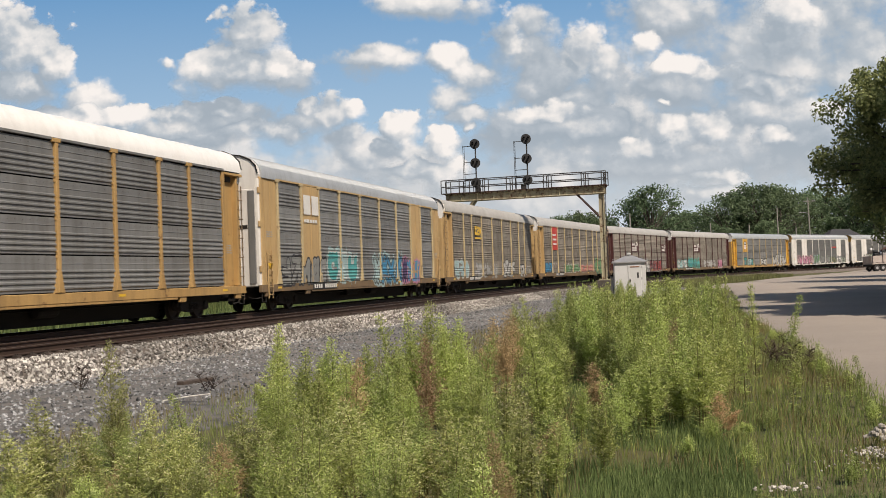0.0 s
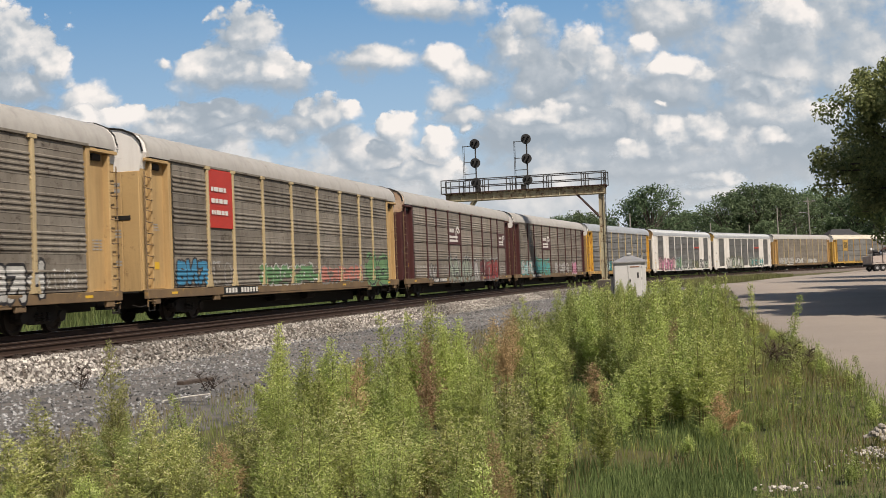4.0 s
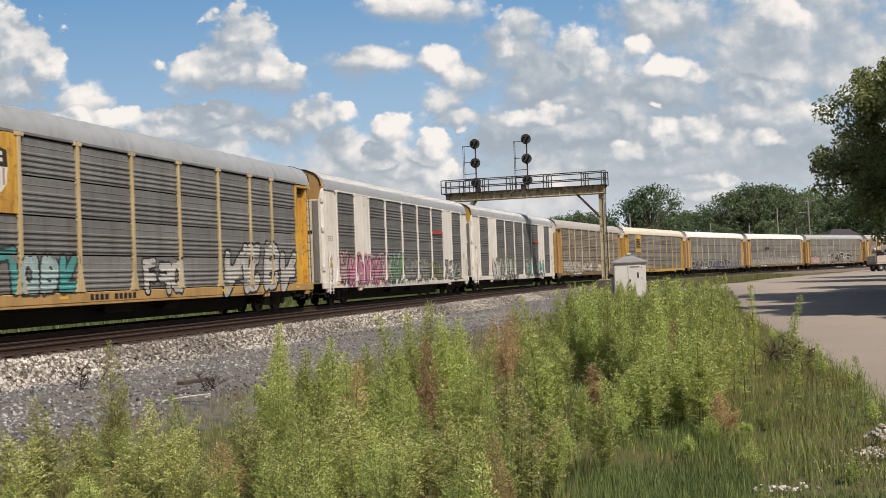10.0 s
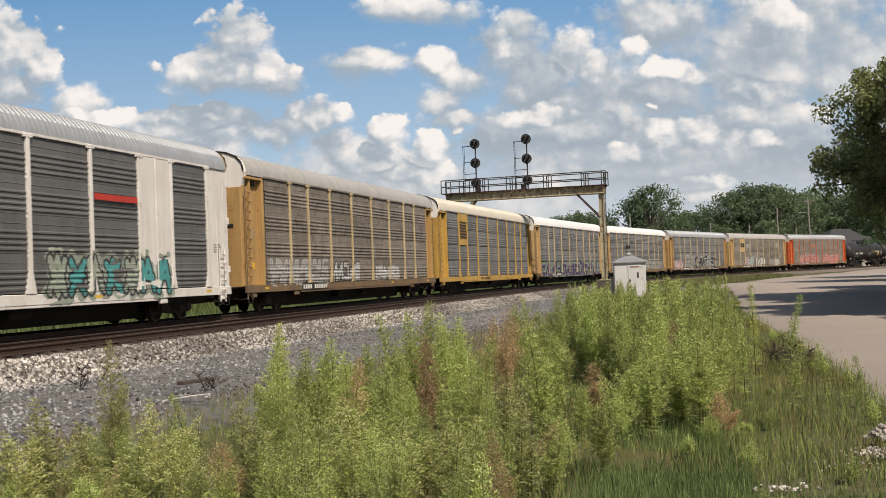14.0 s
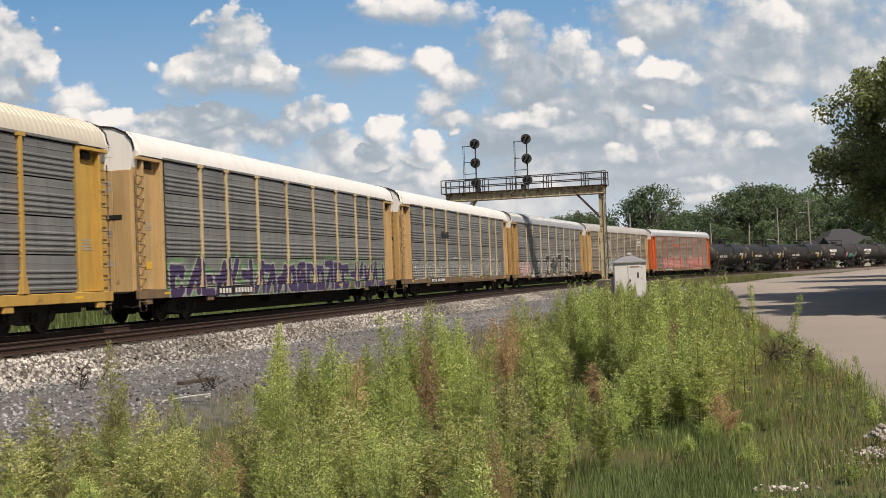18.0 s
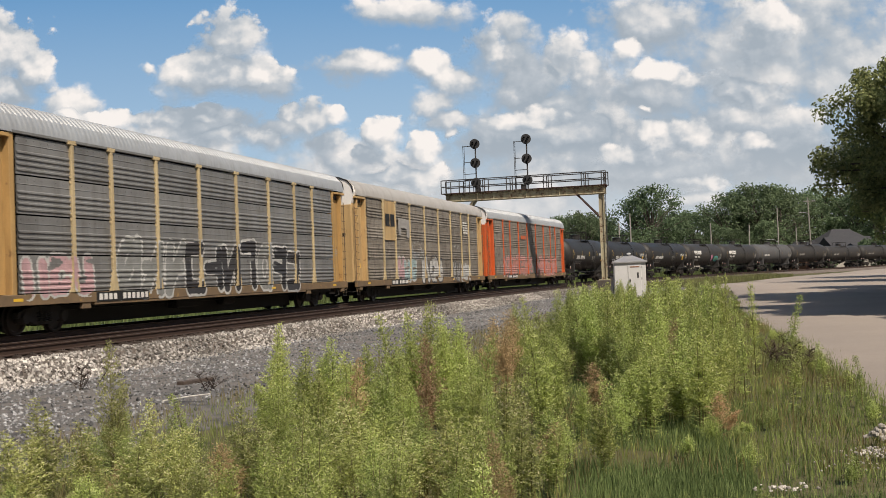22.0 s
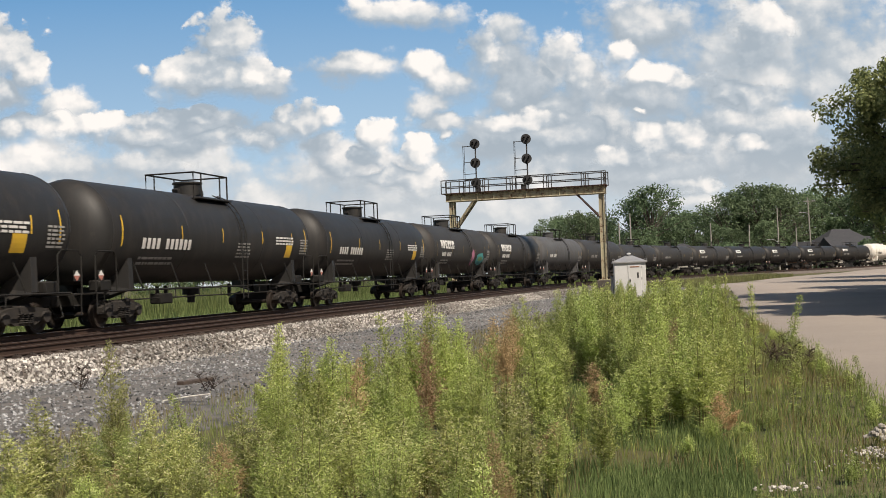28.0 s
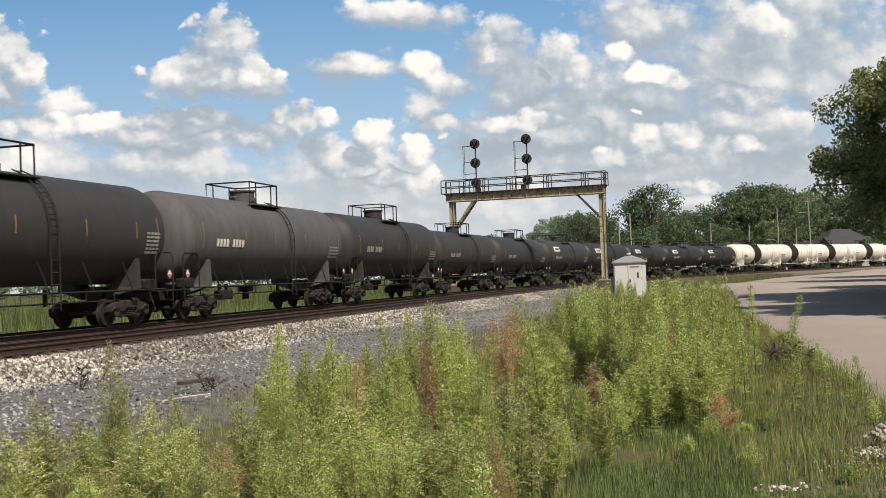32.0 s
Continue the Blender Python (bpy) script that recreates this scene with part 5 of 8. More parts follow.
    G(14, -6.8, -3.4, 0.95, 2.35, "rose", "white", 34, "bubble", second="ice", fade=0.24)
    G(14, -2.3, 2.4, 0.75, 2.35, "white", "dark", 35, "bubble", fade=0.1)
    decal(c[14], "paint_patch", [(-6.75, 3.55, 0.5, 0.95), (-6.25, 3.95, 1.0, 0.55), (-5.25, 3.45, 0.55, 1.0)], DIM, "pale painted-over patch")
    G(14, -4.0, -2.0, 2.85, 3.3, "white", "white", 49, "line", fade=0.1)
    G(14, -4.2, -1.8, 2.2, 2.75, "grey", "ash", 50, "block", fade=0.4)
    G(14, 4.9, 6.6, 3.0, 3.2, "white", "white", 51, "line", fade=0.1)
    G(14, 4.8, 6.6, 0.8, 2.0, "ash", "dark", 36, "wild", fade=0.26)
    G(14, 6.8, 9.2, 0.85, 1.95, "red", "white", 48, "block", second="white", fade=0.26)
    G(15, -9.5, 0.0, 1.05, 2.6, "salmon", "rose", 37, "wild", fade=0.26)
    G(15, 1.5, 9.5, 1.05, 2.5, "salmon", "rose", 38, "wild", back="salmon", fade=0.26)
    for k, car in enumerate(c):
        # small stencils by the doors and on the sill
        y = -SIDE - 0.016 if RACKS[k].get("flush") else -1.306
        decal(car, "stencil", lines_of_print(-12.9, 3.2, 0.6, 3, 0.05, 0.09, k), DIM, y=y)
        decal(car, "stencil", lines_of_print(12.2, 2.6, 0.6, 4, 0.05, 0.09, k + 5), DIM, y=y)
        decal(car, "data_sticker", [(-12.8, 1.75, 0.45, 0.25)], MAT["mark_yellow"], y=y)
        if RACKS[k]["sill"] == "sill_dirty_rung_shade":
            decal(car, "number_board", [(-8.15, 0.81, 3.0, 0.28)], B, "black number board", y=-SIDE - 0.046)
            decal(car, "reporting_mark", [(-8.0 + 0.26 * i, 0.86, 0.18, 0.18) for i in range(11) if i != 4], W, y=-SIDE - 0.048)
        else:
            decal(car, "reporting_mark", [(-4.0 + 0.26 * i, 0.86, 0.18, 0.17) for i in range(10) if i != 4], B, y=-SIDE - 0.046)
        decal(car, "reflector", [(x, 0.92, 0.4, 0.08) for x in (-12, -5.5, 4.5, 11.5)], MAT["mark_yellow"], y=-SIDE - 0.0445)
        end_sign(car, RACKS[k])


def wheel_emblem(car, x, z, s, material):
    """Two level bars that end in an arched wheel, with a row of small blocks above."""
    sh = Sheet()
    y = -SIDE - 0.062
    for d in (0.0, 0.25 * s):
        sh.add([(x, y, z + d), (x + 1.95 * s, y, z + d), (x + 1.95 * s, y, z + d + 0.15 * s), (x, y, z + d + 0.15 * s)], [(0, 1, 2, 3)])
    for r0, r1 in ((0.36, 0.54), (0.12, 0.24)):
        ring = [[(x + (2.0 - r * math.cos(w)) * s, y - 0.002, z + (0.52 + r * math.sin(w)) * s) for r in (r0, r1)] for w in np.linspace(-0.35, 2.9, 12)]
        sh.loft(ring)
    sh.add([(x + 1.46 * s, y - 0.003, z), (x + 1.64 * s, y - 0.003, z), (x + 1.64 * s, y - 0.003, z + 0.55 * s), (x + 1.46 * s, y - 0.003, z + 0.55 * s)], [(0, 1, 2, 3)])
    for i in range(6):
        a = x + 0.05 + 0.19 * s * i
        sh.add([(a, y, z + 0.62 * s), (a + 0.15 * s, y, z + 0.62 * s), (a + 0.15 * s, y, z + 0.88 * s), (a, y, z + 0.88 * s)], [(0, 1, 2, 3)])
    part("emblem", sh.mesh("emblem", [material]), None, car, "white wheel-on-rail emblem")


def shield(car):
    y = -SIDE - 0.064
    spot = lambda pts: [(-8.2 + u, y, 4.45 + v) for u, v in pts]
    sh = Sheet().add(spot([(-0.52, 0.42), (0.0, 0.52), (0.52, 0.42), (0.56, -0.02), (-0.56, -0.02)]), [(0, 4, 3, 2, 1)])
    part("emblem", sh.mesh("emblem", [MAT["truck"]]), None, car, "dark top of a shield")
    sh = Sheet().add(spot([(-0.55, -0.03), (0.55, -0.03), (0.5, -0.45), (0.3, -0.68), (0.0, -0.78), (-0.3, -0.68), (-0.5, -0.45)]), [tuple(range(7))[::-1]])
    part("emblem_field", sh.mesh("emblem_field", [MAT["mark"]]), None, car, "pale shield field")
    decal(car, "emblem_stripe", [(-8.66 + 0.2 * i, 3.95 - 0.06 * (2 - abs(i - 2)), 0.09, 0.45) for i in range(5)], spray("rose", COLOURS["rose"]), y=y - 0.003)
    decal(car, "emblem_bar", [(-8.55, 4.72, 0.7, 0.1), (-8.55, 4.55, 0.7, 0.1)], MAT["mark"], y=y - 0.003)


def lettering(text, size, material, parent, m):
    cu = bpy.data.curves.new("words", "FONT")
    cu.body, cu.size, cu.align_x, cu.align_y, cu.space_line = text, size, "CENTER", "CENTER", 0.9
    ob = bpy.data.objects.new("words", cu)
    scene.collection.objects.link(ob)
    bpy.context.view_layer.update()
    me = bpy.data.meshes.new_from_object(ob)
    bpy.data.objects.remove(ob)
    me.materials.clear()
    me.materials.append(material)
    return part("lettering", me, None, parent, at=m)


def end_sign(car, spec):
    sh = Sheet()
    e = -CAR_HALF - 0.026
    sh.add([(e, -0.75, 5.35), (e, 0.05, 5.35), (e, 0.05, 5.86), (e, -0.75, 5.86)], [(0, 3, 2, 1)])
    part("height_sign", sh.mesh("height_sign", [MAT["roof_white"]]), None, car, "white clearance sign")
    lettering("EXCESS\nHEIGHT\nCAR", 0.17, MAT["mark_black"], car, pose(e - 0.004, -0.35, 5.60) @ Matrix(((0, 0, -1, 0), (-1, 0, 0, 0), (0, 1, 0, 0), (0, 0, 0, 1))))
    part("brake_slot", Sheet().soft(e - 0.035, e, -1.0, -0.3, 3.35, 3.5, 0.01), MAT["black"], car)
    part("crossover_platform", Sheet().soft(e - 0.30, e, -1.2, 1.2, 1.0, 1.05, 0.008), MAT["black"], car)
    part("hose", Sheet().tube([(e, -0.5, 0.8), (e - 0.2, -0.6, 0.45), (e - 0.38, -0.45, 0.40)], 0.03, 6), MAT["black"], car)
    sh = Sheet()
    for i, (z, w) in enumerate(((4.45, 0.6), (4.25, 0.75), (3.0, 0.5), (2.9, 0.55), (2.8, 0.45), (2.0, 0.6), (1.9, 0.6))):
        sh.add([(e - 0.02, -0.65 - w * 0.0, z), (e - 0.02, -0.65 + w, z), (e - 0.02, -0.65 + w, z + 0.06 + 0.06 * (i < 2)), (e - 0.02, -0.65, z + 0.06 + 0.06 * (i < 2))], [(0, 3, 2, 1)])
    part("end_stencil", sh.mesh("end_stencil", [MAT["mark_dim"]]), None, car)


build_racks()


# ---------------- tank cars ----------------
TANKS = [430.3, 447.0, 465.0, 483.5, 500.0, 516.7, 533.5, 550.5, 567.0, 584.0, 601.0, 618.5, 635.5, 652.3, 668.4, 686.3, 704.2, 722.1, 740.0, 757.9]
TANK_R, TANK_Z = 1.62, 2.94


def tank_parts(L):
    """Meshes of a tank car of length L between the coupling faces, shared by cars of one length."""
    key = ("tank", round(L, 1))
    if key in SHARED:
        return SHARED[key]
    out = {}
    h = L / 2 - 0.38          # half length of the shell with its heads
    dome = 0.80
    prof = []
    for i in range(9):
        a = math.pi / 2 * i / 8
        prof.append((max(0.02, TANK_R * math.sin(a) ** 0.9), -h + dome * (1 - math.cos(a))))
    full = prof + [(r, -x) for r, x in prof[::-1]]
    ring = [(TANK_R, -h + dome), (TANK_R, h - dome)]
    full = prof[:-1] + [(TANK_R, x) for x in np.linspace(-h + dome, h - dome, 9)] + [(r, -x) for r, x in prof[::-1][1:]]
    sh = Sheet().lathe(full, 40, axis="x", at=(0, 0, TANK_Z))
    out["shell"] = sh.mesh("shell", [MAT["tank"]], smooth=40)
    wd = Sheet().lathe([(TANK_R, -0.03), (TANK_R + 0.008, -0.02), (TANK_R + 0.008, 0.02), (TANK_R, 0.03)], 40, axis="x", at=(0, 0, TANK_Z), cap=False)
    out["seam"] = wd.mesh("seam", [MAT["tank"]], smooth=60)
    out["seam_at"] = (-h + dome, -h * 0.36, h * 0.36, h - dome)
    # manway with rails on a platform
    mw = Sheet()
    top = TANK_Z + TANK_R
    mw.lathe([(0.50, top - 0.15), (0.50, top + 0.40), (0.56, top + 0.40), (0.56, top + 0.46), (0.25, top + 0.50)], 20)
    mw.soft(0.7, 1.0, -0.15, 0.15, top - 0.05, top + 0.22, 0.03).soft(-1.0, -0.75, -0.12, 0.12, top - 0.05, top + 0.18, 0.03)
    out["manway"] = mw.mesh("manway", [MAT["tank"]], smooth=40)
    pf = Sheet()
    for y in (-0.95, 0.95):
        pf.soft(-1.35, 1.35, y - 0.22, y + 0.22, top - 0.26, top - 0.22, 0.01)
        pf.tube([(-1.35, y, top - 0.3), (-1.35, y, top + 0.70), (1.35, y, top + 0.70), (1.35, y, top - 0.3)], 0.034, 6)
        for px in (-0.75, 0.75):
            pf.tube([(px, y, top - 0.25), (px, y, top + 0.70)], 0.030, 6)
        for x in (-1.3, 0, 1.3):
            pf.tube([(x, y, top - 0.25), (x, y * 0.8, top - 0.5)], 0.03, 5)
    for x in (-1.35, 1.35):
        pf.tube([(x, -0.95, top + 0.70), (x, 0.95, top + 0.70)], 0.032, 6)
    out["rail"] = pf.mesh("guard_rail", [MAT["black"]], smooth=40)
    la = Sheet()
    lx = 1.05
    for dx in (-0.2, 0.2):
        pts = [(lx + dx, -1.74, 0.62), (lx + dx, -1.74, TANK_Z + 0.15)]
        for k in range(1, 8):
            a = radians(90 - 10 * k)
            pts.append((lx + dx, -(TANK_R + 0.10) * math.sin(a), TANK_Z + (TANK_R + 0.10) * math.cos(a)))
        la.tube(pts, 0.022, 5)
    for z in np.arange(0.7, TANK_Z + 0.2, 0.32):
        la.tube([(lx - 0.2, -1.74, z), (lx + 0.2, -1.74, z)], 0.014, 5)
    for k in range(1, 7):
        a = radians(90 - 11 * k)
        p = (-(TANK_R + 0.10) * math.sin(a), TANK_Z + (TANK_R + 0.10) * math.cos(a))
        la.tube([(lx - 0.2, *p), (lx + 0.2, *p)], 0.014, 5)
    out["ladder"] = la.mesh("ladder", [MAT["black"]], smooth=40)
    # long side rail and outlet valves under the belly
    rl = Sheet()
    rl.tube([(-h + 0.6, -1.52, 1.10), (h - 0.6, -1.52, 1.10)], 0.035, 6)
    for x in np.linspace(-h + 2.6, h - 2.6, 6):
        rl.tube([(x, -1.52, 1.10), (x - 0.3, -1.36, 1.95)], 0.025, 5)
    out["side_rail"] = rl.mesh("side_rail", [MAT["black"]], smooth=40)
    va = Sheet()
    va.lathe([(0.32, 0.85), (0.32, 1.1)], 16).lathe([(0.14, 0.55), (0.14, 0.86)], 12)
    for x in (-3.0, -2.4, 2.6):
        va.lathe([(0.07, 0.72), (0.07, 1.2)], 8, at=(x, -0.3, 0))
    va.soft(-3.8, -2.9, -0.85, -0.45, 0.6, 0.95, 0.04)
    va.tube([(-h + 1.5, -0.8, 0.8), (h - 1.5, -0.8, 0.8)], 0.025, 5)
    for x in np.linspace(-h + 2.5, h - 2.5, 8):
        va.tube([(x, -0.8, 0.8), (x, -0.8, 1.15)], 0.02, 4)
    out["valve"] = va.mesh("outlet_valve", [MAT["black"]], smooth=40)
    # stub sill, bolster saddle and end platform
    sd = Sheet()
    tx = h - 1.75
    sd.soft(-0.38, 0.38, -0.3, 0.3, 0.75, 1.25, 0.03)
    for y in (-1, 1):
        vs = [(-0.14, y * 1.42, 1.15), (0.14, y * 1.42, 1.15), (0.14, y * 1.38, 2.15), (-0.14, y * 1.38, 2.15), (-0.40, y * 0.4, 0.85), (0.40, y * 0.4, 0.85), (0.25, y * 0.5, 1.3), (-0.25, y * 0.5, 1.3)]
        fs = [(0, 1, 2, 3), (4, 7, 6, 5), (0, 4, 5, 1), (3, 2, 6, 7), (0, 3, 7, 4), (1, 5, 6, 2)]
        sd.add(vs, [f if y < 0 else f[::-1] for f in fs])
    out["saddle"] = sd.mesh("saddle", [MAT["tank"]])
    ed = Sheet()   # built for the end at -x
    e = -L / 2
    ed.soft(e + 0.02, e + 2.6, -0.22, 0.22, 0.68, 1.02, 0.03)
    ed.soft(e - 0.12, e + 0.3, -0.12, 0.12, 0.72, 0.95, 0.04)
    ed.soft(e + 0.35, e + 0.80, -1.48, 1.48, 1.02, 1.08, 0.01)
    ed.tube([(e + 0.36, -1.48, 1.05), (e + 0.36, -1.48, 2.15), (e + 0.5, -1.48, 2.3), (e + 1.35, -1.48, 2.3), (e + 1.5, -1.48, 2.15), (e + 1.5, -1.48, 1.1)], 0.028, 6)
    ed.tube([(e + 0.42, 1.48, 1.05), (e + 0.42, 1.48, 2.1), (e + 1.3, 1.48, 2.1)], 0.028, 6)
    for y in (-1.48,):
        ed.tube([(e + 0.4, y, 1.05), (e + 0.4, y, 0.45), (e + 0.78, y, 0.45), (e + 0.78, y, 1.05)], 0.022, 5)
        ed.tube([(e + 0.4, y, 0.72), (e + 0.78, y, 0.72)], 0.018, 5)
    ed.soft(e + 1.0, e + 1.7, -1.2, -0.8, 1.1, 1.45, 0.05)
    ed.tube([(e + 0.3, -0.3, 0.75), (e + 0.15, -0.5, 0.4), (e - 0.1, -0.4, 0.35)], 0.025, 5)
    out["end"] = ed.mesh("end_frame", [MAT["black"]], smooth=40)
    SHARED[key] = out
    return out


def tank_car(L, shell_m, label, band=False):
    car = thing("tank_car", label, "tank car", group="cars of the freight train")
    q = tank_parts(L)
    part("shell", q["shell"], MAT[shell_m], car)
    for x in q["seam_at"]:
        part("seam", q["seam"], MAT[shell_m], car, at=pose(x, 0, 0))
    part("manway", q["manway"], MAT[shell_m] if not band else MAT["black"], car)
    part("guard_rail", q["rail"], None, car)
    part("ladder", q["ladder"], None, car)
    part("side_rail", q["side_rail"], MAT["tank_white"] if band else None, car)
    part("outlet_valve", q["valve"], None, car)
    tx = L / 2 - 2.45
    for x in (-tx, tx):
        part("saddle", q["saddle"], MAT[shell_m], car, at=pose(x, 0, 0))
        add_truck(car, x)
    part("end_frame", q["end"], MAT["tank_white"] if band else None, car)
    part("end_frame", mirrored(q["end"], False), MAT["tank_white"] if band else None, car)
    if band:
        b = Sheet().lathe([(TANK_R + 0.004, -1.55), (TANK_R + 0.012, -1.5), (TANK_R + 0.012, 1.5), (TANK_R + 0.004, 1.55)], 40, axis="x", at=(0, 0, TANK_Z), cap=False)
        part("band", b.mesh("band", [MAT["black"]], smooth=60), None, car, "black painted band")
    return car, tx


def shell_blob(car, cx, cz, rx, rz, colour, seed):
    """A ragged sprayed patch wrapped on the shell."""
    rnd = random.Random(seed)
    sh = Sheet()
    vs = []
    n = 22
    for ring in (0.0, 0.5, 1.0):
        for i in range(n):
            w = 2 * math.pi * i / n
            k = ring * (1 + 0.07 * math.sin(5 * w + seed) * (ring > 0.6) + 0.05 * math.sin(9 * w + 2 * seed)) if ring else 0.01
            z = cz + 0.36 + rz * k * math.sin(w) - TANK_Z
            a = math.asin(max(-0.99, min(0.99, z / TANK_R)))
            r = TANK_R + 0.012 + 0.004 * seed
            vs.append((cx + rx * k * math.cos(w), -r * math.cos(a), TANK_Z + r * math.sin(a)))
    sh.add(vs, [(j * n + i, j * n + (i + 1) % n, (j + 1) * n + (i + 1) % n, (j + 1) * n + i) for j in range(2) for i in range(n)])
    part("sprayed_tag", sh.mesh("sprayed_tag", [spray(colour, COLOURS[colour])]), None, car, colour + " sprayed patch")


def placards(car, L, kind):
    """Diamond hazard placards in holders at both ends."""
    for x in (-L / 2 + 0.62, L / 2 - 0.62):
        ho = part("placard_holder", Sheet().soft(x - 0.16, x + 0.16, -1.50, -1.485, 1.42, 1.74, 0.004), MAT["black"], car)
        part("placard", Sheet().add([(x, -1.506, 1.42), (x + 0.16, -1.506, 1.58), (x, -1.506, 1.74), (x - 0.16, -1.506, 1.58)], [(0, 1, 2, 3)]), MAT["mark"], ho, "white diamond placard")
        part("placard_mark", Sheet().add([(x - 0.16, -1.509, 1.58), (x, -1.509, 1.42), (x + 0.16, -1.509, 1.58)], [(0, 1, 2)]), spray("salmon", COLOURS["salmon"]), ho)


def curved_decal(car, name, rects, material, label="", lift=0.014):
    """Bars wrapped on the shell's near side: x, height, width, height of bar."""
    if name == "reflector":
        for q in rects:
            curved_decal(car, "reflector_strip", [q], material, label, lift)
        return None
    sh = Sheet()
    for k, (x, z, w, h) in enumerate(rects):
        z += 0.36
        n = 5
        rows = []
        for i in range(n):
            zz = z + h * i / (n - 1) - TANK_Z
            a = math.asin(max(-0.99, min(0.99, zz / TANK_R)))
            r = TANK_R + lift + 0.0004 * (k % 20)
            rows.append([(x, -r * math.cos(a), TANK_Z + r * math.sin(a)), (x + w, -r * math.cos(a), TANK_Z + r * math.sin(a))])
        sh.loft(rows)
    ob = part(name, sh.mesh(name, [material]), None, car, label)
    if len(rects) > 1:
        ob["kind"] = "stuff"
    return ob


TANK_SPECS = ["tank"] * 3 + ["tank_brown", "tank_brown", "tank_grey", "tank_brown", "tank_brown", "tank_brown", "tank_brown", "tank", "tank", "tank", "tank"]


def build_tanks():
    W, DIM, Y = MAT["mark"], MAT["mark_dim"], MAT["mark_yellow"]
    for k, (a, b) in enumerate(zip(TANKS[:-1], TANKS[1:])):
        L = round(b - a, 1)
        white = k >= 14
        names = {"tank": "black tank car with yellow marks", "tank_brown": "dusty dark brown tank car with stencils", "tank_grey": "faded grey tank car", "tank_blue": "blue-black tank car with a white sign", "tank_white": "white tank car with a black middle band"}
        kind = "tank_white" if white else TANK_SPECS[k]
        car, tx = tank_car(L, kind, names[kind], white)
        train.append((car, (a + b) / 2 + 0.42, tx))
        h = L / 2 - 0.50
        placards(car, L, kind)
        curved_decal(car, "reflector", [(x, 2.1, 0.07, 0.95) for x in (-h + 1.15, h - 1.05)] + [(x, 2.35, 0.06, 0.5) for x in (-h * 0.42, -0.5, h * 0.35, h * 0.70)], Y if k < 3 else spray("faded_amber", (0.30, 0.21, 0.08)))
        if white:
            curved_decal(car, "stencil", lines_of_print(-h + 2.0, 2.3, 1.6, 2, 0.14, 0.25, k), MAT["mark_black"])
            curved_decal(car, "rust_mark", [(h - 1.3, 1.3, 0.16, 1.6)], spray("rusty", (0.35, 0.18, 0.09)))
            continue
        big = k in (3, 4)
        sign = k in (1, 2, 0)
        if sign:
            curved_decal(car, "reporting_mark", [(-h + 2.4 + 0.30 * i, 2.05, 0.2, 0.34) for i in range(11) if i != 4], W)
            curved_decal(car, "stencil", lines_of_print(-h + 2.4, 1.72, 2.4, 2, 0.08, 0.16, k), DIM)
            curved_decal(car, "stencil", lines_of_print(0.8, 2.3, 1.2, 5, 0.06, 0.12, k + 3), DIM)
            curved_decal(car, "data_sticker", [(h - 3.1, 1.85, 0.62, 0.5)], Y, "yellow data sheet")
            curved_decal(car, "stencil", lines_of_print(h - 4.2, 2.6, 1.8, 3, 0.07, 0.12, k + 5), W)
            curved_decal(car, "stencil", lines_of_print(h - 1.6, 2.55, 0.8, 6, 0.06, 0.11, k + 7), DIM)
        elif big:
            curved_decal(car, "emblem", [(-h + 2.0 + 0.52 * i, 2.58, 0.46, 0.52) for i in range(6)], W, "white block shapes")
            for i in range(6):
                curved_decal(car, "emblem_notch", [(-h + 2.14 + 0.52 * i + 0.04 * (i % 2), 2.70 - 0.12 * (i in (0, 1, 5)), 0.18, 0.16 + 0.06 * (i % 3))], MAT[kind], lift=0.03)
            curved_decal(car, "reporting_mark", [(-h + 2.2 + 0.24 * i, 2.1, 0.17, 0.26) for i in range(9) if i != 4], W)
            curved_decal(car, "stencil", lines_of_print(-h + 2.2, 1.8, 1.8, 2, 0.08, 0.16, k), DIM)
            curved_decal(car, "stencil", lines_of_print(h - 1.7, 2.5, 0.8, 6, 0.07, 0.12, k), DIM)
            if k == 3:
                shell_blob(car, 2.2, 2.05, 0.42, 0.52, "pink", 1)
                shell_blob(car, 4.3, 1.95, 1.05, 0.42, "teal", 2)
                shell_blob(car, 4.3, 1.97, 0.62, 0.16, "leaf", 3)
                shell_blob(car, 5.9, 1.85, 0.55, 0.22, "grey", 4)
        else:
            if k >= 9:
                curved_decal(car, "sign", [(-h + 1.9, 2.95, 2.1, 0.5)], W, "white name board")
                curved_decal(car, "sign_mark", [(-h + 2.3 + 0.3 * i, 3.08, 0.22, 0.22) for i in range(5)], MAT["mark_black"], lift=0.03)
            curved_decal(car, "reporting_mark", [(-h + 2.2 + 0.26 * i, 2.2, 0.18, 0.28) for i in range(9) if i != 4], W if k < 6 else DIM)
            curved_decal(car, "stencil", lines_of_print(h - 2.2, 2.3, 1.2, 4, 0.08, 0.14, k), DIM)
        if k >= 7:
            # a slimmer class of tank on the same running gear
            slim = Matrix.Translation((0, 0, 1.25)) @ Matrix.Diagonal((1, 0.90, 0.90, 1)) @ Matrix.Translation((0, 0, -1.25))
            for q in car.children:
                if q.name.split(".")[0] not in ("axle", "bolster", "side_frame"):
                    q.matrix_local = slim @ q.matrix_local


build_tanks()


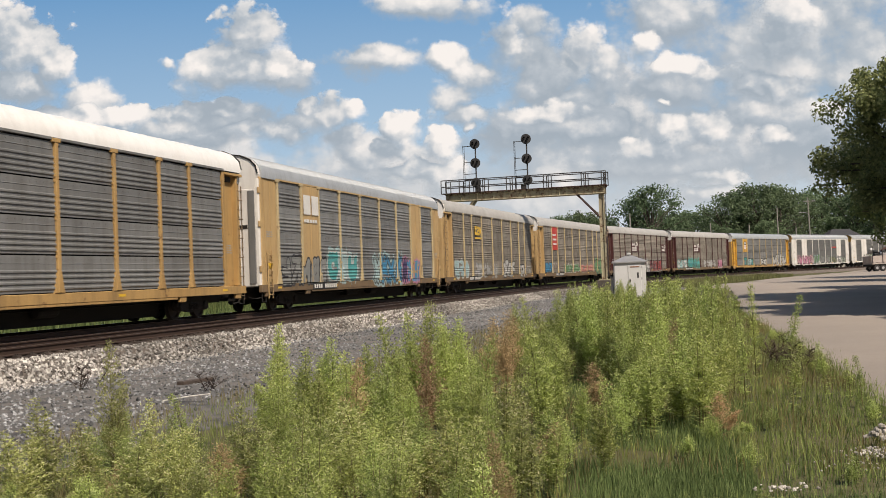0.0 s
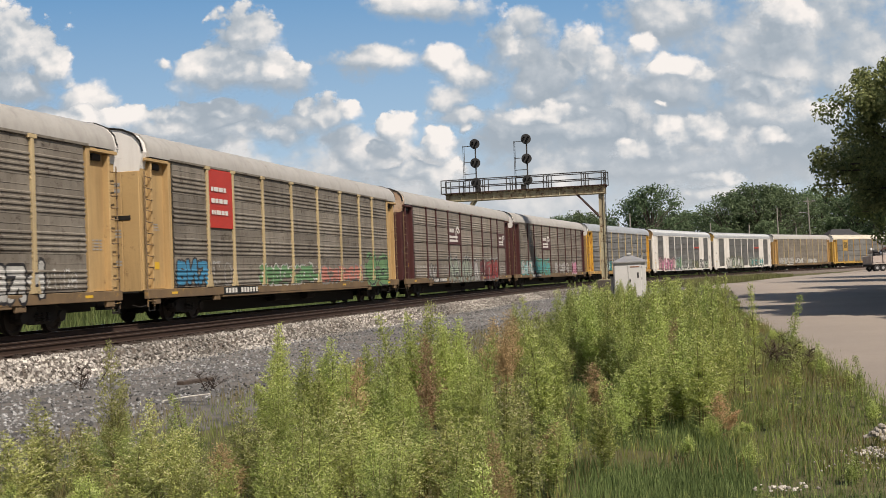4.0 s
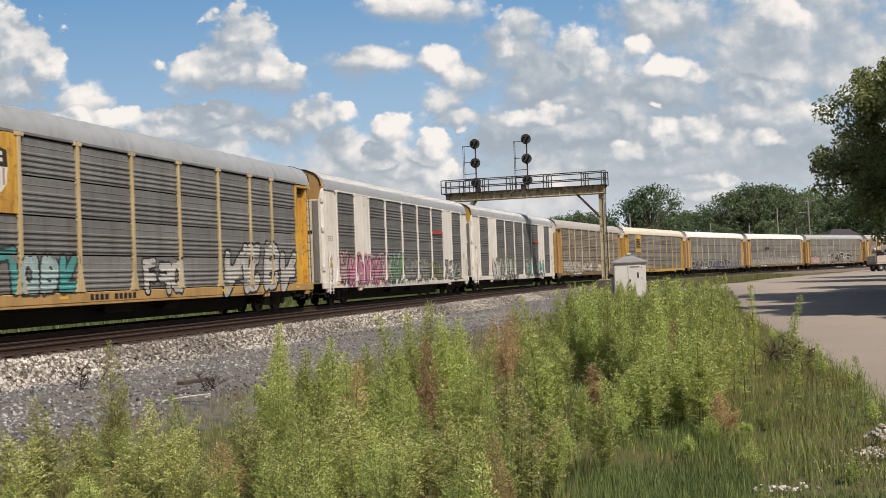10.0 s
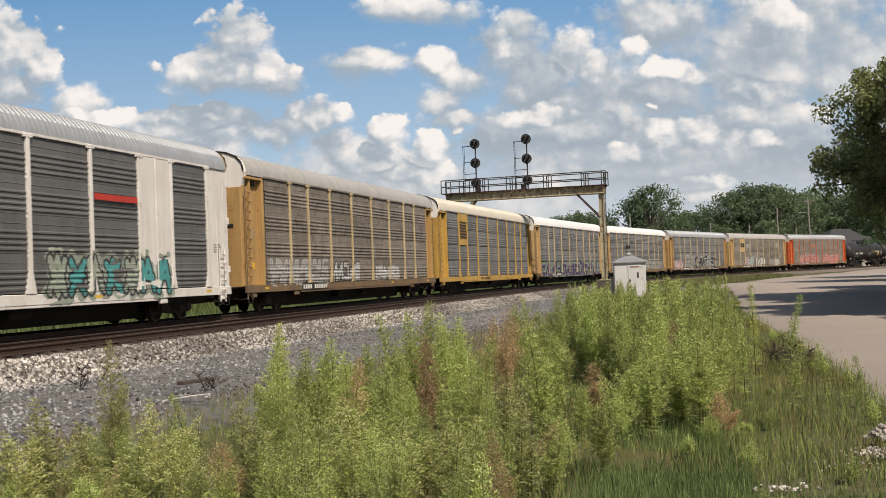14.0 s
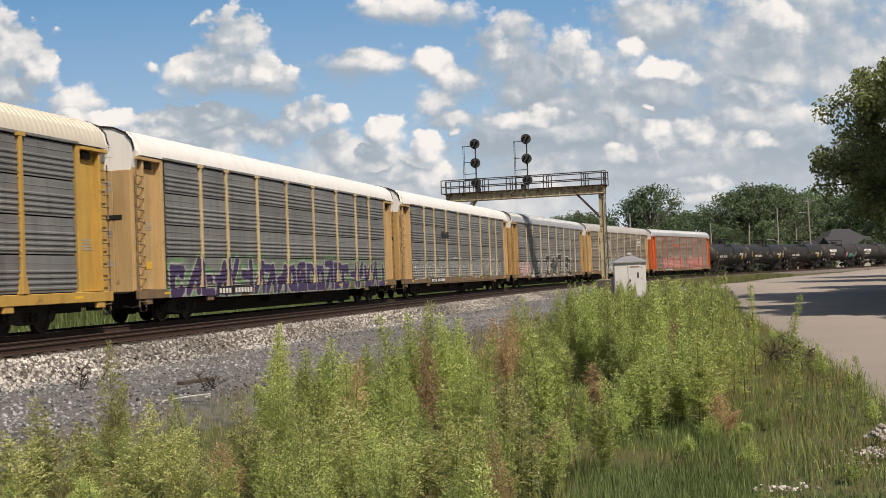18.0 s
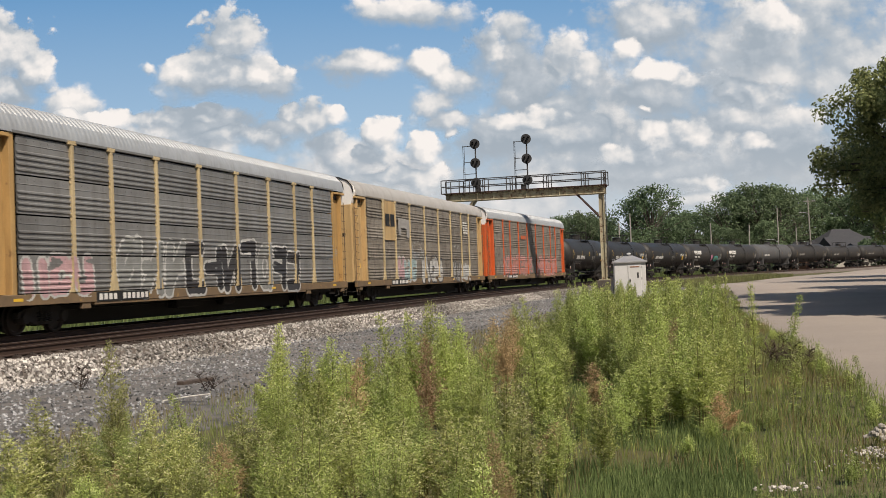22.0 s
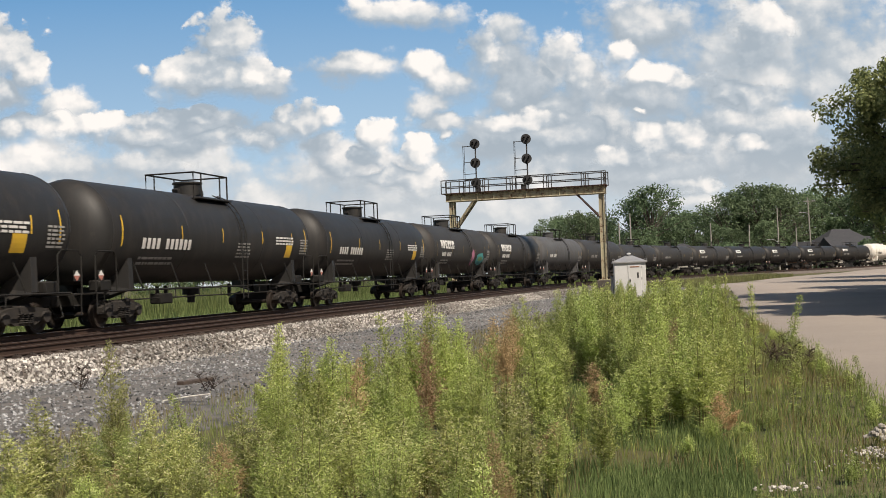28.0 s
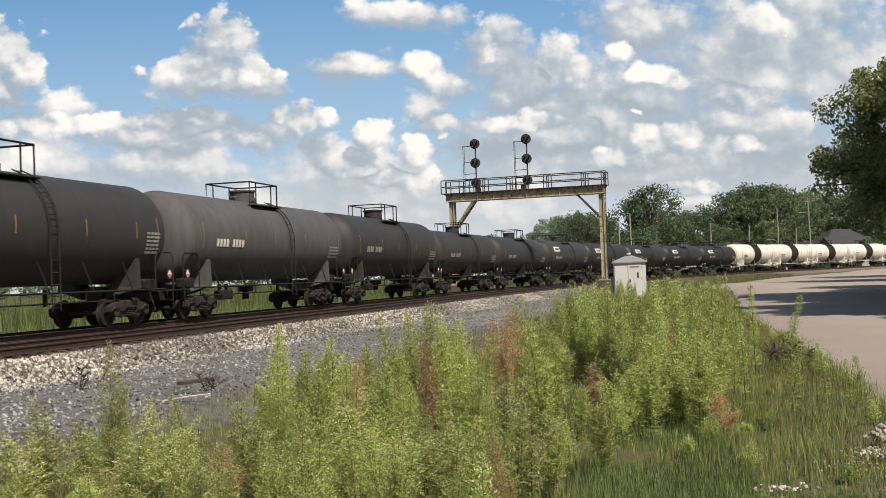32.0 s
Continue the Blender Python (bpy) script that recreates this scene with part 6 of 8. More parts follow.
# ---------------- signal bridge ----------------
M_STEEL = paint("flaking_grey_paint", (0.47, 0.44, 0.31), (0.35, 0.31, 0.21), 0.8, 0.8, rough=0.8, third=(0.11, 0.05, 0.028), third_amount=0.5, streak=0.6, streak_col=(0.13, 0.06, 0.035))
M_RUSTY = paint("rusty_grating", (0.085, 0.045, 0.035), (0.05, 0.03, 0.028), 0.8, 1.5, rough=0.85)
M_RAILING = paint("dark_pipe_railing", (0.03, 0.033, 0.037), (0.06, 0.048, 0.04), 0.7, 2.0, rough=0.6)
M_SIGNAL = paint("black_signal_paint", (0.02, 0.02, 0.022), (0.04, 0.04, 0.042), 0.8, 2.0, rough=0.5)
M_CONCRETE = paint("stained_concrete", (0.12, 0.105, 0.09), (0.07, 0.06, 0.05), 0.8, 1.5, rough=0.9, bump=0.4)
M_WHITE = paint("chalky_white_paint", (0.62, 0.62, 0.62), (0.52, 0.52, 0.51), 0.7, 1.2, rough=0.6, third=(0.34, 0.27, 0.2), third_amount=0.15)
M_ALU = paint("dull_aluminium", (0.42, 0.42, 0.43), (0.33, 0.33, 0.34), 0.7, 2.0, rough=0.45, metal=0.4)


def build_bridge():
    a, b = Vector((13.22, 91.2, 0)), Vector((0.965, 94.7, 0))
    span = (b - a).length
    rz = math.atan2(b.y - a.y, b.x - a.x)
    br = thing("signal_bridge", "rusty grey steel signal bridge over both tracks", "signal bridge", pose(a.x, a.y, 0, 0, 0, math.degrees(rz)))
    # local x runs from the near leg to the far leg; local y < 0 points away from the camera
    z0, z1 = 7.51, 8.11
    for y in (-0.42, 0.42):
        sh = Sheet()
        sh.box(-0.35, span + 0.45, y - 0.02, y + 0.02, z0, z1)
        sh.soft(-0.35, span + 0.45, y - 0.16, y + 0.16, z0 - 0.03, z0 + 0.03, 0.01).soft(-0.35, span + 0.45, y - 0.16, y + 0.16, z1 - 0.03, z1 + 0.03, 0.01)
        for x in np.arange(0.6, span, 1.4):
            sh.box(x - 0.02, x + 0.02, y - 0.14, y + 0.14, z0, z1)
        part("girder", sh, M_STEEL, br)
    gr = Sheet().soft(-0.5, span + 0.75, -0.75, 0.75, z1 + 0.03, z1 + 0.09, 0.01)
    for x in np.arange(-0.4, span + 0.7, 0.5):
        gr.box(x, x + 0.06, -0.72, 0.72, z1 - 0.08, z1 + 0.03)
    part("walkway", gr, M_RUSTY, br)
    for y in (-0.72, 0.72):
        sh = Sheet()
        for z in (z1 + 0.62, z1 + 1.18):
            sh.tube([(-0.5, y, z), (span + 0.75, y, z)], 0.045, 6)
        for x in [-0.5, -0.15, 1.15, 1.5, 4.25, 4.65, 7.3, 7.8, 9.7, 10.2, 11.0, 11.9, span + 0.3, span + 0.75]:
            sh.tube([(x, y, z1 + 0.05), (x, y, z1 + 1.18)], 0.042, 6)
        part("railing", sh.mesh("railing", [M_RAILING], smooth=40), None, br)
    for x, y0 in ((0.0, 0.02), (span, 0.02)):
        sh = Sheet()
        for y in (-0.30, 0.30):
            sh.soft(x - 0.17, x + 0.17, y - 0.015, y + 0.015, 0.42, z0, 0.004)
            sh.soft(x - 0.19, x - 0.16, y - 0.13, y + 0.13, 0.42, z0, 0.004).soft(x + 0.16, x + 0.19, y - 0.13, y + 0.13, 0.42, z0, 0.004)
        for z in np.arange(0.9, z0 - 0.4, 0.85):
            sh.soft(x - 0.03, x + 0.03, -0.3, 0.3, z, z + 0.06, 0.004)
            sh.tube([(x + 0.15, -0.3, z), (x + 0.15, 0.3, z + 0.8)], 0.02, 4)
        sh.soft(x - 0.4, x + 0.4, -0.6, 0.6, 0.36, 0.44, 0.01)
        part("leg", sh, M_STEEL, br)
        part("plinth", Sheet().soft(x - 0.6, x + 0.6, -0.8, 0.8, GROUND - 0.2, 0.36, 0.04), M_CONCRETE, br)
        s = 1 if x == 0 else -1
        for y in (-0.42, 0.42):
            q = Sheet()
            if s > 0:
                q.tube([(0.1, y, 5.5), (2.0, y, z0)], 0.06, 4)
            else:
                q.tube([(span - 0.1, y, 5.0), (span - 2.0, y, z0)], 0.11, 4)
            part("knee_brace", q.mesh("knee_brace", [M_RUSTY if s > 0 else M_STEEL]), None, br)
    # ladder up the near leg
    part("ladder", ladder_sheet(-0.32, 0.0, 0.6, z1 + 1.1, 0.4, 26, 0.016, axis="y"), M_RAILING, br)
    # two masts with three round target heads each
    for x, tops in ((6.17, (12.46, 10.8, 9.0)), (10.63, (12.35, 10.72, 9.03))):
        ma = part("mast", Sheet().tube([(x, -0.3, z1), (x, -0.3, tops[0] + 0.45)], 0.06, 8).mesh("mast", [M_RAILING], smooth=40), None, br)
        la = Sheet()
        for y in (-0.55, -0.1):
            la.tube([(x + 1.05, y, z1 + 0.1), (x + 1.05, y, tops[0] - 0.1)], 0.022, 5)
        for z in np.arange(z1 + 0.3, tops[0] - 0.2, 0.32):
            la.tube([(x + 1.05, -0.55, z), (x + 1.05, -0.1, z)], 0.014, 4)
        for z in (tops[0] - 0.15, tops[1] + 0.1, tops[1] - 0.9, tops[2] + 0.3):
            la.tube([(x, -0.3, z), (x + 1.05, -0.3, z)], 0.03, 5)
        part("mast_ladder", la.mesh("mast_ladder", [M_RAILING], smooth=40), None, br)
        for z in tops:
            # target disc faces along the line towards the camera, lamp unit behind and hooded lenses in front
            disc = Sheet().lathe([(0.02, -0.02), (0.41, -0.02), (0.43, 0.0), (0.41, 0.02), (0.02, 0.02)], 28, axis="y")
            disc.lathe([(0.12, -0.42), (0.23, -0.40), (0.25, -0.05), (0.25, -0.02)], 16, axis="y")
            hd = part("signal_head", disc.mesh("signal_head", [M_SIGNAL], smooth=35), None, br, "round black target signal head", at=pose(x, -0.12, z, 0, 0, 12))
            for k in range(3):
                w = 2 * math.pi * k / 3 + 0.5
                hood = Sheet()
                cx, cz = 0.20 * math.cos(w), 0.20 * math.sin(w)
                hood.lathe([(0.085, 0.0), (0.095, 0.25), (0.085, 0.25), (0.075, 0.02)], 12, axis="y", at=(cx, 0, cz), cap=False)
                part("hood", hood.mesh("hood", [M_SIGNAL], smooth=40), None, hd)
            part("bracket", Sheet().soft(x - 0.12, x + 0.12, -0.32, -0.12, z - 0.06, z + 0.06, 0.015), M_SIGNAL, br)
    # small junction boxes by the masts
    for x in (6.45, 10.4):
        part("junction_box", Sheet().soft(x - 0.22, x + 0.22, 0.0, 0.3, z1 + 0.12, z1 + 0.5, 0.02), M_RAILING, br)


build_bridge()


def build_hut():
    p = atlas(1112, 66.0)
    hut = thing("signal_hut", "white steel trackside relay hut with louvred door", "relay hut", pose(p.x, p.y, GROUND, 0, 0, -7))
    w, d, h = 0.92, 0.85, 2.28
    part("body", Sheet().soft(-w, w, -d, d, 0.12, h, 0.03), M_WHITE, hut)
    part("base", Sheet().soft(-w - 0.1, w + 0.1, -d - 0.1, d + 0.1, -0.1, 0.13, 0.03), M_CONCRETE, hut)
    rf = Sheet()
    e = 0.10
    rf.add([(-w - e, -d - e, h), (w + e, -d - e, h), (w + e, d + e, h), (-w - e, d + e, h), (-0.2, 0, h + 0.36), (0.2, 0, h + 0.36), (-w - e, -d - e, h - 0.08), (w + e, -d - e, h - 0.08), (w + e, d + e, h - 0.08), (-w - e, d + e, h - 0.08)],
           [(0, 1, 5, 4), (1, 2, 5), (2, 3, 4, 5), (3, 0, 4), (6, 7, 1, 0), (7, 8, 2, 1), (8, 9, 3, 2), (9, 6, 0, 3), (9, 8, 7, 6)])
    part("roof", rf, M_ALU, hut)
    part("vent", Sheet().lathe([(0.06, h + 0.34), (0.06, h + 0.42), (0.14, h + 0.43), (0.13, h + 0.50), (0.03, h + 0.53)], 14).mesh("vent", [M_WHITE], smooth=40), None, hut)
    dr = part("door", Sheet().soft(-0.12, 0.66, -d - 0.035, -d, 0.2, h - 0.22, 0.015), M_WHITE, hut)
    part("handle", Sheet().soft(-0.04, 0.02, -d - 0.08, -d - 0.03, 1.05, 1.25, 0.012), M_RAILING, dr)
    for z in (0.45, 1.2, 1.9):
        part("hinge", Sheet().soft(0.64, 0.70, -d - 0.05, -d - 0.02, z, z + 0.12, 0.008), M_ALU, dr)
    part("louvre", Sheet().soft(0.40, 0.50, -d - 0.05, -d - 0.03, 1.3, 1.62, 0.005), M_RAILING, dr)
    part("sign", Sheet().soft(0.0, 0.55, -d - 0.045, -d - 0.036, h - 0.36, h - 0.29, 0.003), paint("faded_sign", (0.25, 0.12, 0.07), None, 0.5, 3.0), hut)
    for x in (-w - 0.02, w + 0.02):
        part("lifting_eye", Sheet().tube([(x - 0.06, -d, h + 0.02), (x - 0.06, -d, h + 0.16), (x + 0.06, -d, h + 0.16), (x + 0.06, -d, h + 0.02)], 0.02, 6), M_ALU, hut)
    # small pedestal box beside it
    q = atlas(1086, 67.5)
    bx = thing("junction_pedestal", "grey metal cable pedestal beside the relay hut", "cable box", pose(q.x, q.y, GROUND, 0, 0, 10))
    part("body", Sheet().soft(-0.22, 0.22, -0.18, 0.18, 0.0, 1.35, 0.02), M_ALU, bx)
    part("lid", Sheet().soft(-0.25, 0.25, -0.21, 0.21, 1.35, 1.42, 0.015), M_ALU, bx)


def atlas(x, depth, z=0.0):
    """A place by the bearing of a column of the view and its depth."""
    return Vector(((x - 784) / 1961 * depth, depth, z))


build_hut()

# ---------------- distance: poles, houses ----------------
M_POLE = paint("grey_weathered_pole", (0.36, 0.34, 0.31), (0.25, 0.23, 0.21), 0.8, 2.0, rough=0.9, stretch=(1, 1, 0.2))
M_SHINGLE = paint("dark_shingle", (0.04, 0.042, 0.048), (0.06, 0.06, 0.065), 0.8, 2.0, rough=0.9, bump=0.6, fine=8)
M_SIDING = paint("pale_siding", (0.42, 0.40, 0.36), (0.33, 0.31, 0.28), 0.7, 1.0, rough=0.8)
M_BRICK = paint("brown_brick_gable", (0.20, 0.11, 0.075), (0.14, 0.08, 0.06), 0.8, 2.0, rough=0.9)
M_PANE = paint("dark_window_pane", (0.02, 0.023, 0.027), None, 0.3, 2.0, rough=0.1, spec=0.8)


def pole(x, depth, top, arm=False, lamp=0, lean=0.0):
    p = atlas(x, depth)
    po = thing("utility_pole", "weathered wooden utility pole behind the tracks", "utility pole", pose(p.x, p.y, GROUND), group="poles along the far lane")
    h = top - GROUND
    part("shaft", Sheet().tube([(0, 0, -0.3), (lean, 0, h)], [0.19, 0.12], 8).mesh("shaft", [M_POLE], smooth=50), None, po)
    if arm:
        part("crossarm", Sheet().soft(-1.3, 1.3, -0.07, 0.07, h - 0.9, h - 0.74, 0.015), M_POLE, po)
        for k in (-1.2, -0.7, 0.7, 1.2):
            part("insulator", Sheet().lathe([(0.05, h - 0.74), (0.07, h - 0.66), (0.03, h - 0.55)], 8, at=(k, 0, 0)), M_ALU, po)
        part("brace", Sheet().tube([(-0.7, 0, h - 0.8), (0, 0, h - 1.6), (0.7, 0, h - 0.8)], 0.03, 4), M_POLE, po)
    if lamp:
        part("lamp_arm", Sheet().tube([(0, 0, lamp), (-1.0, -0.2, lamp + 0.7), (-2.0, -0.4, lamp + 0.8)], 0.05, 6), M_ALU, po)
        part("lamp_head", Sheet().soft(-2.6, -1.9, -0.55, -0.25, lamp + 0.7, lamp + 0.86, 0.05), M_ALU, po)


pole(1097, 232, 11.0)
pole(1117, 226, 12.6)
pole(1259, 240, 10.5)
pole(1325, 244, 10.0, lean=0.3)
pole(1378, 238, 13.2, lamp=6.3)
pole(1410, 250, 9.5)
pole(1436, 246, 15.6, arm=True, lamp=12.2, lean=-0.4)


def wire(x0, d0, z0, x1, d1, z1, sag):
    a, b = atlas(x0, d0), atlas(x1, d1)
    pts = []
    for i in range(13):
        f = i / 12
        pts.append((a.x + (b.x - a.x) * f, a.y + (b.y - a.y) * f, z0 + (z1 - z0) * f - sag * 4 * f * (1 - f)))
    thing("overhead_wire", "thin dark wire strung between utility poles", "wire", group="wires along the far lane", data=Sheet().tube(pts, 0.022, 4).mesh("overhead_wire", [M_RAILING]))


wire(1117, 226, 12.3, 1378, 238, 13.0, 0.9)
wire(1117, 226, 9.6, 1259, 240, 9.9, 0.5)
wire(1378, 238, 13.0, 1436, 246, 14.8, 0.4)
wire(1436, 246, 14.8, 1640, 250, 15.0, 0.9)
wire(1378, 238, 11.5, 1436, 246, 12.4, 0.4)


def house(x, depth, w, d, eave, ridge, rz, hip, siding, label, wins):
    p = atlas(x, depth)
    ho = thing("house", label, "house", pose(p.x, p.y, GROUND, 0, 0, rz))
    part("wall", Sheet().box(-w / 2, w / 2, -d / 2, d / 2, -0.2, eave), siding, ho)
    rf = Sheet()
    e = 0.5
    k = w / 2 - d / 2 if hip else w / 2 + e
    k = max(k, 0.4)
    W, D = w / 2 + e, d / 2 + e
    vs = [(-W, -D, eave - 0.15), (W, -D, eave - 0.15), (W, D, eave - 0.15), (-W, D, eave - 0.15), (-k, 0, ridge), (k, 0, ridge),
          (-W, -D, eave - 0.4), (W, -D, eave - 0.4), (W, D, eave - 0.4), (-W, D, eave - 0.4)]
    rf.add(vs, [(0, 1, 5, 4), (2, 3, 4, 5), (6, 7, 1, 0), (7, 8, 2, 1), (8, 9, 3, 2), (9, 6, 0, 3), (9, 8, 7, 6)])
    if hip:
        rf.add(vs, [(1, 2, 5), (3, 0, 4)])
    else:
        rf.add(vs, [(1, 2, 5), (3, 0, 4)], 0)
    part("roof", rf, M_SHINGLE, ho)
    for i in range(wins):
        xx = -w / 2 + (i + 0.5) * w / wins
        wi = part("window", Sheet().soft(xx - 0.6, xx + 0.6, -d / 2 - 0.06, -d / 2, eave - 1.9, eave - 0.6, 0.02), M_WHITE, ho)
        part("pane", Sheet().box(xx - 0.5, xx + 0.5, -d / 2 - 0.075, -d / 2 - 0.06, eave - 1.8, eave - 0.7), M_PANE, wi)
    return ho


house(1488, 268, 14.5, 10, 5.6, 9.6, 12, True, M_SIDING, "house with dark hipped shingle roof behind the tracks", 4)
house(1500, 254, 11, 8, 4.6, 7.4, 12, False, M_SIDING, "low house with dark shingle gable roof", 3)
house(1424, 262, 5.5, 6, 4.6, 6.8, -60, False, M_BRICK, "small brown gabled house by the lane", 1)
house(1208, 246, 9.0, 8, 4.6, 7.1, 4, True, M_SIDING, "small house with dark hipped shingle roof", 3)
house(1540, 250, 9.0, 7, 4.4, 5.8, 12, False, M_SIDING, "low building with grey shingle roof", 2)
house(1400, 285, 14.0, 7, 4.6, 6.0, 8, False, M_SIDING, "long low house with grey roof beyond the poles", 4)


# ---------------- trees ----------------
def leaf_material(name, light, dark, rough=0.6, through=0.35, tips=None, patch=None):
    m = bpy.data.materials.new(name)
    m.use_nodes = True
    t = m.node_tree
    L = t.links.new
    b = t.nodes["Principled BSDF"]
    ge = t.nodes.new("ShaderNodeNewGeometry")
    info = t.nodes.new("ShaderNodeObjectInfo")
    r = ramp(t, ge.outputs["Random Per Island"], [(0.0, dark), (1.0, light)] if tips is None else [(0.0, dark), (0.6, light), (0.8, light), (0.87, tips)])
    tc = t.nodes.new("ShaderNodeTexCoord")
    n = nd(t, "ShaderNodeTexNoise", Scale=0.9, Detail=3.0)
    L(tc.outputs["Object"], n.inputs["Vector"])
    hs = nd(t, "ShaderNodeHueSaturation")
    mr = t.nodes.new("ShaderNodeMapRange")
    mr.inputs["To Min"].default_value, mr.inputs["To Max"].default_value = 0.7, 1.3
    L(n.outputs["Fac"], mr.inputs["Value"])
    mh = t.nodes.new("ShaderNodeMapRange")
    mh.inputs["To Min"].default_value, mh.inputs["To Max"].default_value = 0.486, 0.508
    L(info.outputs["Random"], mh.inputs["Value"])
    mo = t.nodes.new("ShaderNodeMapRange")
    mo.inputs["To Min"].default_value, mo.inputs["To Max"].default_value = 0.68, 1.22
    sw = t.nodes.new("ShaderNodeMath")
    sw.operation, sw.inputs[1].default_value = "MULTIPLY", 7.31
    fr = t.nodes.new("ShaderNodeMath")
    fr.operation = "FRACT"
    L(info.outputs["Random"], sw.inputs[0])
    L(sw.outputs[0], fr.inputs[0])
    L(fr.outputs[0], mo.inputs["Value"])
    mm = t.nodes.new("ShaderNodeMath")
    mm.operation = "MULTIPLY"
    L(mr.outputs[0], mm.inputs[0])
    L(mo.outputs[0], mm.inputs[1])
    L(mm.outputs[0], hs.inputs["Value"])
    L(mh.outputs[0], hs.inputs["Hue"])
    col = r.outputs[0]
    if patch:
        # withered patches
        pn = nd(t, "ShaderNodeTexNoise", Scale=0.75, Detail=5.0, Roughness=0.65)
        L(tc.outputs["Object"], pn.inputs["Vector"])
        pr = ramp(t, pn.outputs["Fac"], [(0.50, (0, 0, 0)), (0.66, (0.8, 0.8, 0.8))])
        pm = t.nodes.new("ShaderNodeMix")
        pm.data_type = "RGBA"
        pm.inputs["B"].default_value = (*patch, 1)
        L(pr.outputs[0], pm.inputs["Factor"])
        L(col, pm.inputs["A"])
        col = pm.outputs["Result"]
    L(col, hs.inputs["Color"])
    L(hs.outputs[0], b.inputs["Base Color"])
    b.inputs["Roughness"].default_value = rough
    b.inputs["Specular IOR Level"].default_value = 0.12
    tr = t.nodes.new("ShaderNodeBsdfTranslucent")
    L(hs.outputs[0], tr.inputs["Color"])
    mx = t.nodes.new("ShaderNodeMixShader")
    mx.inputs[0].default_value = through
    L(b.outputs[0], mx.inputs[1])
    L(tr.outputs[0], mx.inputs[2])
    L(mx.outputs[0], t.nodes["Material Output"].inputs["Surface"])
    return m


M_LEAF = leaf_material("broadleaf_foliage", (0.205, 0.28, 0.155), (0.10, 0.15, 0.082), through=0.4)
M_LEAF_DARK = leaf_material("dense_oak_foliage", (0.175, 0.22, 0.085), (0.07, 0.10, 0.04))
M_OAK = leaf_material("sunlit_oak_foliage", (0.40, 0.43, 0.19), (0.17, 0.21, 0.085), through=0.4)
M_BARK = paint("grey_bark", (0.10, 0.085, 0.07), (0.06, 0.05, 0.042), 0.8, 3.0, rough=0.95, bump=0.8, fine=12, stretch=(1, 1, 0.3))


def leaves_mesh(name, clumps, per, size, seed, material):
    """Leaf quads scattered in clumps (centre, radius), denser towards each clump's skin."""
    rng = np.random.default_rng(seed)
    C = np.array([c for c, r in clumps])
    R = np.array([r for c, r in clumps])
    n = len(clumps) * per
    idx = np.repeat(np.arange(len(clumps)), per)
    d = rng.normal(size=(n, 3))
    d /= np.linalg.norm(d, axis=1)[:, None]
    rad = R[idx] * rng.uniform(0.02, 1.0, n) ** 0.42
    p = C[idx] + d * rad[:, None] * np.array([1, 1, 0.8])
    a = rng.normal(size=(n, 3))
    a /= np.linalg.norm(a, axis=1)[:, None]
    nrm = d * 0.6 + rng.normal(size=(n, 3)) * 0.6 + np.array([0, 0, 0.35])
    b = np.cross(nrm, a)
    b /= np.linalg.norm(b, axis=1)[:, None]
    a = np.cross(b, nrm)
    a /= np.linalg.norm(a, axis=1)[:, None]
    s = size * rng.uniform(0.6, 1.35, n)[:, None]
    V = np.stack([p - a * s, p + b * s * 0.55, p + a * s, p - b * s * 0.55], 1).reshape(-1, 3)
    F = np.arange(n * 4).reshape(-1, 4)
    me = bpy.data.meshes.new(name)
    me.from_pydata(V.tolist(), [], F.tolist())
    me.materials.append(material)
    return me


def tree_meshes(h, crown_r, crown_lo, seed, leaf, per, n_clump, material, lobes=1.0, lump=(0.16, 0.30)):
    """Trunk with limbs, and the crown's clumps carried by the limbs."""
    rnd = random.Random(seed)
    wood = Sheet()
    top = h * 0.72
    wood.tube([(0, 0, -0.3), (0.05 * h * rnd.uniform(-1, 1) * 0.3, 0, crown_lo), (0.1 * rnd.uniform(-1, 1), 0.1, top)], [0.030 * h, 0.024 * h, 0.008 * h], 8)
    clumps = []
    for k in range(n_clump):
        w = rnd.uniform(0, 2 * math.pi)
        zf = rnd.random() ** 0.8
        z = crown_lo + (h - crown_lo) * zf
        shell = math.sqrt(max(0.05, 1 - ((zf - 0.42) / 0.62) ** 2))
        r = crown_r * shell * rnd.uniform(0.35, 1.0) * (1 + 0.25 * lobes * math.sin(3 * w + seed))
        c = (r * math.cos(w), r * math.sin(w), z - 0.1 * crown_r * rnd.random())
        rad = crown_r * rnd.uniform(*lump)
        clumps.append((c, rad))
        if k % 3 == 0:
            z0 = crown_lo + (min(z, top) - crown_lo) * rnd.uniform(0.2, 0.7)
            mid = (c[0] * 0.5, c[1] * 0.5, (z0 + c[2]) / 2 + 0.3)
            wood.tube([(0, 0, z0), mid, c], [0.010 * h, 0.006 * h, 0.002 * h], 5)
    return wood.mesh("trunk", [M_BARK], smooth=50), leaves_mesh("crown", clumps, per, leaf, seed, material)


PROTO_TREES = [tree_meshes(20, 8.5, 3.0, 31 + k, 0.31, 66, 84, M_LEAF) for k in range(4)]
PROTO_BUSH = [tree_meshes(7, 4.5, 0.5, 51 + k, 0.36, 28, 50, M_LEAF) for k in range(2)]


def plant_tree(name, label, meshes, p, scale, rz, tall=1.0, group=""):
    tr = thing(name, label, "tree", Matrix.Translation(p) @ Matrix.Rotation(rz, 4, "Z") @ Matrix.Diagonal((scale, scale, scale * tall, 1)), group=group)
    part("trunk", meshes[0], None, tr)
    part("crown", meshes[1], None, tr)
    return tr


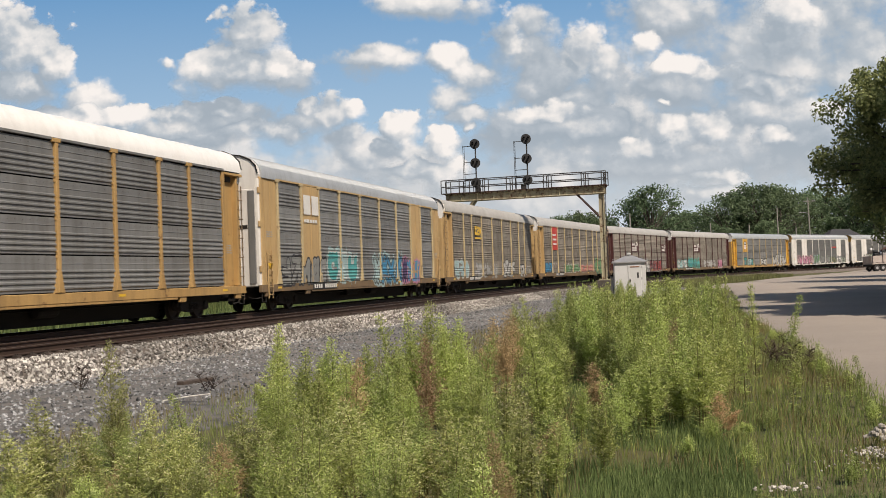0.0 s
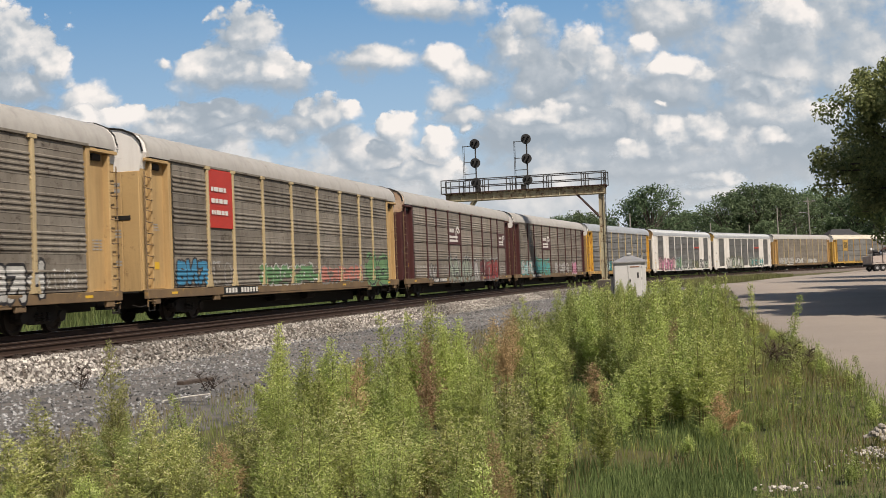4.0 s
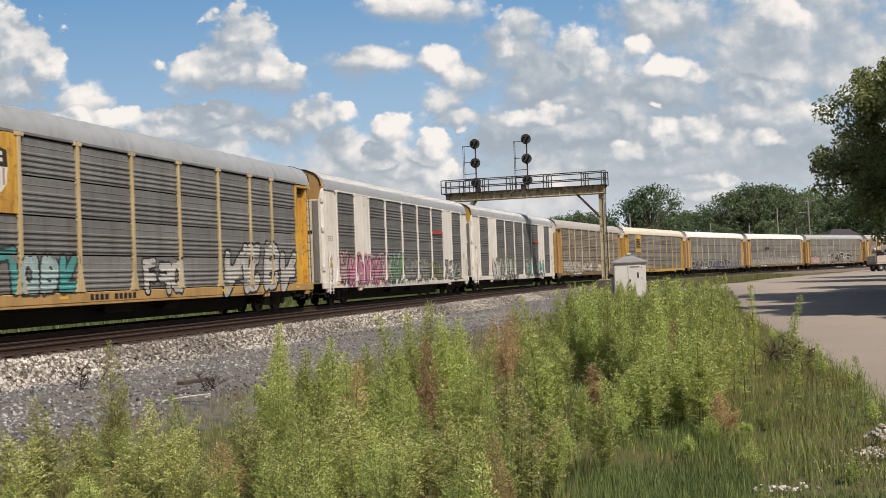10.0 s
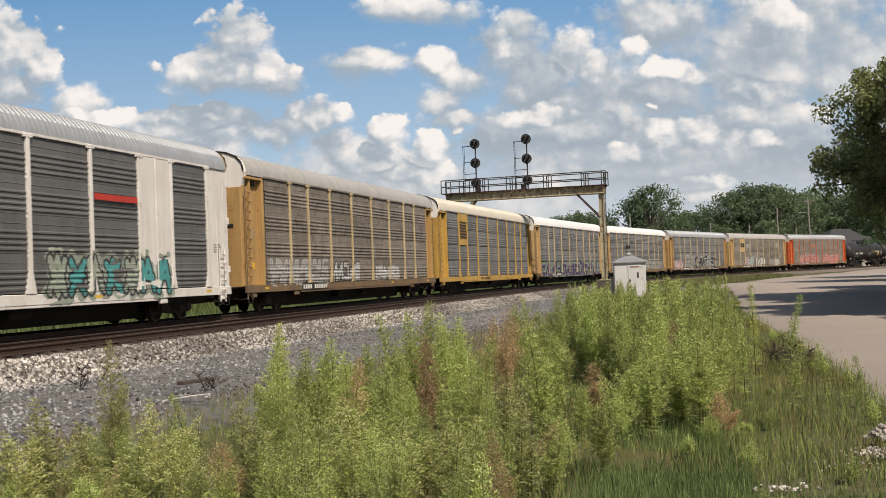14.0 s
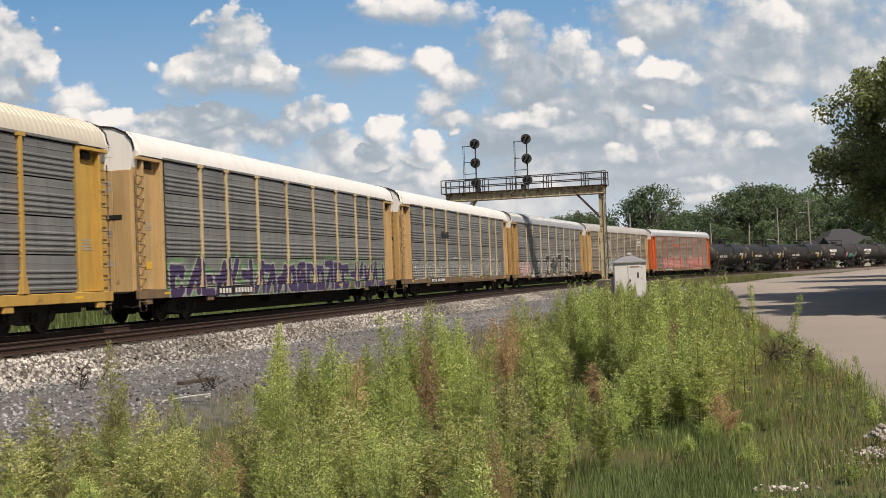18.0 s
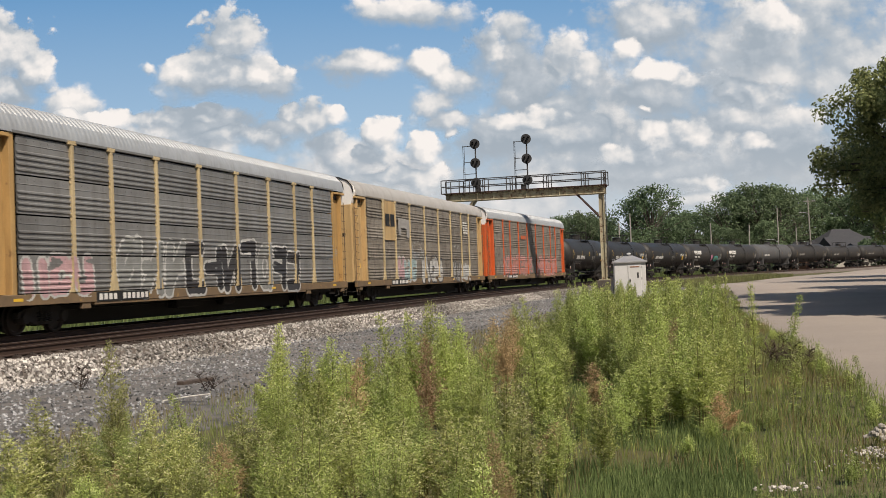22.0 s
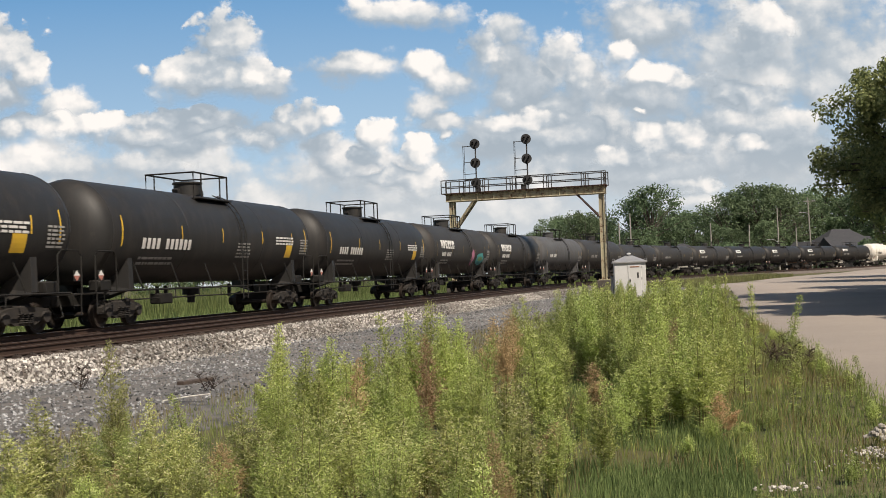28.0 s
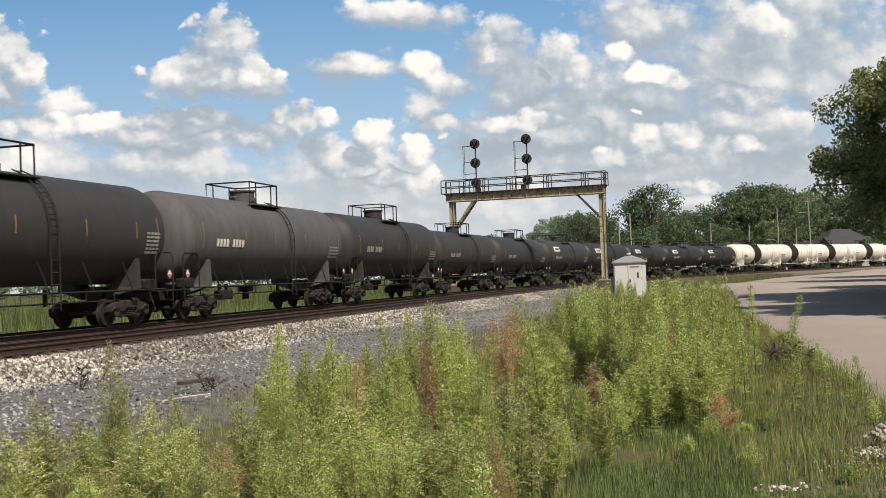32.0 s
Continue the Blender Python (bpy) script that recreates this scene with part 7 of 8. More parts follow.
def build_woods():
    rnd = random.Random(77)
    # column of the view, depth, height of the top
    belt = [(1000, 300, 17), (1030, 290, 17), (1060, 300, 16), (985, 330, 17), (1085, 310, 15), (1015, 310, 17.5), (1048, 305, 16.5), (1075, 300, 15), (940, 360, 14), (905, 380, 13.5), (870, 400, 15), (840, 380, 14),
            (1120, 275, 19), (1150, 270, 20.5), (1170, 280, 18), (1205, 280, 14.5), (1235, 285, 15), (1185, 300, 15), (1225, 330, 17),
            (1265, 285, 17), (1285, 280, 19.5), (1310, 290, 21), (1335, 280, 22), (1360, 285, 22), (1385, 280, 22), (1410, 290, 21.5), (1440, 300, 21.5), (1465, 300, 19.5), (1490, 300, 19), (1520, 290, 20), (1550, 285, 22), (1590, 285, 22), (1640, 285, 22),
            (1275, 268, 11), (1300, 264, 10), (1350, 268, 12), (1140, 262, 9), (1100, 265, 10), (1240, 262, 8), (1395, 300, 15), (1330, 300, 16),
            (800, 420, 13), (760, 430, 13), (700, 440, 12), (640, 440, 12), (560, 450, 12), (480, 450, 12), (400, 440, 12), (300, 440, 12), (200, 430, 12), (100, 430, 12), (0, 430, 12), (-100, 420, 12)]
    for x, d, top in belt:
        x += rnd.uniform(-8, 8)
        sc = (top - GROUND) / 20.5
        plant_tree("tree", "full green broadleaf tree in a distant belt", PROTO_TREES[rnd.randrange(4)], atlas(x, d, GROUND), sc, rnd.uniform(0, 6.28), rnd.uniform(0.95, 1.05), "belt of distant trees")
    for k in range(34):
        x = -140 + k * 36 + rnd.uniform(-10, 10)
        d = 300 + 60 * math.sin(k * 1.7) + (x < 0) * 20
        plant_tree("bush", "leafy green shrub in a far hedge", PROTO_BUSH[rnd.randrange(2)], atlas(x, d, GROUND - 0.4), rnd.uniform(0.6, 0.95), rnd.uniform(0, 6.28), 1.0, "shrubs beyond the tracks")
    for x, d, top in [(1150, 240, 4.2), (1262, 238, 4.6), (1290, 245, 6.5), (1315, 250, 6), (1345, 242, 5), (1120, 240, 6), (1085, 250, 7), (1050, 255, 7.5), (1015, 260, 7), (980, 280, 7), (1460, 240, 3.5), (1540, 240, 6)]:
        plant_tree("bush", "leafy green shrub beyond the tracks", PROTO_BUSH[rnd.randrange(2)], atlas(x, d, GROUND), (top - GROUND) / 7.4, rnd.uniform(0, 6.28), 1.0, "shrubs beyond the tracks")


build_woods()


def build_near_trees():
    big = tree_meshes(12.1, 5.5, 4.4, 91, 0.10, 380, 190, M_OAK, 0.8, (0.11, 0.21))
    plant_tree("oak_tree", "large dark green oak shading the lane", big, Vector((24.1, 53.5, GROUND)), 1.0, 0.6)
    back = tree_meshes(13.0, 6.5, 4.2, 95, 0.19, 160, 180, M_LEAF_DARK, 0.8, (0.11, 0.2))
    plant_tree("oak_tree", "dense dark green tree behind the oak", back, Vector((41.0, 92.0, GROUND)), 1.0, 2.0)
    plant_tree("oak_tree", "dense dark green tree behind the oak", back, Vector((50.0, 112.0, GROUND)), 1.05, 4.1)
    side = tree_meshes(12.0, 5.6, 3.4, 97, 0.30, 220, 60, M_LEAF_DARK)
    plant_tree("oak_tree", "broad tree beside the lane casting shade", side, Vector((20.3, 30.5, GROUND)), 1.0, 1.0)
    plant_tree("oak_tree", "broad tree beside the lane casting shade", side, Vector((25.4, 41.5, GROUND)), 1.2, 2.4)
    plant_tree("oak_tree", "broad tree beside the lane casting shade", side, Vector((32.6, 66.0, GROUND)), 1.0, 5.0)
    plant_tree("oak_tree", "broad tree beside the lane casting shade", side, Vector((23.0, 36.0, GROUND)), 1.05, 3.3)
    plant_tree("oak_tree", "broad tree beside the lane casting shade", side, Vector((27.4, 47.5, GROUND)), 1.05, 0.2)
    plant_tree("oak_tree", "broad tree beside the lane casting shade", side, Vector((30.6, 58.5, GROUND)), 0.92, 4.4)


build_near_trees()


# ---------------- work truck at the far crossing ----------------
M_TRUCK_BODY = paint("scuffed_white_truck_paint", (0.45, 0.40, 0.37), (0.33, 0.26, 0.23), 0.8, 1.5, rough=0.6)


def build_truck():
    tk = thing("flatbed_truck", "white stake-bed truck with a dark jumbled load", "truck", pose(64.2, 168.0, GROUND + 0.1))
    part("chassis", Sheet().soft(-0.2, 8.5, -1.0, 1.0, 0.75, 1.05, 0.05), MAT["black"], tk)
    part("bed", Sheet().soft(0.0, 5.4, -1.25, 1.25, 1.05, 1.3, 0.03), M_TRUCK_BODY, tk)
    for y in (-1.22, 1.22):
        part("side_board", Sheet().soft(0.0, 5.4, y - 0.03, y + 0.03, 1.34, 2.35, 0.02), M_TRUCK_BODY, tk)
    part("tailgate", Sheet().soft(-0.05, 0.03, -1.2, 1.2, 1.3, 2.3, 0.02), M_TRUCK_BODY, tk)
    for x in (0.1, 1.8, 3.6, 5.3):
        part("stake", Sheet().soft(x - 0.05, x + 0.05, -1.32, -1.26, 1.2, 3.9, 0.01), M_RAILING, tk)
    rnd = random.Random(3)
    for k in range(20):
        x, z = rnd.uniform(0.3, 5.0), rnd.uniform(1.4, 3.4)
        part("load_piece", Sheet().soft(-0.5, 0.5, -0.3, 0.3, -0.22, 0.22, 0.08), (M_SIGNAL, M_ALU, M_RUSTY)[k % 3], tk, at=pose(x, rnd.uniform(-0.8, 0.8), z, rnd.uniform(-40, 40), rnd.uniform(-40, 40), rnd.uniform(0, 180)))
    part("cab", Sheet().soft(5.7, 7.6, -1.1, 1.1, 0.9, 2.9, 0.12), M_TRUCK_BODY, tk)
    part("hood", Sheet().soft(7.5, 8.7, -1.0, 1.0, 0.9, 1.8, 0.12), M_TRUCK_BODY, tk)
    part("windscreen", Sheet().soft(6.0, 7.2, -1.12, -1.095, 1.9, 2.7, 0.005), M_PANE, tk)
    for x in (0.9, 1.9, 7.4):
        for y in (-1.0, 1.0):
            w = part("wheel", Sheet().lathe([(0.1, -0.14), (0.42, -0.15), (0.5, -0.08), (0.5, 0.08), (0.42, 0.15), (0.1, 0.14)], 20, axis="y").mesh("wheel", [M_SIGNAL], smooth=40), None, tk, at=pose(x, y, 0.5))
            part("hub", Sheet().lathe([(0.02, -0.17), (0.2, -0.16), (0.24, -0.12)], 12, axis="y"), M_ALU, w)
    return tk


work_truck = build_truck()


# ---------------- weeds and grass ----------------
M_WEED = leaf_material("feathery_weed", (0.465, 0.545, 0.18), (0.25, 0.32, 0.09), 0.7, 0.34, tips=(0.55, 0.58, 0.29))
M_WEED_PALE = leaf_material("flowering_weed", (0.49, 0.52, 0.205), (0.26, 0.29, 0.095), 0.7, 0.34, tips=(0.60, 0.58, 0.35))
M_WEED_DRY = leaf_material("drying_weed", (0.60, 0.45, 0.26), (0.38, 0.27, 0.15), 0.8, 0.38)
M_STALK = paint("green_stalk", (0.14, 0.15, 0.05), (0.17, 0.12, 0.06), 0.8, 3.0, rough=0.8)
M_GRASS = leaf_material("meadow_grass", (0.35, 0.40, 0.14), (0.115, 0.16, 0.045), 0.6, 0.4, patch=(0.29, 0.18, 0.09))
M_LUSH = leaf_material("lush_dark_grass", (0.25, 0.32, 0.125), (0.08, 0.12, 0.042), 0.6, 0.32)
M_VERGE = leaf_material("dull_verge_grass", (0.25, 0.265, 0.115), (0.10, 0.12, 0.05), 0.7, 0.3, patch=(0.26, 0.22, 0.12))
M_GRASS_DRY = leaf_material("dry_grass", (0.36, 0.31, 0.14), (0.16, 0.14, 0.06), 0.8, 0.3)


def weed_meshes(seed, stems, spread, material, fine=1.0, branches=44, reach=0.225, low=0.22):
    """A clump one metre tall: leafy stalks, each with a pointed plume of ascending branchlets set with small flower heads."""
    rng = np.random.default_rng(seed)
    sh = Sheet()
    A, D, LEN, WID = [], [], [], []

    def put(at, way, length, width):
        A.append(at), D.append(way), LEN.append(length), WID.append(width)

    for k in range(stems):
        w = rng.uniform(0, 6.28)
        r = spread * math.sqrt(rng.random()) * (k > 0)
        foot = np.array([r * math.cos(w), r * math.sin(w), 0.0])
        hgt = 1.0 if k == 0 else rng.uniform(0.6, 0.93)
        lean = np.array([rng.normal() * 0.05, rng.normal() * 0.05, 0])
        at = lambda q: foot + lean * q * q + np.array([0, 0, hgt * q])
        sh.tube([tuple(at(q)) for q in (0, 0.35, 0.7, 1.0)], [0.006, 0.0048, 0.003, 0.001], 3, cap=False)
        # narrow leaves along the stalk
        n = int(80 * fine)
        q, a = rng.uniform(0.05, 0.62, n), rng.uniform(0, 6.28, n)
        put(np.array([at(v) for v in q]), np.stack([np.cos(a), np.sin(a), rng.uniform(-0.1, 0.9, n)], 1), rng.uniform(0.05, 0.10, n), np.full(n, 0.0042) / fine ** 0.5)
        # the plume
        turn = rng.uniform(0, 6.28)
        for j in range(int(branches * fine ** 0.5)):
            v = low + (0.985 - low) * (j + rng.random()) / int(branches * fine ** 0.5)
            turn += 2.4 + rng.normal() * 0.3
            cone = ((1.0 - v) / (1.0 - low)) ** 0.72 * min(1.0, (v - low + 0.10) / 0.22)
            out = max(0.022, reach * hgt * cone * rng.uniform(0.65, 1.12))
            d = np.array([math.cos(turn), math.sin(turn), rng.uniform(0.7, 1.3)])
            d /= np.linalg.norm(d)
            m = max(9, int(60 * fine ** 0.5 * out / 0.2))
            f = rng.uniform(0.08, 1.0, m) ** 0.8
            put(at(v) + d * (out * f)[:, None] + rng.normal(size=(m, 3)) * 0.012, d * 0.7 + rng.normal(size=(m, 3)) * 0.55 + np.array([0, 0, 0.3]),
                rng.uniform(0.012, 0.027, m) / fine ** 0.5, rng.uniform(0.0034, 0.0058, m) / fine ** 0.5)
    A, D, LEN, WID = np.concatenate(A), np.concatenate(D), np.concatenate(LEN)[:, None], np.concatenate(WID)[:, None]
    D /= np.linalg.norm(D, axis=1)[:, None]
    S = np.cross(D, rng.normal(size=D.shape))
    S /= np.linalg.norm(S, axis=1)[:, None]
    V = np.stack([A - S * WID, A + S * WID, A + D * LEN], 1).reshape(-1, 3)
    fo = Sheet()
    fo.v = V.tolist()
    fo.f = np.arange(len(V)).reshape(-1, 3).tolist()
    return sh.mesh("weed", [M_STALK]), fo.mesh("foliage", [material])


WEEDS = [weed_meshes(200 + k, 3, 0.17, M_WEED) for k in range(8)]
SPIRES = [weed_meshes(270 + k, 3, 0.06, M_WEED, 1.0, 48, 0.23, 0.24) for k in range(5)]
PALE_SPIRES = [weed_meshes(280 + k, 3, 0.06, M_WEED_PALE, 1.0, 48, 0.23, 0.16) for k in range(4)]
THIN_SPIRES = [weed_meshes(290 + k, 1, 0.0, M_WEED, 1.0, 50, 0.09, 0.40) for k in range(3)]
FAR_WEEDS = [weed_meshes(250 + k, 3, 0.15, M_WEED, 0.6) for k in range(5)]
DRY_WEEDS = [weed_meshes(300 + k, 2, 0.06, M_WEED_DRY, 1.0, 50, 0.20, 0.34) for k in range(2)]

M_DEAD = leaf_material("dead_stalk", (0.10, 0.075, 0.06), (0.045, 0.035, 0.03), 0.9, 0.1)


def bare_meshes(seed):
    """Thin dead stalks with a few side twigs."""
    rng = np.random.default_rng(seed)
    st, tw = Sheet(), Sheet()
    for k in range(7):
        w, r = rng.uniform(0, 6.28), 0.16 * rng.random()
        h = rng.uniform(0.55, 1.0)
        lean = rng.normal(size=2) * 0.12
        at = lambda q: (r * math.cos(w) + lean[0] * q, r * math.sin(w) + lean[1] * q, h * q)
        st.tube([at(0), at(0.5), at(1)], [0.006, 0.004, 0.002], 3, cap=False)
        for v in rng.uniform(0.35, 0.98, 9):
            a, n = rng.uniform(0, 6.28), rng.uniform(0.03, 0.10)
            p = at(v)
            tw.tube([p, (p[0] + n * math.cos(a), p[1] + n * math.sin(a), p[2] + n * 1.6)], [0.004, 0.005], 3, cap=False)
    return st.mesh("weed", [M_DEAD]), tw.mesh("foliage", [M_DEAD])


BARE_WEEDS = [bare_meshes(320 + k) for k in range(2)]

# highest tops of the growth by bearing (tangent to the right of straight ahead) as the drop below the horizon per metre of distance
CREST = [(-0.50, 0.110), (-0.375, 0.100), (-0.30, 0.052), (-0.285, 0.100), (-0.16, 0.085), (-0.145, 0.033), (-0.10, 0.055), (-0.06, 0.048), (-0.012, 0.024),
         (0.035, 0.036), (0.045, 0.056), (0.062, 0.056), (0.075, 0.040), (0.105, 0.026), (0.115, 0.006), (0.24, 0.004), (0.258, 0.006), (0.275, 0.030), (0.30, 0.03), (0.34, 0.07), (0.40, 0.10)]


def crest(bearing):
    return float(np.interp(bearing, [q[0] for q in CREST], [q[1] for q in CREST]))


def build_weeds():
    rnd = random.Random(404)
    made = []

    def sow(count, a0, a1, power, space, drop, tall, label, low):
        tries = n = 0
        while n < count and tries < 20000:
            tries += 1
            a = a0 + (a1 - a0) * rnd.random() ** power
            edge = road_edge(a) + (1.7 if a < 30 else 0.5)
            p = rnd.uniform(edge, 7.4 + 0.6 * noise.noise(Vector((a * 0.5, 0, 0))))
            pt = strip_pt(a, p, GROUND - 0.03)
            if pt.y < 4.6:
                continue
            be = pt.x / pt.y
            if not -0.5 < be < 0.42:
                continue
            if 0.036 < be < 0.066 and pt.y < 15 and rnd.random() < 0.55:
                continue
            if be > 0.085 and pt.y < 13.0 - 3.0 * (be > 0.33) and rnd.random() > 0.8 * math.exp(-(be - 0.085) / 0.03) or 0.10 < be < 0.155 and pt.y < 22 and rnd.random() < 0.45:
                continue
            top = EYE - crest(be) * pt.y * rnd.uniform(*drop)
            h = min(top - pt.z, rnd.uniform(*tall))
            if h < 0.35 or any((q - pt).length < space for q in made):
                continue
            made.append(pt)
            n += 1
            dry = rnd.random() < 0.035 or (0.038 < be < 0.062 and rnd.random() < 0.5)
            me = DRY_WEEDS[rnd.randrange(2)] if dry else (WEEDS[rnd.randrange(8)] if a < 30 else FAR_WEEDS[rnd.randrange(5)])
            wide = rnd.uniform(0.9, 1.3) * (1.0 if low else 1.0)
            ob = new("weed", me[0])
            part("foliage", me[1], None, ob)
            ob.matrix_world = Matrix.Translation(pt) @ Matrix.Rotation(rnd.uniform(0, 6.28), 4, "Z") @ Matrix.Diagonal((wide, wide, h, 1))
            tagged(ob, "drying reddish brown weed among the green" if dry else label, "weed", "weeds beside the line")

    def plant(kind, pt, wide, h, turn, label):
        made.append(pt)
        ob = new("weed", kind[0])
        part("foliage", kind[1], None, ob)
        ob.matrix_world = Matrix.Translation(pt) @ Matrix.Rotation(turn, 4, "Z") @ Matrix.Diagonal((wide * 1.3, wide * 1.3, h, 1))
        tagged(ob, label, "weed", "weeds beside the line")

    # single plants that stand out: bearing column, row of the tip, distance, width
    near_row = ((195, 598, 11, 1.05), (72, 705, 9.4, 1.35), (28, 752, 8.4, 1.2), (150, 738, 8.9, 1.2), (268, 700, 9.8, 1.1), (232, 742, 8.6, 1.3), (318, 735, 8.7, 0.9), (352, 770, 8.2, 1.0),
                (430, 705, 9.6, 1.2), (462, 742, 9.0, 1.3), (890, 655, 9.2, 1.15), (915, 690, 8.8, 1.1), (845, 730, 8.6, 1.1), (640, 700, 9.4, 1.4), (560, 715, 9.0, 1.4), (700, 735, 8.8, 1.3), (790, 720, 8.9, 1.2))
    mid_row = ((496, 568, 13.2, 1.0), (470, 625, 12.4, 1.1), (535, 612, 12.2, 1.25), (586, 592, 12.6, 1.25), (612, 618, 11.6, 1.2), (655, 606, 12.2, 1.2), (696, 552, 12.8, 1.3), (728, 548, 13.4, 1.3), (757, 528, 13.6, 1.3),
               (788, 552, 13.2, 1.25), (818, 560, 13.4, 1.25), (846, 590, 13.0, 1.1), (672, 640, 11.0, 1.3), (815, 640, 11.4, 1.2), (500, 660, 11.2, 1.3), (560, 655, 11.0, 1.3), (950, 572, 12.0, 1.2), (975, 592, 12.4, 1.1))
    far_row = ((915, 535, 17, 1.2), (938, 522, 18, 1.2), (962, 545, 15, 1.2), (985, 508, 20, 1.3), (1012, 502, 21, 1.4), (1045, 498, 20, 1.4), (1072, 512, 18, 1.4), (1100, 516, 17, 1.4), (1128, 520, 17, 1.4), (1150, 498, 18, 1.3),
               (1172, 488, 19, 1.4), (1204, 502, 18, 1.4), (1232, 508, 17, 1.4), (1258, 500, 17, 1.3), (1280, 484, 16.5, 1.0), (1190, 585, 13, 1.4), (1225, 560, 14, 1.4), (1262, 575, 14, 1.3), (1150, 590, 13.5, 1.4), (1108, 640, 12.4, 1.2))
    thin_row = ((1330, 500, 17, 1.3), (1392, 520, 18, 1.5), (1300, 520, 16, 1.3), (1312, 560, 14, 1.2), (337, 692, 10, 1.3), (300, 730, 9.4, 1.2), (1455, 602, 15, 1.3), (1520, 628, 14, 1.2), (1500, 632, 14.4, 1.0), (1395, 610, 13, 1.2))
    dry_row = ((752, 592, 11.4, 1.1), (622, 628, 11.3, 1.0), (392, 780, 8.8, 1.1), (884, 545, 15.5, 1.2), (872, 560, 16, 1.2), (900, 560, 16, 1.1), (1048, 640, 13.4, 1.3), (1180, 560, 15, 0.9), (1270, 690, 11.6, 0.9), (965, 745, 9.6, 0.9))
    for rows, kinds, label in ((near_row, PALE_SPIRES, "tall pale flowering weed with a pointed plume"), (mid_row, SPIRES, "tall feathery weed with a pointed plume"),
                               (far_row, SPIRES, "tall feathery yellow-green flowering weed"), (thin_row, THIN_SPIRES, "slender single weed with a narrow plume"),
                               (dry_row, DRY_WEEDS, "drying reddish brown weed among the green")):
        for k, (x, y, d, wide) in enumerate(rows):
            h = EYE - GROUND - (y - 490 + 0.0385 * (x - 784)) / 1961 * d
            plant(kinds[k % len(kinds)], Vector(((x - 784 + 0.0385 * (441 - y)) / 1961 * d, d, GROUND - 0.02)), wide, h, x * 0.7, label)
    for x, d, h in ((135, 19.6, 0.62), (360, 18.6, 0.42), (1362, 20, 0.6), (1425, 19, 0.45), (1380, 19, 0.5), (1405, 18.6, 0.55)):
        plant(BARE_WEEDS[x % 2], Vector(((x - 784) / 1961 * d, d, GROUND - 0.02)), 1.3, h, x, "bare dark dead weed stalks")
    sow(46, 9.5, 60, 1.5, 0.5, (1.35, 1.9), (1.1, 1.6), "tall feathery yellow-green flowering weed", False)
    sow(52, 7.0, 50, 1.4, 0.40, (1.8, 3.0), (0.8, 1.3), "feathery yellow-green weed of middling height", False)
    sow(60, 5.0, 12, 0.9, 0.28, (1.6, 2.6), (0.45, 0.9), "low bushy yellow-green weed", True)

    # the close stand in the middle of the strip
    n = tries = 0
    while n < 62 and tries < 6000:
        tries += 1
        d, be = 11.8 + 17 * rnd.random() ** 1.6, rnd.uniform(0.085, 0.243)
        pt = Vector((be * d, d, GROUND - 0.03))
        if any((q - pt).length < 0.42 for q in made) or 0.10 < be < 0.14 and d < 17:
            continue
        n += 1
        kind = SPIRES[rnd.randrange(5)] if d < 22 else FAR_WEEDS[rnd.randrange(5)]
        h = EYE - crest(be) * d * rnd.uniform(1.1, 1.8) - 0.06 - rnd.random() ** 2 * 0.5 - pt.z - max(0, 15 - d) * rnd.uniform(0.08, 0.22)
        plant(kind, pt, 1.35, h, rnd.uniform(0, 6.28), "tall feathery yellow-green flowering weed")

    # leafy plants low in the grass by the lane
    n = 0
    while n < 34:
        a = 7.5 + 22 * rnd.random()
        pt = strip_pt(a, road_edge(a) + rnd.uniform(0.1, 2.3), GROUND - 0.03)
        n += 1
        me = WEEDS[rnd.randrange(8)]
        ob = new("leafy_plant", me[0])
        part("foliage", me[1], None, ob)
        ob.matrix_world = Matrix.Translation(pt) @ Matrix.Rotation(rnd.uniform(0, 6.28), 4, "Z") @ Matrix.Diagonal((0.7, 0.7, rnd.uniform(0.16, 0.36), 1))
        tagged(ob, "low leafy green plant in the roadside grass", "plant", "plants in the roadside grass")


build_weeds()


def blades(name, label, pts, length, width, seed, material, bend=0.35):
    """Grass blades of three joints at the given feet."""
    rng = np.random.default_rng(seed)
    P = np.array(pts)
    n = len(P)
    w = rng.uniform(0, 2 * np.pi, n)
    side = np.stack([np.cos(w), np.sin(w), np.zeros(n)], 1)
    w2 = rng.uniform(0, 2 * np.pi, n)
    lean = np.stack([np.cos(w2), np.sin(w2), np.zeros(n)], 1) * rng.uniform(0.05, bend, n)[:, None]
    L = (length[0] + (length[1] - length[0]) * rng.random(n))[:, None]
    if P.shape[1] > 3:
        L = L * P[:, 3:4]
        P = P[:, :3]
    wd = side * (width * rng.uniform(0.6, 1.3, n))[:, None]
    up = np.array([0, 0, 1.0])
    m = P + lean * L * 0.35 + up * L * 0.55
    e = P + lean * L * 1.15 + up * L
    V = np.stack([P - wd, P + wd, m + wd * 0.75, m - wd * 0.75, e], 1).reshape(-1, 3)
    i = np.arange(n)[:, None] * 5
    quads = (i + np.array([0, 1, 2, 3])).tolist()
    tris = (i + np.array([3, 2, 4])).tolist()
    me = bpy.data.meshes.new(name)
    me.from_pydata(V.tolist(), [], quads + tris)
    me.materials.append(material)
    return thing(name, label, "grass", kind="stuff", data=me)


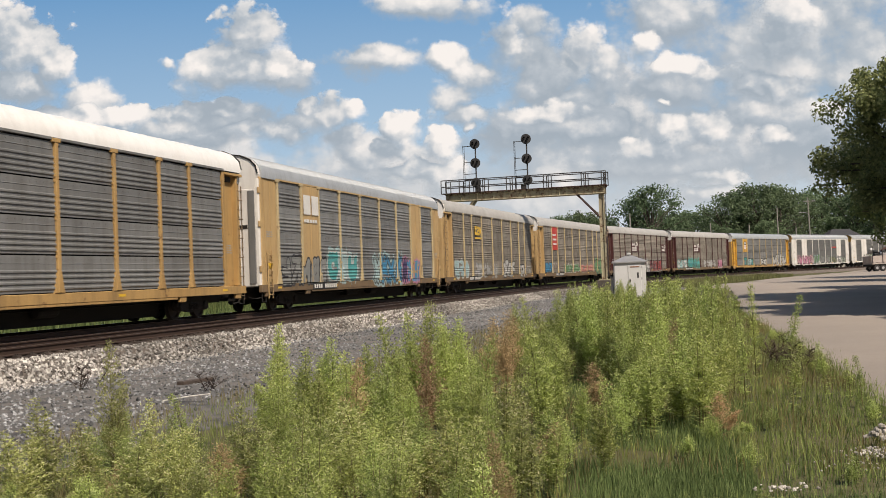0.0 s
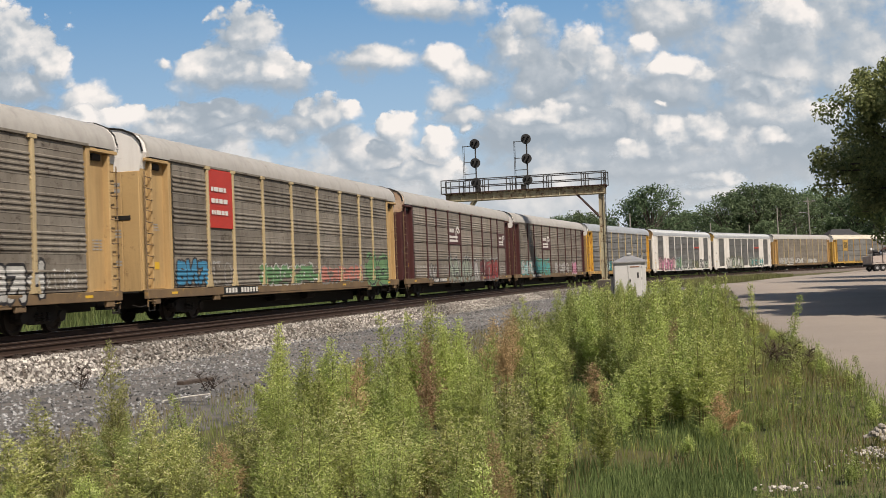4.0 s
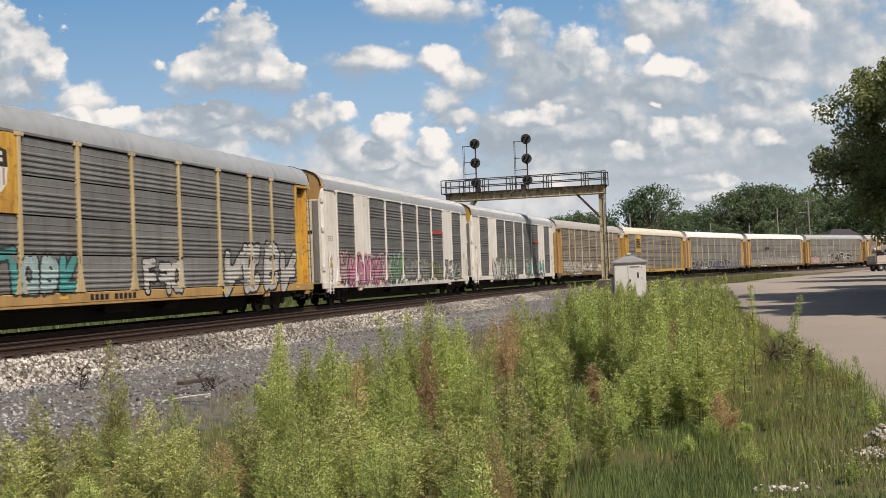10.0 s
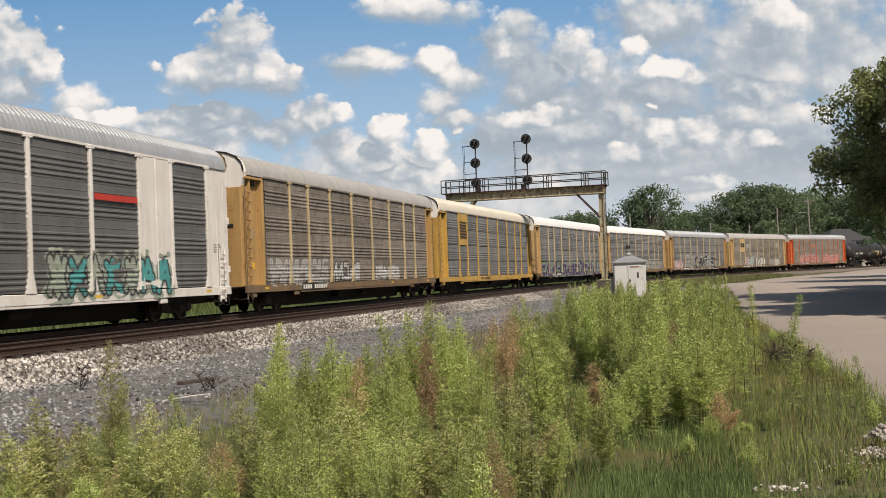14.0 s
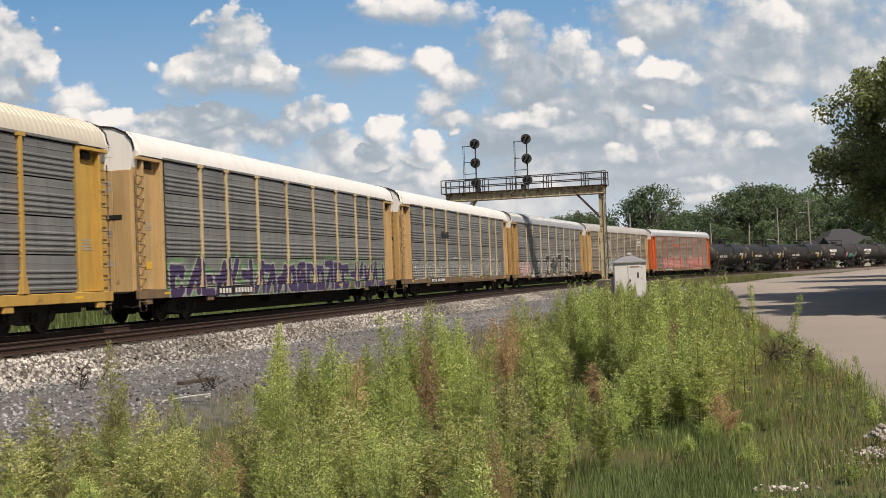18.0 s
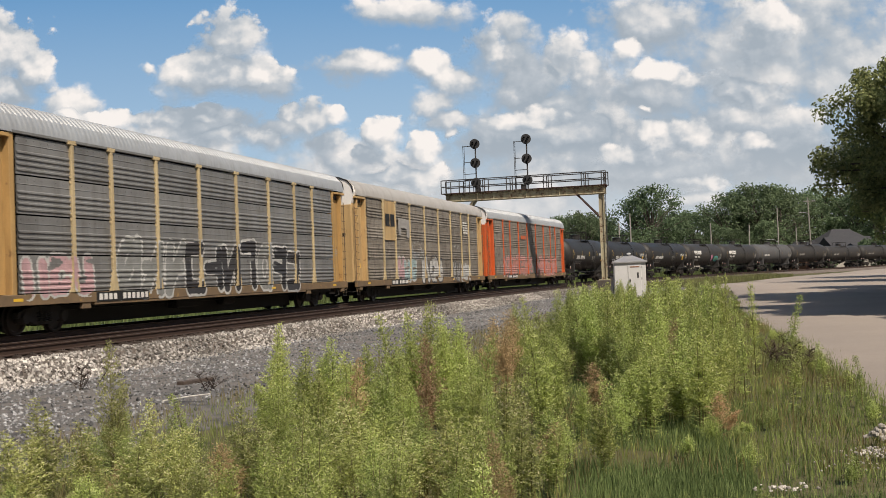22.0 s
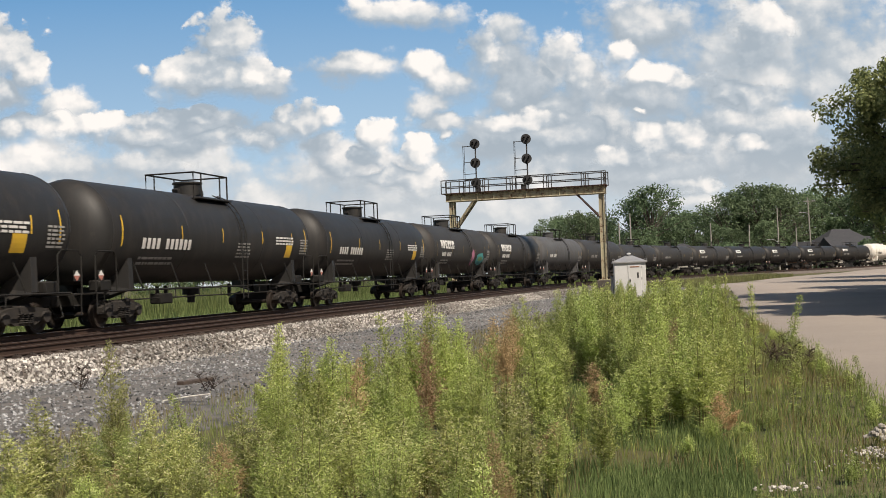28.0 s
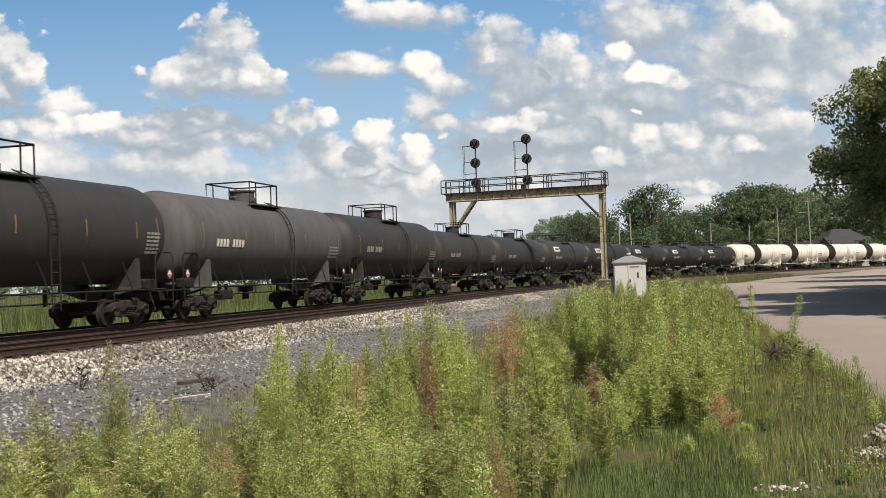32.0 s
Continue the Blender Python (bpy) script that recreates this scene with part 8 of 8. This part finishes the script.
def build_grass():
    rnd = random.Random(9)
    pts = []
    while len(pts) < 48000:
        a = 6.5 + 45 * rnd.random() ** 2.2
        lo = road_edge(a) - 0.1
        p = rnd.uniform(lo, 7.8)
        pt = strip_pt(a, p, GROUND - 0.04)
        if pt.y < 5 or not -0.5 < pt.x / pt.y < 0.45:
            continue
        right = p < lo + 2.2
        if not right and rnd.random() < 0.35:
            continue
        k = 1.0 if right else 0.8
        if noise.noise(Vector((a * 0.6, p * 0.6, 4))) < -0.22 and a < 14:
            k *= 0.45
            if rnd.random() < 0.55:
                continue
        pts.append((*pt, k * min(1.0, 0.35 + 0.5 * max(0, p - lo + 0.1) if right else 1.0)))
    # tufts that creep over the edge of the lane
    for k in range(9000):
        a = 6.5 + 50 * rnd.random() ** 1.6
        q = noise.noise(Vector((a * 1.9, 8, 0)))
        pts.append((*strip_pt(a, road_edge(a) + rnd.gauss(0.05 - 0.25 * q, 0.16), GROUND + 0.02), 0.35 + 0.5 * rnd.random() ** 2))
    blades("grass", "green meadow grass among the weeds", pts, (0.07, 0.28), 0.0045, 1, M_GRASS, 0.4)
    # thick dark grass low before the tall weeds, and in the shaded hollow among them
    pts = []
    while len(pts) < 40000:
        d = 5.2 + 19 * rnd.random() ** 1.5
        be = 0.02 + 0.40 * rnd.random() ** 0.8
        if d > 15 and not 0.09 < be < 0.16:
            continue
        q = noise.noise(Vector((be * d * 0.7, d * 0.5, 3)))
        if be < 0.10 + 0.06 * q and rnd.random() < 0.7:
            continue
        if q < -0.25 or be > 0.27 + 0.1 * q and d > 8.5 and rnd.random() < 0.8:
            continue
        pts.append((be * d, d, GROUND - 0.04, (0.75 + 0.5 * q) * (0.6 if be > 0.27 else 1.0) * (1.0 if be > 0.075 else 0.6)))
    blades("lush_grass", "thick dark green grass before the weeds", pts, (0.09, 0.27), 0.0042, 12, M_LUSH, 0.28)
    pts = []
    while len(pts) < 16000:
        a = 6.5 + 40 * rnd.random() ** 2
        p = rnd.uniform(road_edge(a), 7.9)
        pt = strip_pt(a, p, GROUND - 0.04)
        if pt.y < 5 or pt.y < 9.5 and pt.x > 0.05 * pt.y:
            continue
        if noise.noise(Vector((a * 0.4, p * 0.4, 9))) > 0.0:
            pts.append((*pt, 1.0))
    blades("dry_grass", "dry straw-coloured grass between the green", pts, (0.12, 0.36), 0.004, 2, M_GRASS_DRY, 0.5)
    # the verge beyond the rails and the strip before the far crossing
    pts = []
    while len(pts) < 26000:
        a = rnd.uniform(-30, 150)
        o = 5.0 + 26 * rnd.random() ** 1.5
        pts.append((*line(a, o, GROUND - 0.05 + 0.012 * o), 1.0))
    blades("verge_grass", "tall grass and weeds beyond the tracks", pts, (0.25, 0.75), 0.02, 3, M_LUSH)
    pts = []
    while len(pts) < 17000:
        a = rnd.uniform(66, 172)
        o = rnd.uniform(-15.8 + 7.5 * max(0, (a - 150) / 25), -6.6)
        p = line(a, o, GROUND - 0.03)
        be = p.x / p.y
        if be > 0.315:
            continue
        pts.append((*p, (0.4 + 0.6 * rnd.random()) * (2.0 if be < 0.29 else 2.0 - 60 * (be - 0.29))))
    blades("strip_grass", "grassy strip between the lane and the tracks", pts, (0.16, 0.42), 0.024, 4, M_VERGE)


build_grass()


def build_verge():
    """Taller growth further off beyond the rails."""
    rnd = random.Random(19)
    pts = []
    while len(pts) < 26000:
        a = rnd.uniform(-45, 170)
        o = rnd.uniform(9.5, 19)
        pts.append((*line(a, o, GROUND + 0.05), rnd.uniform(0.75, 1.0) * (1 + 0.25 * noise.noise(Vector((a * 0.3, o * 0.3, 2))))))
    blades("verge_weeds", "tall green and yellow growth beyond the tracks", pts, (1.2, 2.2), 0.020, 6, M_LUSH, 0.3)
    # rubble in the verge of the lane
    V, F = [], []
    for x, d, n, r, big in ((1550, 10.9, 90, 0.11, 0.030), (1540, 10.2, 150, 0.26, 0.014), (1368, 8.7, 40, 0.17, 0.016), (1490, 9.6, 30, 0.3, 0.012)):
        for _ in range(n):
            c = Vector(((x - 784) / 1961 * d + rnd.gauss(0, r * 0.55), d + rnd.gauss(0, r * 0.5), GROUND + 0.06))
            if big > 0.025:
                c.z += max(0.0, 0.13 - abs(c.y - d)) * rnd.uniform(0.3, 1.0)
            s = rnd.uniform(0.5, 1.2) * big
            b = len(V)
            for rad, up in ((1.0, -0.4), (0.95, 0.25), (0.5, 0.62)):
                for i in range(6):
                    w = i / 6 * 6.283 + rad
                    k = s * rad * rnd.uniform(0.75, 1.2)
                    V.append((c.x + k * math.cos(w), c.y + k * math.sin(w), c.z + s * up * rnd.uniform(0.8, 1.2)))
            F.extend([(b + q * 6 + i, b + q * 6 + (i + 1) % 6, b + q * 6 + 6 + (i + 1) % 6, b + q * 6 + 6 + i) for q in (0, 1) for i in range(6)])
            F.append(tuple(b + 12 + i for i in range(6)))
    me = bpy.data.meshes.new("rubble")
    me.from_pydata(V, [], F)
    me.materials.append(island_stone("chalky_rubble", (0.62, 0.58, 0.52), (0.30, 0.27, 0.23)))
    thing("rubble", "scattered pale rubble in the grass", "stones", kind="stuff", data=me)
    # a pale stick on the gravel and a dark board by the ballast
    st = thing("stick", "pale bleached stick lying on the gravel", "stick", pose(-4.05, 17.0, GROUND + 0.10, 0, 0, 40))
    part("shaft", Sheet().tube([(-0.35, 0, 0), (0.1, 0.03, 0.02), (0.45, 0, 0.03)], [0.011, 0.013, 0.008], 6), M_STONE, st)
    bd = thing("board", "dark rotten timber board beside the ballast", "board", pose(-4.6, 20.2, GROUND + 0.09, 0, 0, 62))
    part("plank", Sheet().soft(-0.4, 0.4, -0.09, 0.09, -0.05, 0.025, 0.012), M_TIE, bd)


build_verge()


# ---------------- movement ----------------
SPEED, GAIN = 16.5016, -0.0137


def along_at(s0, t):
    return s0 - SPEED * t - GAIN * t * t / 2


def car_pose(s, half):
    f, r = line(s + half), line(s - half)
    d = f - r
    m = (f + r) / 2
    return Matrix.Translation(m) @ Matrix.Rotation(math.atan2(d.y, d.x), 4, "Z")


def motions():
    times = [0.5 * i for i in range(65)]
    for car, s0, half in train:
        walk(car, [(t, car_pose(along_at(s0, t), half)) for t in times])
    # the axles turn as the cars roll
    turns = [(i / FPS, -(SPEED * i / FPS + GAIN * (i / FPS) ** 2 / 2) / 0.418) for i in range(0, 32 * FPS + 1)]
    spin = [(t, Matrix.Rotation(a, 4, "Y")) for t, a in turns]
    for ax, x in axles:
        at = Matrix.Translation((x, 0, 0.42))
        walk(ax, [(t, at @ m) for t, m in spin])
    # the truck waits, then rolls off behind the trees
    roll = [(0, 0.0), (8.5, 0.0), (9.5, 0.4), (10.5, 0.95), (11.5, 1.6), (12.5, 2.5), (14, 5.0), (17, 13.0), (20, 24.0), (25, 40.0), (32, 60.0)]
    walk(work_truck, [(t, pose(64.2 + q * 0.97, 168.0 + q * 0.2, GROUND + 0.1, 0, 0, 11.6)) for t, q in roll])
    # the clouds drift slowly and sink a little
    for sky in SKIES:
        walk(sky, [(t, pose(0, 0, EYE, -0.40 * t / 32, 0, 1.40 * t / 32)) for t in (0, 8, 16, 24, 32)])


motions()
